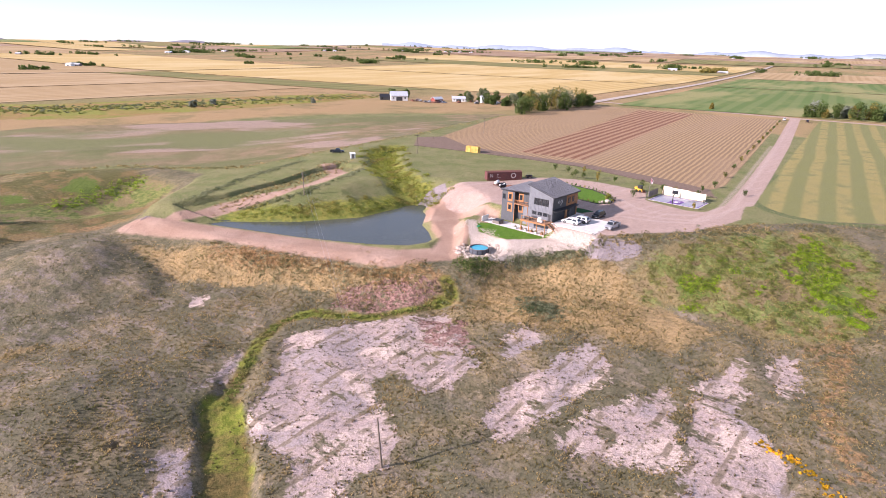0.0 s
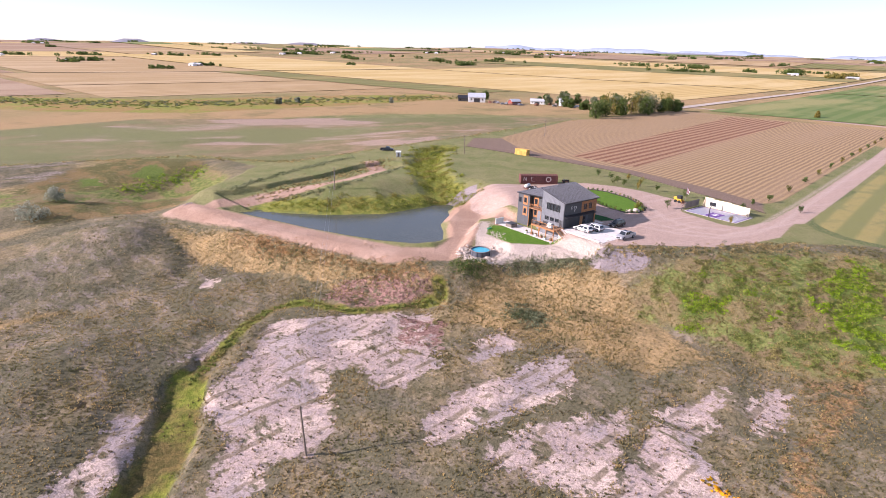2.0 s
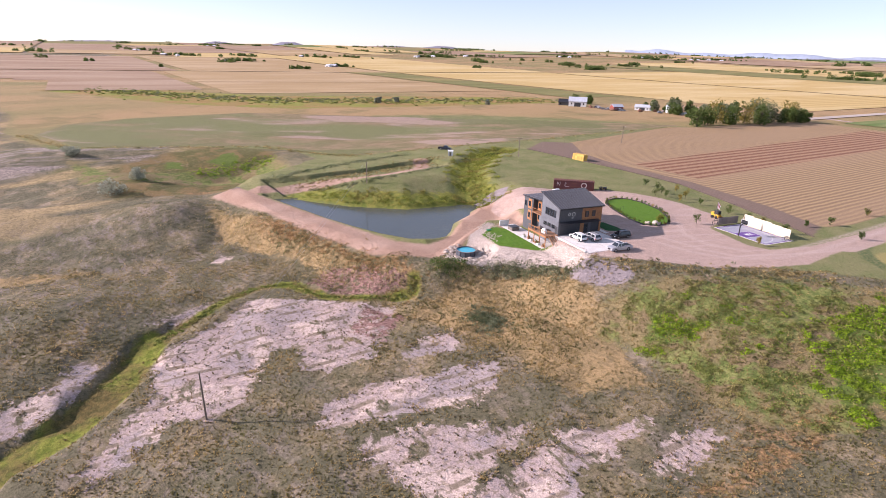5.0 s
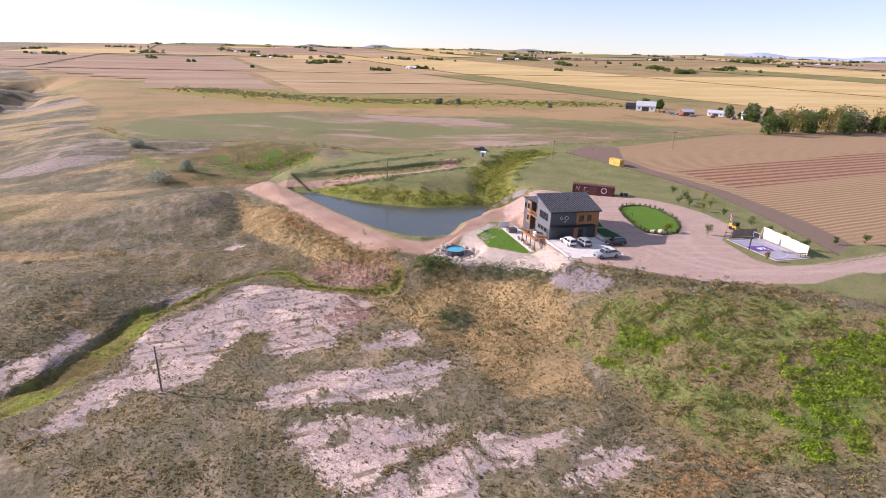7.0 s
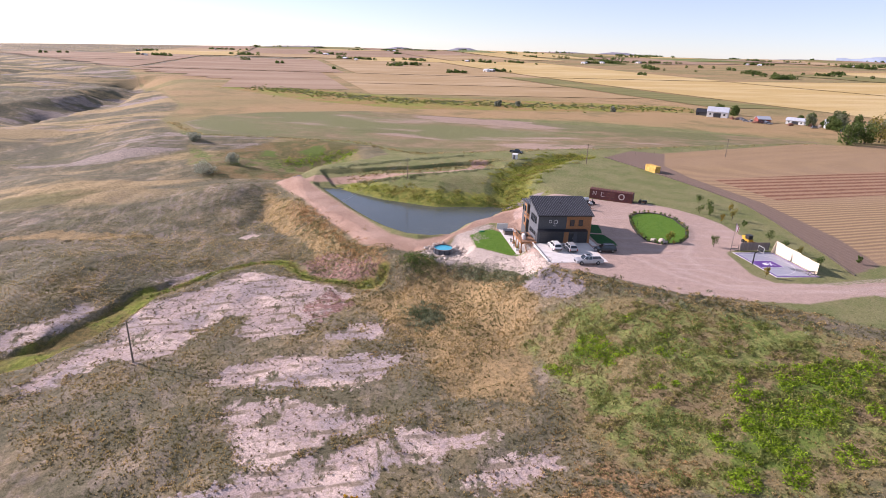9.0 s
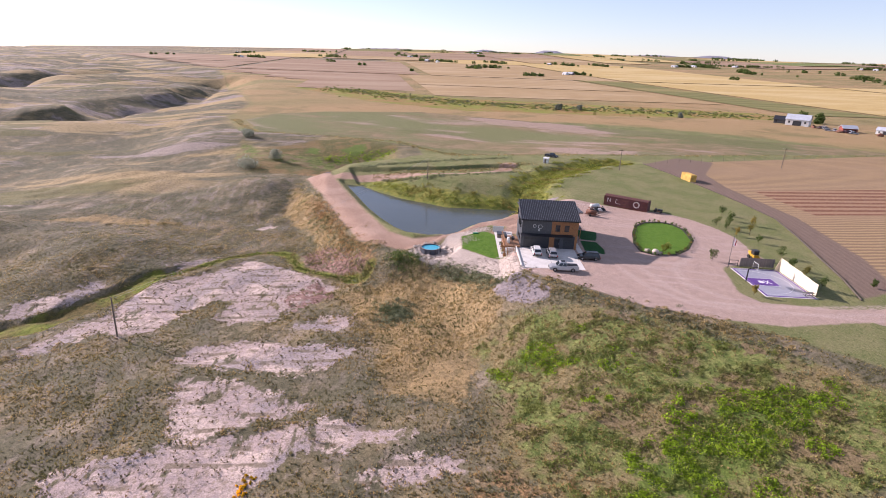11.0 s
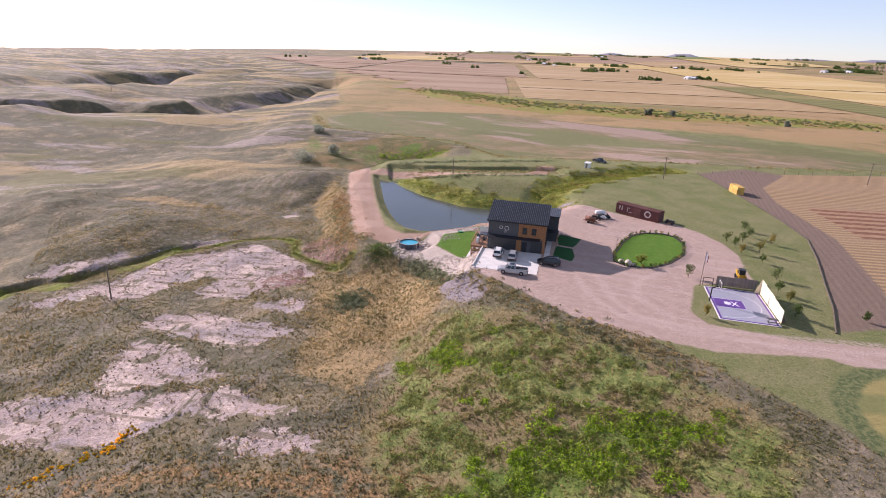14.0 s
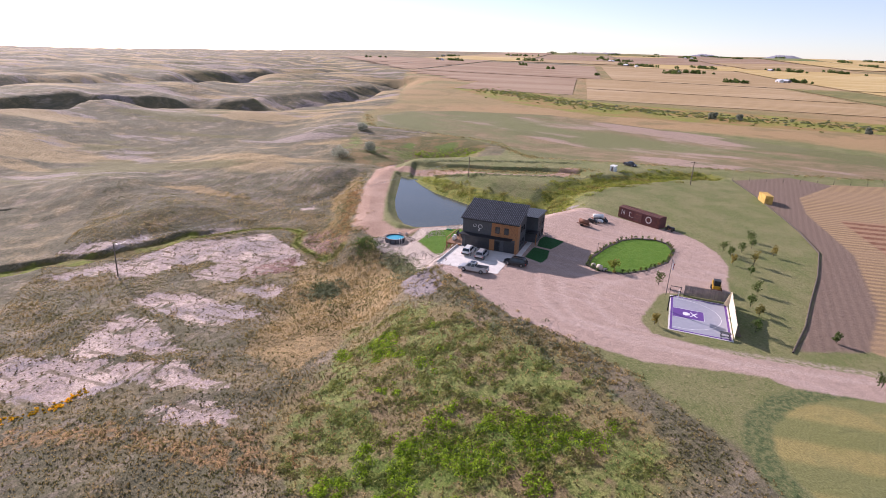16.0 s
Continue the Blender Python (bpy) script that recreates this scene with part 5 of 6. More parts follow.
    for k in (-1, 1):
        part("bench", Shape().box(-0.8, k * 0.75 - 0.13, 0.42, 0.8, k * 0.75 + 0.13, 0.46), DOOR, g)
        part("leg", Shape().box(k * 0.6 - 0.04, -0.8, 0, k * 0.6 + 0.04, 0.8, 0.06).box(k * 0.6 - 0.04, -0.06, 0.06, k * 0.6 + 0.04, 0.06, 0.7), DOOR, g)
    # weathered board fence behind the short side
    fx, fy = put(2.1, 1.3)
    f = thing("board_fence", "weathered grey board fence beside the sport court", "fence", fx, fy, 0.0, turn)
    for i in range(40):
        part("board", Shape().box(i * 0.18, -0.02, 0.1, i * 0.18 + 0.165, 0.02, 2.0 + 0.03 * ((i * 7) % 3)), GREYWOOD, f)
    for z in (0.5, 1.6):
        part("rail", Shape().box(0, 0.021, z, 7.2, 0.1, z + 0.09), GREYWOOD, f)
    for i in range(4):
        part("post", Shape().box(i * 2.36, 0.02, 0, i * 2.36 + 0.1, 0.12, 1.95), GREYWOOD, f)
    # pale panel wall along the long far side
    wx, wy = put(W + 0.4, -0.3)
    w = thing("panel_wall", "pale plywood panel wall along the sport court", "wall", wx, wy, 0.0, turn)
    tops = (2.9, 2.7, 2.7, 2.5, 2.4)
    for i, t in enumerate(tops):
        y = -i * 2.6
        part("panel", Shape().box(0, y - 2.57, 0.1, 0.06, y, t), PALEWOOD, w)
        part("brace", Shape().prism([(0.06, 0), (0.06, t - 0.3), (0.12, t - 0.3), (1.1, 0)], "y", y - 1.4, y - 1.3), TIMBER, w)
    part("panel", Shape().prism([(0, 0.1), (0, 3.0), (-0.9, 0.1)], "y", 0.002, 0.06), PALEWOOD, w)


def skid_steer(x, y, turn):
    s = thing("skid_steer", "yellow skid steer loader with black cab by the fence", "loader", x, y, 0, turn)
    part("chassis", Shape().box(-1.4, -0.55, 0.35, 0.9, 0.55, 1.15), YELLOW, s, bevel=0.05)
    part("engine_cover", Shape().prism([(-1.5, 1.15), (-1.5, 1.5), (-0.6, 1.75), (-0.4, 1.15)], "y", -0.7, 0.7), YELLOW, s)
    part("cab", Shape().box(-0.5, -0.55, 1.15, 0.75, 0.55, 2.05), BLACK, s, bevel=0.04)
    part("cab_roof", Shape().box(-0.6, -0.62, 2.05, 0.8, 0.62, 2.13), BLACK, s)
    for k in (-1, 1):
        part("lift_arm", Shape().prism([(-1.4, 1.5), (1.2, 0.7), (1.5, 0.4), (1.3, 0.3), (-1.4, 1.2)], "y", k * 0.72 - 0.06, k * 0.72 + 0.06), YELLOW, s)
        for q in (-0.75, 0.55):
            part("wheel", Shape().tube((q, k * 0.6, 0.42), (q, k * 0.92, 0.42), 0.42, None, 14), TYRE, s)
    part("bucket", Shape().prism([(1.3, 0.1), (2.1, 0.08), (2.15, 0.14), (1.5, 0.2), (1.4, 0.7), (1.3, 0.7)], "y", -0.95, 0.95), RUST, s)


def pole(x, y, high, lean=(0, 0), bar=True, label="weathered wooden utility pole with crossarm"):
    p = thing("utility_pole", label, "utility pole", x, y, hz(x, y) - 0.2, 30)
    part("shaft", Shape().tube((0, 0, 0), (lean[0], lean[1], high), 0.17, 0.11, 10), TIMBER, p)
    if bar:
        part("crossarm", Shape().box(lean[0] - 1.1, lean[1] - 0.06, high - 0.5, lean[0] + 1.1, lean[1] + 0.06, high - 0.36), TIMBER, p)
        for k in (-1, 0.0, 1):
            part("insulator", Shape().tube((lean[0] + k, lean[1], high - 0.36), (lean[0] + k, lean[1], high - 0.18), 0.05, 0.03, 6), WHITE, p)
    return p


build_house()
build_deck()
build_yard()
for lx, ly, turn, paint, kind, lab in ((3.4, -3.3, 90, PEARL, "suv", "white sport utility car parked on the concrete slab"),
                                       (6.6, -4.2, 90, SILVER, "suv", "silver sport utility car parked on the concrete slab"),
                                       (7.6, -12.6, 180, SILVER, "pickup", "silver crew cab pickup truck with dark bed on the gravel"),
                                       (14.2, -5.4, 178, NIGHT, "suv", "black sport utility car parked in the house's shade")):
    x, y = at_house(lx, ly)
    vehicle("pickup_truck" if kind == "pickup" else "parked_car", lab, x, y, HOUSE_TURN + turn, paint, kind, 0.04 if abs(ly) < 5 else 0.01)
boxcar()
sport_court()
skid_steer(58.9, 176.9, -40)
pole(-17.9, 237.5, 8.3)
pole(-8.6, 62.2, 8.3, (-0.35, 0.3), False, "bare leaning wooden pole on the clay flat")
pole(-47.5, 167, 7.5, (0, 0), False, "slim wooden pole on the pond bank")
pole(13, 309, 8.5)
for side in (-0.5, 0.5):
    s, a, b = Shape(), Vector((-47.5 + side, 167, hz(-47.5, 167) + 7.2)), Vector((-8.95 + side, 62.5, hz(-8.6, 62.2) + 8.0))
    line = [a.lerp(b, i / 16) - Vector((0, 0, 3.2 * (i / 16) * (1 - i / 16) * 4 * 0.5)) for i in range(17)]
    for p, q in zip(line, line[1:]):
        s.tube(p, q, 0.018, None, 4, False)
    single("power_line", s, RIM, "thin sagging power line over the pond", "power line", group="power lines over the pond")
flag = thing("flagpole", "slim flagpole with a drooping striped flag", "flagpole", 58.3, 166.0, 0, 0)
part("mast", Shape().tube((0, 0, 0), (0, 0, 7.2), 0.06, 0.04, 8), GREYWOOD, flag)
cl = part("flag", Shape(), PAINTLINE, flag, "limp white and red flag")
for i in range(8):
    a0, a1 = 0.12 * math.sin(i * 1.3), 0.12 * math.sin(i * 1.3 + 1.3)
    part("stripe", Shape().add([(0.05 + i * 0.09, a0, 6.9 - i * 0.12), (0.14 + i * 0.09, a1, 6.8 - i * 0.12), (0.12 + i * 0.07, a1 + 0.05, 5.2 - i * 0.06), (0.05 + i * 0.07, a0 + 0.05, 5.3 - i * 0.05),
                                (0.05 + i * 0.09, a0 + 0.02, 6.9 - i * 0.12), (0.14 + i * 0.09, a1 + 0.02, 6.8 - i * 0.12), (0.12 + i * 0.07, a1 + 0.07, 5.2 - i * 0.06), (0.05 + i * 0.07, a0 + 0.07, 5.3 - i * 0.05)],
                               [(0, 1, 2, 3), (7, 6, 5, 4), (0, 4, 5, 1), (2, 6, 7, 3), (1, 5, 6, 2), (0, 3, 7, 4)]), (RED if i in (2, 5, 6) else PAINTLINE), cl)

# ---- pond and pool ----
pond = Shape()
pond.add([(x, y, -6.8) for x, y in [(-76, 150), (-50, 139), (-20, 130), (-2, 134), (-3, 160), (-8, 180), (-20, 178), (-45, 160), (-75, 158)]], [tuple(range(9))])
single("pond_water", pond, WATER, "dark green still pond water", "water", kind="structure")
pool = thing("swimming_pool", "round above ground pool with grey wall and blue water", "pool", 6.2, 127.4, -4.86, 20)
part("wall", Shape().ring((0, 0, 0), 2.35, 0.08, 1.25, "z", 32), POOLWALL, pool)
part("rim", Shape().ring((0, 0, 1.25), 2.42, 0.2, 0.06, "z", 32), GREYWOOD, pool)
part("water", Shape().tube((0, 0, 0.2), (0, 0, 1.05), 2.26, None, 32), AQUA, pool, "bright blue pool water")
for i in range(12):
    a = i * math.pi / 6
    part("upright", Shape().tube((2.38 * math.cos(a), 2.38 * math.sin(a), 0), (2.38 * math.cos(a), 2.38 * math.sin(a), 1.28), 0.06, None, 6), BLACK, pool)
part("ladder", Shape().box(2.35, -0.3, 0, 2.42, -0.24, 1.7).box(2.35, 0.24, 0, 2.42, 0.3, 1.7).box(2.36, -0.24, 0.4, 2.42, 0.24, 0.45).box(2.36, -0.24, 0.9, 2.42, 0.24, 0.95), WHITE, pool)

# ---- straw bales, shed, yard clutter ----
rng = random.Random(7)
for k in range(3):
    for i in range(5):
        for j in range(2):
            a = radians(-38)
            lx, ly = i * 1.25, j * 1.2
            single("straw_bale", Shape().box(-0.6, -0.57, 0, 0.6, 0.57, 0.85), STRAW, "large golden square straw bale in a stack", "straw bale",
                   8.0 - lx * 0.86 + ly * 0.5, 243.4 + lx * 0.5 + ly * 0.86, k * 0.85, 150 + rng.uniform(-3, 3), "stacked straw bales", bevel=0.06)
shed = thing("small_shed", "small white painted shed with a low roof", "shed", -43.0, 223.6, hz(-43, 223.6), 20)
part("wall", Shape().box(-1, -0.8, 0, 1, 0.8, 1.9), WHITE, shed)
part("roof", Shape().prism([(-0.95, 1.9), (0.95, 2.2), (0.95, 2.28), (-0.95, 1.98)], "x", -1.15, 1.15), WHITE, shed)
part("door", Shape().box(-0.4, -0.83, 0.05, 0.4, -0.802, 1.7), GREYWOOD, shed)
vehicle("parked_car", "old dark pickup parked at the field edge", -52.5, 238, 10, NIGHT, "pickup", hz(-52.5, 238))
x, y = 4.5, 184.0
for i, (px, py, turn, mat) in enumerate(((13.2, 180.6, 70, WHITE), (15.4, 177.6, 25, NIGHT), (15.3, 179.4, 30, PEARL), (15.2, 181.0, 20, NIGHT), (17.2, 173.8, 20, RUST))):
    t = thing("utility_trailer" if i in (0, 4) else "snowmobile", "white tank on a low trailer" if i == 0 else ("rusty farm implement by the gravel yard" if i == 4 else "parked snowmobile with dark seat"), "trailer" if i in (0, 4) else "snowmobile", px, py, hz(px, py), turn, "" if i in (0, 4) else "parked snowmobiles")
    if i in (0, 4):
        part("bed", Shape().box(-1.6, -0.8, 0.45, 1.6, 0.8, 0.6), RUST, t)
        part("drawbar", Shape().box(1.6, -0.06, 0.45, 2.6, 0.06, 0.55), RUST, t)
        part("tank" if i == 0 else "drum", Shape().tube((-1.3, 0, 1.15), (1.3, 0, 1.15), 0.55, None, 14), mat, t, smooth=True)
        for k in (-0.85, 0.85):
            part("wheel", Shape().tube((0, k - 0.1, 0.32), (0, k + 0.1, 0.32), 0.32, None, 12), TYRE, t)
    else:
        part("hull", Shape().prism([(-1.4, 0.3), (-1.4, 0.75), (-0.1, 0.85), (0.5, 1.1), (1.1, 0.75), (1.3, 0.35)], "y", -0.35, 0.35), mat, t, bevel=0.05)
        part("seat", Shape().box(-1.2, -0.2, 0.75, -0.1, 0.2, 1.0), BLACK, t)
        part("windshield", Shape().prism([(0.45, 1.1), (0.2, 1.45), (0.25, 1.47), (0.55, 1.08)], "y", -0.25, 0.25), GLASS, t)
        for k in (-0.5, 0.5):
            part("ski", Shape().box(0.3, k - 0.08, 0, 1.6, k + 0.08, 0.08), BLACK, t)
        part("track", Shape().box(-1.5, -0.2, 0.0, 0.2, 0.2, 0.3), TYRE, t)
t = thing("tractor_mower", "dark lawn tractor beside the boxcar", "tractor", 25.2, 193.8, 0, 20)
part("hood", Shape().box(-0.1, -0.35, 0.4, 1.2, 0.35, 1.0), NIGHT, t, bevel=0.06)
part("seat", Shape().box(-0.8, -0.28, 0.6, -0.3, 0.28, 1.15), BLACK, t)
part("frame", Shape().box(-1.2, -0.4, 0.3, 1.0, 0.4, 0.5), RUST, t)
for px, r in ((-0.7, 0.45), (0.85, 0.3)):
    for k in (-0.5, 0.5):
        part("wheel", Shape().tube((px, k - 0.12, r), (px, k + 0.12, r), r, None, 12), TYRE, t)
single("green_float", Shape().box(-0.7, -0.35, 0, 0.7, 0.35, 0.25), GREENPLASTIC, "green plastic tub on the lawn edge", "tub", 6.4, 141.5, hz(6.4, 141.5), 60, bevel=0.08)

# ---- island planting ----
isl = [(x, y) for x, y in ISLAND]
ring = []
for (ax, ay), (bx, by) in zip(isl, isl[1:] + isl[:1]):
    n = max(1, round(math.hypot(bx - ax, by - ay) / 1.7))
    ring += [(ax + (bx - ax) * i / n, ay + (by - ay) * i / n) for i in range(n)]
for i, (x, y) in enumerate(ring):
    yel = i % 4 == 2
    tree("border_shrub", "golden ornamental grass clump at the lawn edge" if yel else "small dark evergreen shrub at the lawn edge", x, y, 0.8 + 0.5 * ((i * 7) % 5) / 5, 0.75, AUTUMN if yel else LEAF, 100 + i, 110, 0.09, 0.3, "shrubs round the lawn", 0.0)
s = Shape()
for i, (ax, ay) in enumerate(isl):
    bx, by = isl[(i + 1) % len(isl)]
    d = Vector((bx - ax, by - ay, 0)).normalized()
    q = Vector((-d.y, d.x, 0)) * 0.35
    s.add([(ax - q.x, ay - q.y, 0.0), (bx - q.x, by - q.y, 0.0), (bx + q.x, by + q.y, 0.0), (ax + q.x, ay + q.y, 0.0),
           (ax - q.x, ay - q.y, 0.06), (bx - q.x, by - q.y, 0.06), (bx + q.x, by + q.y, 0.06), (ax + q.x, ay + q.y, 0.06)], [(4, 5, 6, 7), (0, 1, 5, 4), (2, 3, 7, 6), (1, 2, 6, 5), (3, 0, 4, 7)])
single("planting_strip", s, plain("dark_mulch", (0.05, 0.04, 0.035), None, 4, 0.95), "dark mulch strip round the lawn", "planting bed", kind="structure")
for i, (x, y, r) in enumerate(((44.7, 160.6, 0.8), (43.2, 160.2, 0.6), (45.6, 161.4, 0.5), (42.4, 160.6, 0.4))):
    single("boulder", Shape().lump((0, 0, r * 0.6), (r, r * 0.8, r * 0.9), random.Random(i), 0.18, 9), STONE, "pale rounded boulder in the planting bed", "boulder", x, y, 0, 30 * i, "boulders by the lawn", smooth=True)
tree("ornamental_tree", "small yellow-green ornamental tree beside the boulders", 45.6, 163.4, 2.3, 2.2, REED, 71, 420, 0.14)
ar = thing("trellis_arch", "slim dark metal trellis arch by the lawn", "arch", 35.2, 167.0, 0, 60)
for k in (-0.6, 0.6):
    part("upright", Shape().tube((k, 0, 0), (k, 0, 2.0), 0.035, None, 6), BLACK, ar)
part("top", Shape().tube((-0.6, 0, 2.0), (0.6, 0, 2.0), 0.035, None, 6), BLACK, ar)

# ---- trees of the yard ----
for i, (x, y, hh) in enumerate(((41.2, 195.4, 2.6), (44.4, 194.4, 2.4), (48.6, 191.0, 2.2), (42.6, 199.4, 2.4), (40.8, 204.2, 2.8), (49.8, 195.5, 3.4), (61.9, 183.8, 2.6), (66.4, 177.6, 2.6), (69.8, 176.0, 2.4),
                               (74.4, 170.4, 2.6), (54.2, 167.5, 2.7), (68.1, 155.8, 2.0), (91.5, 174.8, 2.2), (80.4, 180.5, 1.8), (46.6, 204.4, 2.8), (36.6, 208, 2.6), (54.4, 190.0, 2.0))):
    kind = i % 3
    tree("young_tree", ("young round leafy tree on the mown grass", "small dark conifer on the mown grass", "slim young tree turning yellow")[kind], x, y, hh, hh * (0.75, 0.6, 0.5)[kind], (LEAF, LEAF, AUTUMN)[kind], 200 + i, 380, 0.12, 0.22, "young yard trees")
for i in range(13):
    k = 12 + i * 21
    x, y = 83.5 + 0.53 * k - 3.4, 172 + 0.85 * k + 3.4
    tree("roadside_tree", "small young tree beside the gravel road", x, y, 2.4, 1.6, (LEAF, AUTUMN)[i % 2], 240 + i, 160, 0.2, 0.2, "young trees along the road")
for i, (x, y, hh, ww) in enumerate(((-131, 133.5, 6.0, 8.2), (-138.5, 149.5, 4.4, 5.8), (-184, 154.5, 4.0, 6.2))):
    tree("silver_bush", "large silvery olive bush on the valley side", x, y, hh, ww, SILVERLEAF, 260 + i, 1500, 0.22, 0.3, "silvery bushes", 0.0)


# ---- far fields ----
U, V, JX, JY = (0.524, 0.852), (0.852, -0.524), 252, 438


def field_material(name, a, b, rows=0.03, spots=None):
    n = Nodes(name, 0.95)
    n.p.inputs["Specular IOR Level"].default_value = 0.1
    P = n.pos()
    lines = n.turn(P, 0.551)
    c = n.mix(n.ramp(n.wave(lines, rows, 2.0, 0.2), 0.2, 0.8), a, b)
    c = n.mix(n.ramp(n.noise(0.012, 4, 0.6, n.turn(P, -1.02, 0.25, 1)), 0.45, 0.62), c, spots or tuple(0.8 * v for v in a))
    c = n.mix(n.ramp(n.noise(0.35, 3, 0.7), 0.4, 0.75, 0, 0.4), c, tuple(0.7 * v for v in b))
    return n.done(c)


# Straw tones, paler than nearby fields to put distance haze into the colour.
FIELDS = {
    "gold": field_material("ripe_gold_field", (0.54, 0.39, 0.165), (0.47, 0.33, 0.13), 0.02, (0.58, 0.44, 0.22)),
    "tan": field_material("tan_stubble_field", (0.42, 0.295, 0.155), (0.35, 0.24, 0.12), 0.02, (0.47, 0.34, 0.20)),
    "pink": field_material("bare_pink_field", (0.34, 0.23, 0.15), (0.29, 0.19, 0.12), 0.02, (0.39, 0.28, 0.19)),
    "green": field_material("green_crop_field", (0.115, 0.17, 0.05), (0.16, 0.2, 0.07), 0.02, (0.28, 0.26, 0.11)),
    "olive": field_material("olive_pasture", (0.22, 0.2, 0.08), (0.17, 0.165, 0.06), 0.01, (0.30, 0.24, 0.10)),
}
LABELS = {"gold": "ripe golden grain field", "tan": "tan stubble field", "pink": "bare brown field", "green": "green irrigated crop field", "olive": "olive green pasture"}


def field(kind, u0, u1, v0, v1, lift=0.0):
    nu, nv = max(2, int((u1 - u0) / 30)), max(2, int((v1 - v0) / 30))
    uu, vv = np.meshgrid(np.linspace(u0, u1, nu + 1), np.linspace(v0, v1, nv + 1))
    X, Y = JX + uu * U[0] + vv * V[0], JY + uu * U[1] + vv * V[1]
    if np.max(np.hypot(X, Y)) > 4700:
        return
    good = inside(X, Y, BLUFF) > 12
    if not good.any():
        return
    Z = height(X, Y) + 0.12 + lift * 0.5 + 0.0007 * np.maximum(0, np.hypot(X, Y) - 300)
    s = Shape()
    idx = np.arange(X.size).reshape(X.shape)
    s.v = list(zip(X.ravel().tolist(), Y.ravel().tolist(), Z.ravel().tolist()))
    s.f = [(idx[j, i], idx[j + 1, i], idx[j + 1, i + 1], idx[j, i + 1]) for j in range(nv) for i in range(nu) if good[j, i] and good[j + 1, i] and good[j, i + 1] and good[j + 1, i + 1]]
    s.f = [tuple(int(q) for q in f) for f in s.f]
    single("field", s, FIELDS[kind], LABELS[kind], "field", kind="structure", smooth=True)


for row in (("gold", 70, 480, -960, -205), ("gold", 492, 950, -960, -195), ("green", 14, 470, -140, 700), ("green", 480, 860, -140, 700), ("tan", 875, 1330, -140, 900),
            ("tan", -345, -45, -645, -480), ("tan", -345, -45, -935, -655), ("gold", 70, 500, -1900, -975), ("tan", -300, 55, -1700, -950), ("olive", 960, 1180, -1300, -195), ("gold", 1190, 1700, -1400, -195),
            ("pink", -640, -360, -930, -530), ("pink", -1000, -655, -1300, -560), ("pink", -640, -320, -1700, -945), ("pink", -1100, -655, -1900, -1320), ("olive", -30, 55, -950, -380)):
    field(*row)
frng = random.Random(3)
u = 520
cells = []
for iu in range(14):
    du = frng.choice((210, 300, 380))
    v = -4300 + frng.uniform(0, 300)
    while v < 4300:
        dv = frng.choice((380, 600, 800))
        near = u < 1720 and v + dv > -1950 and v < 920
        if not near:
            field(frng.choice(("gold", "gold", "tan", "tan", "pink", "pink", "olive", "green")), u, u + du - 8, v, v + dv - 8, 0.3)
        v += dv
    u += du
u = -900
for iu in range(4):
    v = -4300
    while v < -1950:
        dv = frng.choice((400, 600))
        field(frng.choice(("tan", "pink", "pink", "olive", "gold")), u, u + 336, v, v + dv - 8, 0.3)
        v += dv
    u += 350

GRAVEL = field_material("pale_gravel_road", (0.50, 0.42, 0.36), (0.44, 0.37, 0.31), 0.3)
FIELDS["road"], LABELS["road"] = GRAVEL, "straight pale gravel road between fields"
field("road", 6, 2600, -172, -162, 0.2)

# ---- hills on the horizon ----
# Distance haze is put into the blue-grey base colour of these hills.
HAZY = plain("haze_tinted_hills", (0.20, 0.20, 0.25), (0.24, 0.225, 0.25), 0.004, 1.0)
hr = random.Random(11)
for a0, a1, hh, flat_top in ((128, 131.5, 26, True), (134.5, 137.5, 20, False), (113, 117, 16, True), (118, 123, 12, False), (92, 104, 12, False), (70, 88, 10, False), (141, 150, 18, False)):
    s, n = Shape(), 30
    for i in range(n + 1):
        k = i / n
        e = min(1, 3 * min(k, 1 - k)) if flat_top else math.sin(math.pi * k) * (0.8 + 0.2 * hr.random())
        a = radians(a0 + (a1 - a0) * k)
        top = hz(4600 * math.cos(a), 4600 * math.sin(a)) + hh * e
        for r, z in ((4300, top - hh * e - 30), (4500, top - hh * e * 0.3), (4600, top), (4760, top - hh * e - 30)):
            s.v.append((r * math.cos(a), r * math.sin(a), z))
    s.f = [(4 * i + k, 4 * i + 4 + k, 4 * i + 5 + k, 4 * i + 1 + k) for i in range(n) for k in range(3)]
    single("distant_hill", s, HAZY, "hill on the horizon, its colour tinted blue-grey for haze", "hill", kind="structure", smooth=True)

# The mountains' pale blue is air haze painted as base colour.
HAZEBLUE = plain("haze_tinted_mountains", (0.42, 0.50, 0.62), (0.46, 0.53, 0.64), 0.003, 1.0)
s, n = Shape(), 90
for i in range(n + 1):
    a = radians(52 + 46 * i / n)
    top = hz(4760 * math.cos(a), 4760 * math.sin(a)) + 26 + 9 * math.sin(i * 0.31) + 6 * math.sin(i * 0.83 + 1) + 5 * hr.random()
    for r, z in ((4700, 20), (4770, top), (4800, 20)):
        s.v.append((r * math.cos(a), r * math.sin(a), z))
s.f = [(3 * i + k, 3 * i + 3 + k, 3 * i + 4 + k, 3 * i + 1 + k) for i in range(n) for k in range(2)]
single("distant_mountains", s, HAZEBLUE, "mountain range on the horizon, tinted pale blue for haze", "mountains", kind="structure", smooth=True)

# ---- farmsteads ----
TIN = plain("pale_tin_roof", (0.62, 0.64, 0.68), (0.52, 0.54, 0.58), 0.6, 0.45, 0.2)
REDBARN = plain("red_barn_boards", (0.3, 0.07, 0.05), None, 0.8, 0.8)


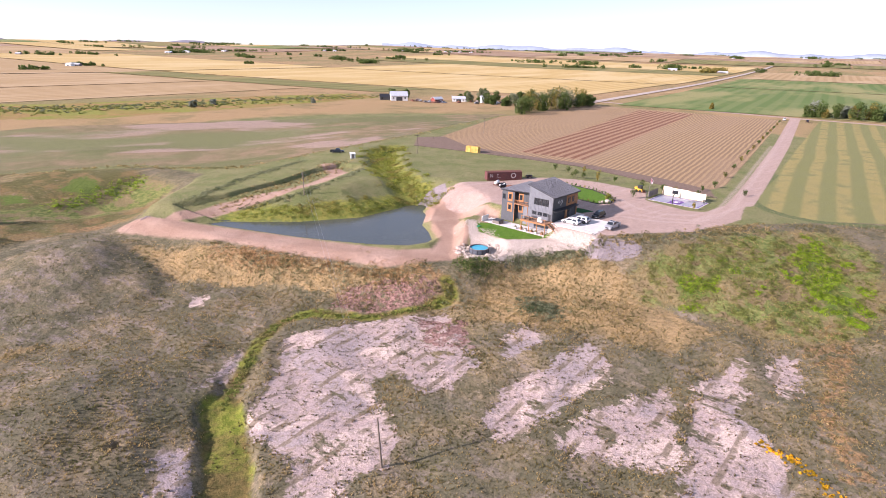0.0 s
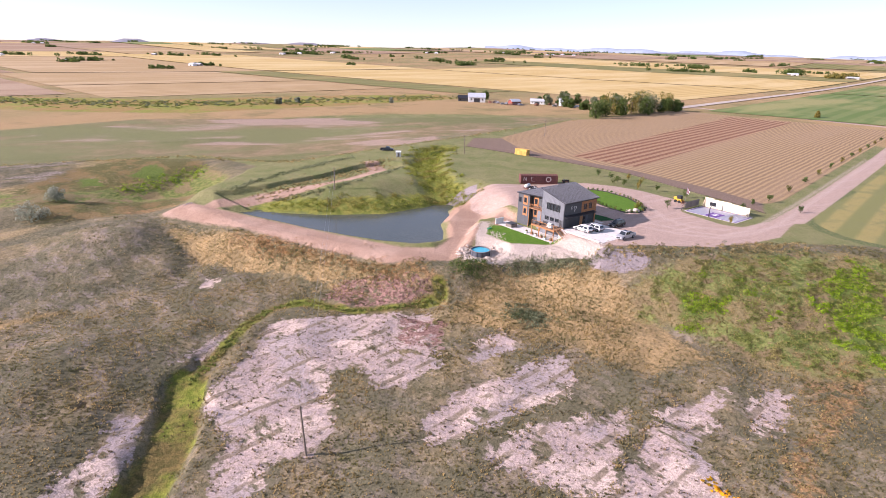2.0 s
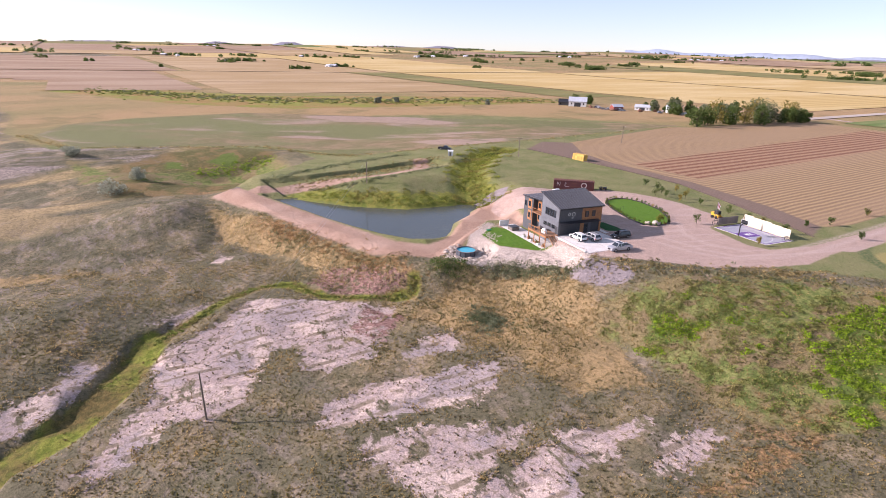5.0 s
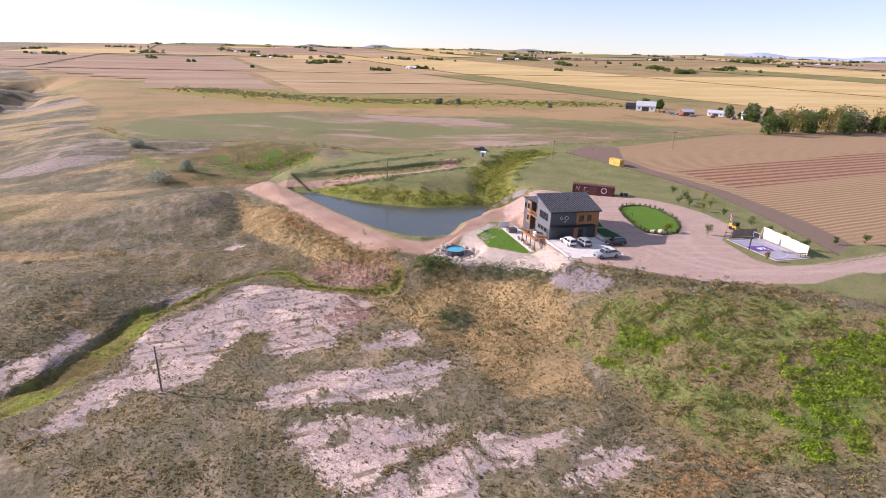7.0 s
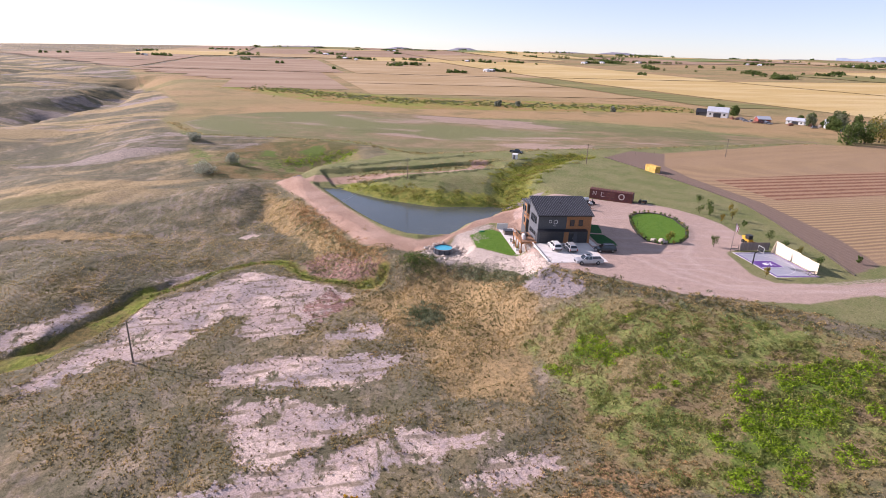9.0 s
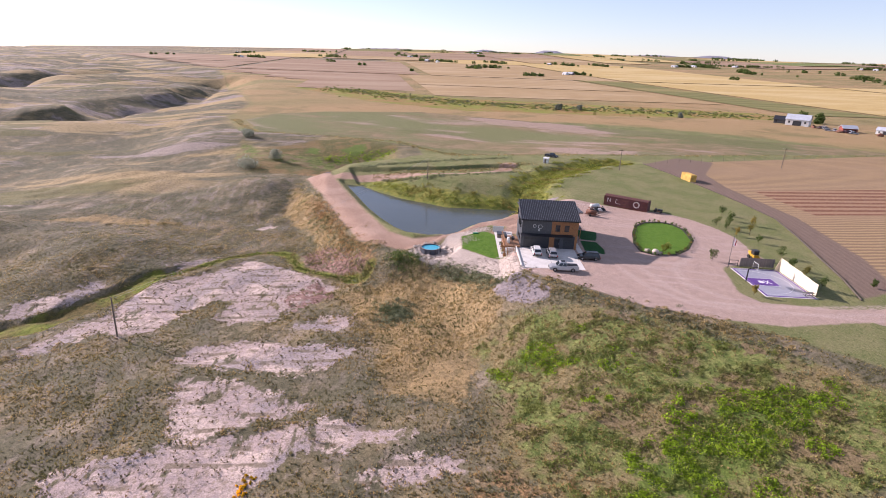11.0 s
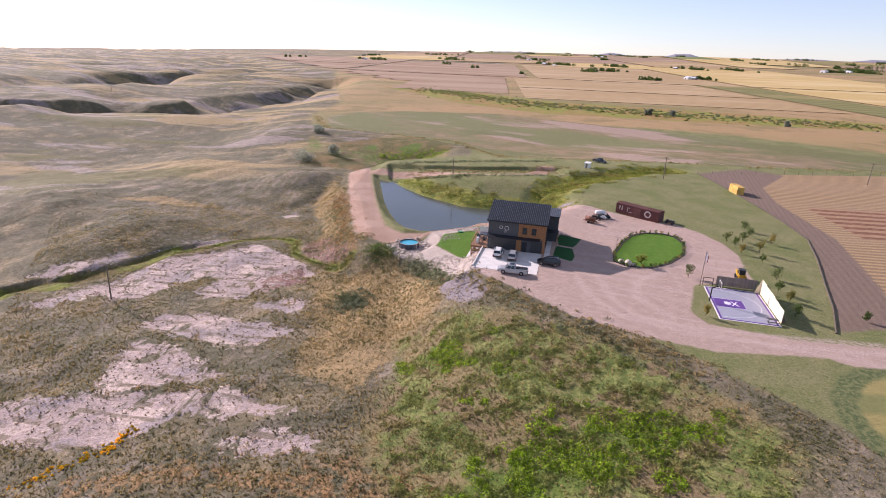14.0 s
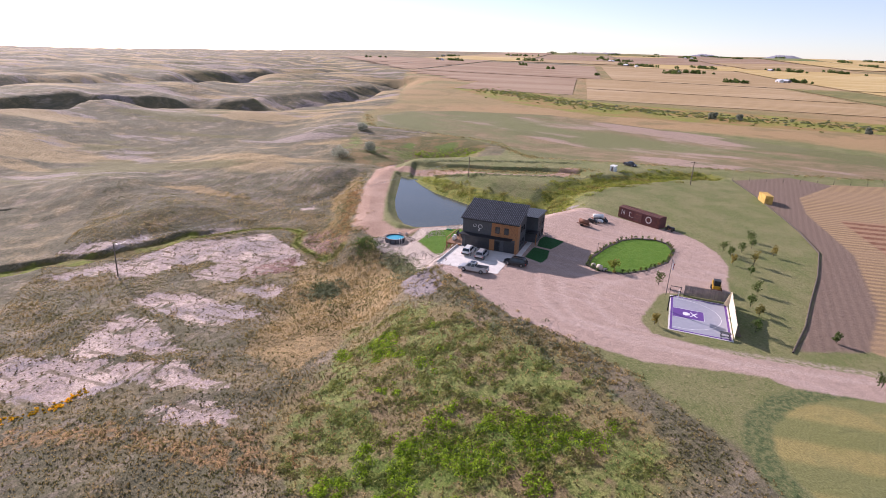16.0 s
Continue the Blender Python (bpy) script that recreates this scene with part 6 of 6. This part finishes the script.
def barn(x, y, w, d, h, turn, wall=WHITE, roof=TIN, label="white farm building with pale metal roof", name="farm_building", group="far farm buildings"):
    b = thing(name, label, "barn", x, y, hz(x, y), turn, group)
    part("wall", Shape().box(-w / 2, -d / 2, -0.3, w / 2, d / 2, h).prism([(-d / 2, h), (d / 2, h), (0, h + d * 0.3)], "x", -w / 2, w / 2), wall, b)
    for k in (-1, 1):
        part("roof", Shape().prism([(k * (d / 2 + 0.4), h - 0.1), (0, h + d * 0.3 + 0.12), (0, h + d * 0.3 + 0.3), (k * (d / 2 + 0.4), h + 0.1)], "x", -w / 2 - 0.4, w / 2 + 0.4), roof, b)
    part("door", Shape().box(-w * 0.18, -d / 2 - 0.06, 0, w * 0.18, -d / 2 - 0.004, h * 0.8), DOOR, b)
    for k in (-0.34, 0.34):
        part("window", Shape().box(w * k - 0.5, -d / 2 - 0.06, h * 0.4, w * k + 0.5, -d / 2 - 0.004, h * 0.75), GLASS, b)


barn(-57, 516, 15, 11, 4.2, 12, WHITE, TIN, "white barn with a pale metal roof", "white_barn", "")
barn(-69, 520, 11, 8, 2.6, 12, DOOR, ROOFING, "low dark shed beside the white barn", "dark_shed", "")
barn(-22, 506, 9, 6, 2.6, 40, REDBARN, TIN, "red farm shed with a pale roof", "red_shed", "")
barn(21, 514, 10, 8, 3.4, 20, WHITE, TIN, "white farmhouse half hidden by trees", "farmhouse", "")
barn(-3, 520, 12, 6, 2.6, 0, WHITE, TIN)
barn(335, 448, 14, 9, 3.2, -35, WHITE, TIN)
fr = random.Random(5)
for i in range(26):
    x, y = -45 + fr.random() * 85, 494 + fr.random() * 26
    vehicle("parked_car", "old car parked in the farm yard", x, y, fr.random() * 360, (PEARL, SILVER, NIGHT, MAROON)[i % 4], "suv", hz(x, y), "cars in the farm yard") if i % 2 else \
        single("scrap_heap", Shape().lump((0, 0, 0.6), (2.2, 1.4, 1.2), fr, 0.4, 8), (RUST, TIN, GREYWOOD)[i % 3], "low heap of farm scrap", "scrap", x, y, hz(x, y), fr.random() * 180, "scrap heaps")
tree_id = 300
for x0, y0, x1, y1, n, hmin, hmax, mats in ((-2, 530, 52, 480, 16, 5, 10, (LEAF, LEAF, SAGE)), (44, 424, 112, 520, 19, 7, 18, (LEAF, SAGE, LEAF, AUTUMN)), (10, 540, 96, 560, 14, 6, 11, (LEAF, SAGE)),
                                            (-72, 540, -60, 556, 4, 6, 9, (LEAF,)), (270, 458, 316, 432, 16, 6, 14, (LEAF, AUTUMN, SILVERLEAF, LEAF)), (316, 432, 380, 396, 10, 4, 7, (SILVERLEAF, LEAF)),
                                            (-210, 404, -186, 424, 3, 4, 6, (SILVERLEAF,)), (219, 502, 222, 504, 1, 5, 6, (AUTUMN,)), (-126, 462, -118, 466, 1, 4, 5, (SILVERLEAF,))):
    for i in range(n):
        k = (i + 0.5) / n
        x, y, hh = x0 + (x1 - x0) * k + fr.uniform(-9, 9), y0 + (y1 - y0) * k + fr.uniform(-9, 9), fr.uniform(hmin, hmax)
        m = mats[i % len(mats)]
        tree("farm_tree", "tall broad leafy tree by the farmstead" if m is not AUTUMN else "yellowing leafy tree by the farmstead", x, y, hh, hh * fr.uniform(0.6, 0.9), m, tree_id, 900, 0.55, 0.3, "farmstead trees", 0.05)
        tree_id += 1
FAR = [(-1052, 2267, 200, 12, 60), (-1065, 2134, 60, 9, 14), (-978, 2507, 160, 10, 30), (-1181, 1596, 90, 9, 22), (-746, 1128, 70, 6, 14), (-701, 929, 30, 6, 10), (-306, 3114, 200, 11, 36), (-7, 3135, 260, 10, 40),
       (452, 2792, 50, 14, 14), (507, 1760, 40, 9, 10), (592, 1690, 70, 15, 30), (660, 1560, 90, 12, 40), (-514, 2093, 14, 9, 4), (-527, 1417, 12, 7, 4), (1350, 3000, 260, 14, 40), (1900, 3300, 200, 12, 30),
       (-999, 1032, 20, 9, 8), (-1020, 1120, 60, 8, 16), (-1400, 1250, 160, 9, 26), (-1300, 800, 14, 7, 3), (-1100, 760, 12, 7, 3), (-860, 740, 12, 6, 3), (-1600, 700, 100, 8, 14), (-1900, 1500, 150, 9, 24), (-2200, 900, 120, 8, 14), (-2300, 2200, 240, 10, 40),
       (-1700, 450, 14, 7, 3), (-1750, 500, 12, 7, 3), (-2600, 1400, 200, 9, 26), (-600, 2700, 120, 9, 20), (200, 3900, 500, 11, 60), (-1500, 3600, 500, 11, 60), (1100, 3900, 500, 11, 50), (-2900, 3000, 400, 10, 50), (2500, 3600, 400, 11, 40)]
for i in range(90):
    a, d = radians(fr.uniform(48, 152)), fr.uniform(1700, 4500)
    FAR.append((d * math.cos(a), d * math.sin(a), fr.uniform(20, 140), fr.uniform(7, 12), int(fr.uniform(5, 22))))
for i, (x, y, spread_m, hh, n) in enumerate(FAR):
    r = np.random.RandomState(500 + i)
    a = r.uniform(0, 3.14)
    t = r.normal(size=n) * 0.35
    X, Y = x + spread_m * t * math.cos(a) + r.normal(size=n) * 8, y + spread_m * t * math.sin(a) * 0.5 + r.normal(size=n) * 8
    hs = hh * (0.5 + 0.6 * r.rand(n))
    c = np.c_[X, Y, height(X, Y) + hs * 0.35 + 0.0007 * np.maximum(0, np.hypot(X, Y) - 300)]
    tagged(new("far_trees", leaf_mesh("far_trees", c, hs * 0.75, 70, 1.7, AUTUMN if i == 11 else LEAF, 600 + i, 1.0, False)), "distant clump of dark shelter trees", "trees", kind="stuff")
    if 50 < spread_m < 400 and i < 36:
        for k in range(2):
            barn(x + fr.uniform(-0.3, 0.3) * spread_m, y - 25 - fr.uniform(0, 30), fr.uniform(12, 22), 9, 3.6, fr.uniform(-40, 10), (GREYWOOD, WHITE)[k])

# ---- traffic and fences ----
vehicle("parked_truck", "white pickup parked at the road junction", 234, 420, 60, PEARL, "pickup", 0.05)
vehicle("dark_car", "dark car on the gravel road", 246, 412, 57, NIGHT, "suv", 0.05)
s = Shape()
for (ax, ay), (bx, by) in (((-21, 259), (26, 398)), ((26, 398), (44, 410))):
    n = int(math.hypot(bx - ax, by - ay) / 6)
    for i in range(n):
        x, y = ax + (bx - ax) * i / n, ay + (by - ay) * i / n
        s.box(x - 0.06, y - 0.06, 0, x + 0.06, y + 0.06, 1.3)
tagged(single("fence_posts", s, TIMBER, "thin line of grey fence posts at the field edge", "fence"), kind="stuff")
kerb = [(-21, 259), (-1, 248.5), (18.6, 236.8), (33, 228), (47.2, 217.6), (58, 204), (68, 190), (75, 180.5), (81.2, 170.6)]
s = Shape()
for (ax, ay), (bx, by) in zip(kerb, kerb[1:]):
    n = max(1, int(math.hypot(bx - ax, by - ay) / 2.4))
    for i in range(n):
        k0, k1 = i / n, (i + 0.93) / n
        s.tube((ax + (bx - ax) * k0, ay + (by - ay) * k0, 0.12), (ax + (bx - ax) * k1, ay + (by - ay) * k1, 0.12), 0.2, 0.17, 6)
# The edging's shadow is put into its dark bark tone.
tagged(single("log_edging", s, BARK, "log edging between grass and ploughed ground, shadow put into its dark tone", "edging"), kind="stuff")

# ---- stones ----
rr = random.Random(21)
s = Shape()
P, R = scatter(["rubble"], 9000, 31, (0, 120, 36, 150), (), 0.0)
for (x, y, z), q in zip(P[:4000], R):
    k = 0.06 + 0.15 * q * q
    s.lump((x, y, z + k * 0.3), (k, k * 0.85, k * 0.7), rr, 0.25, 5)
tagged(single("rubble_stones", s, STONE, "pale tumbled stones on the retaining slope", "stones"), kind="stuff")
s = Shape()
for i in range(70):
    a, d = rr.random() * 6.28, 2.9 + rr.random() * 2.6
    x, y = 6.2 + d * math.cos(a), 127.4 + d * math.sin(a)
    k = 0.3 + rr.random() * 0.5
    s.lump((x, y, hz(x, y) + 0.05), (k, k, k * 0.6), rr, 0.3, 6)
tagged(single("pool_rocks", s, STONE, "heaped pale rocks round the pool", "rocks"), kind="stuff")
s = Shape()
for x0, y0, sx, sy, n in ((38, 124.8, 4.6, 2.4, 60), (-8, 180, 4.5, 3.5, 140), (22.5, 161, 2.5, 1.2, 50), (-89, 150, 3, 1.5, 40)):
    for i in range(n):
        x, y = x0 + rr.gauss(0, 0.5) * sx, y0 + rr.gauss(0, 0.5) * sy
        k = 0.07 + rr.random() * 0.2
        s.lump((x, y, hz(x, y) + k * 0.2), (k, k * 0.9, k * 0.6), rr, 0.3, 5)
tagged(single("spoil_stones", s, plain("grey_spoil_stone", (0.32, 0.275, 0.27), (0.24, 0.205, 0.205), 1.5, 0.95), "grey heaped spoil and stones", "stones"), kind="stuff")

# ---- grass, weeds and brush ----
LOW = (-110, 42, 118, 145)
DRYOFF = ("flat", "creek", "gravel", "track", "rubble", "spoil", "bare")


def strew(name, label, mat, P, R, lo, hi, n, leaf, seed, tall=1.0, blade=False):
    if len(P):
        tagged(new(name, leaf_mesh(name, P, lo + (hi - lo) * R ** 1.6, n, leaf, mat, seed, tall, True, blade)), label, "vegetation", kind="stuff")


r = np.random.RandomState(40)
X, Y = r.uniform(LOW[0], LOW[2], 150000), r.uniform(LOW[1], LOW[3], 150000)
ok = np.ones(len(X), bool)
for nm in DRYOFF:
    ok &= area_of(nm, X, Y) + 1.5 * waves(X, Y, 6, 2) < 0
ok &= r.rand(len(X)) < np.clip((115 - np.hypot(X - 20, Y - 85)) / 45, 0, 1) * (0.55 + 0.45 * waves(X, Y, 25, 8))
X, Y = X[ok], Y[ok]
strew("dry_grass", "dry tan prairie grass tufts", DRY, np.c_[X, Y, height(X, Y)], r.rand(len(X)), 0.16, 0.42, 6, 0.075, 41, 0.7, True)
X, Y = r.uniform(LOW[0], LOW[2], 60000), r.uniform(LOW[1], LOW[3], 60000)
ok = r.rand(len(X)) < 0.35 + 0.5 * waves(X, Y, 16, 13)
for nm in DRYOFF + ("tan",):
    ok &= area_of(nm, X, Y) + 1.5 * waves(X, Y, 6, 2) < 0
X, Y = X[ok], Y[ok]
strew("olive_tufts", "low dark olive tufts among the dry grass", OLIVE, np.c_[X, Y, height(X, Y)], r.rand(len(X)), 0.14, 0.45, 7, 0.08, 60, 0.55, True)
P, R = scatter(["weeds"], 30000, 42, (30, 90, 104, 145), ("gravel",), 3.0)
keep = waves(P[:, 0], P[:, 1], 5.5, 61) + 0.5 * waves(P[:, 0], P[:, 1], 2.2, 62) > 0.1
P, R = P[keep], R[keep]
strew("green_weeds", "knee-high green weeds on the slope", WEEDS, P, R, 0.2, 0.75, 14, 0.10, 43, 0.65)
P, R = scatter(["lush"], 14000, 44, (48, 96, 100, 140), ("gravel",), 0.0)
strew("lush_weeds", "bright lush green weeds in the hollow", LUSH, P, R, 0.25, 0.85, 16, 0.11, 45, 0.7)
P, R = scatter(["sprigs"], 5200, 58, (36, 94, 100, 140), ("gravel",), 2.5, 0.7)
keep = waves(P[:, 0], P[:, 1], 7, 63) + 0.6 * waves(P[:, 0], P[:, 1], 3, 64) > 0.45
P, R = P[keep], R[keep]
strew("weed_clumps", "large yellow-green weed clumps on the slope", LUSH, P, R, 0.35, 1.0, 40, 0.12, 59, 0.8)
P, R = scatter(["bare", "red"], 16000, 46, (-50, 42, 80, 116), (), -1.0, 0.42)
strew("clay_tufts", "small dark tufts on the bare clay", DARKTUFT, P, R, 0.14, 0.5, 10, 0.07, 47, 0.6, True)
P, R = scatter(["rust"], 5000, 48, (-60, 88, 95, 128), (), 0.0, 0.8)
strew("rusty_weeds", "rust-coloured dry weeds below the dam", RUSTY, P, R, 0.3, 0.8, 14, 0.09, 49, 0.9)
P, R = scatter(["tan"], 34000, 50, (-90, 76, 40, 138), ("track", "rubble"), 0.0, 0.8)
strew("tall_dry_grass", "tall pale dry grass on the bank", DRY, P, R, 0.2, 0.6, 8, 0.05, 51, 0.8, True)
P, R = scatter(["lush_flat"], 14000, 52, (-64, 148, 0, 260), (), 0.0)
keep = inside(P[:, 0], P[:, 1], POND) < -0.8
strew("pond_reeds", "yellow-green reeds and grass by the pond", REED, P[keep], R[keep], 0.35, 1.0, 14, 0.13, 53, 0.9)
r = np.random.RandomState(54)
for name, label, mat, pts, wide, n, lo, hi in (
        ("bank_shrubs", "dark green shrubs along the top of the bank", LEAF, [(2, 120), (5, 119.5), (10, 121)], 2.4, 140, 0.5, 1.4),
        ("bank_shrubs", "grey-green shrubs along the foot of the stone slope", SAGE, [(13, 124), (22, 125.4), (33, 124.6)], 2.2, 260, 0.5, 1.3),
        ("bank_grass", "pale grass and brush along the yard edge", DRY, [(34, 126.5), (46, 129), (58, 131.5), (70, 137), (82, 140)], 2.4, 220, 0.3, 0.7),
        ("bank_brush", "grey-green brush along the yard edge", SAGE, [(44, 127), (58, 130), (70, 135), (84, 138.5)], 3.0, 100, 0.4, 0.9),
        ("sage_patch", "grey-green sagebrush patch on the flat", SAGE, [(17, 110), (22, 107)], 3.4, 260, 0.4, 0.8),
        ("dam_shrubs", "orange and green shrubs along the dam face", RUSTY, [(-54, 127), (-30, 122), (-8, 115)], 2.4, 220, 0.4, 1.1),
        ("dam_shrubs", "green shrubs along the dam face", SAGE, [(-52, 125), (-24, 118), (2, 114)], 3.0, 160, 0.4, 1.0),
        ("creek_grass", "green grass along the creek bed", WEEDS, CREEK[6:], 0.8, 420, 0.2, 0.45),
        ("dark_bank_grass", "dark grass along the pond's north berm", SAGE, [(-80, 160), (-74, 190), (-62, 222)], 2.2, 300, 0.5, 1.1),
        ("ditch_edge", "dark green brush at the top of the ditch", LEAF, [(-33, 236), (-31, 246), (-25, 252)], 1.5, 90, 0.5, 1.1),
        ("valley_weeds", "green weeds in the side valley", LUSH, [(-134, 170), (-124, 186), (-116, 198)], 4.0, 240, 0.5, 1.2),
        ("field_fringe", "tall dry grass at the field edge", DRY, [(-250, 170), (-198, 162), (-134, 214), (-82, 210), (-30, 284), (30, 402)], 2.5, 700, 0.4, 0.9),
        ("gully_weeds", "yellow-green weeds along the far gully", WEEDS, [(-440, 335), (-300, 350), (-200, 425), (-95, 560)], 24, 900, 0.6, 1.6),
        ("gully_brush", "rust and green brush along the far gully", SAGE, [(-440, 345), (-280, 365), (-200, 440), (-100, 565)], 22, 450, 0.6, 1.6),
        ("berm_brush", "dark dry brush along the berm north of the pond", SAGE, [(-66, 160), (-50, 166), (-42, 176), (-36, 196), (-35, 224)], 1.6, 260, 0.4, 0.9),
        ("berm_grass", "pale dry grass on the berm north of the pond", DRY, [(-72, 162), (-60, 175), (-52, 196), (-46, 216)], 5.0, 420, 0.3, 0.6),
        ("flower_patch", "yellow wild flowers on the flat", FLOWER, [(46, 68), (49.6, 64.5), (51, 60), (52, 55)], 0.9, 110, 0.12, 0.3)):
    t = r.rand(n) * (len(pts) - 1)
    i = np.minimum(t.astype(int), len(pts) - 2)
    A = np.array(pts, float)
    q = A[i] + (A[i + 1] - A[i]) * (t - i)[:, None] + r.normal(size=(n, 2)) * wide * 0.6
    strew(name, label, mat, np.c_[q, height(q[:, 0], q[:, 1]) - 0.05], r.rand(n), lo, hi, 26, 0.12 if hi < 1.5 else 0.5, 700 + n, 0.9 if hi < 1.5 else 0.5)
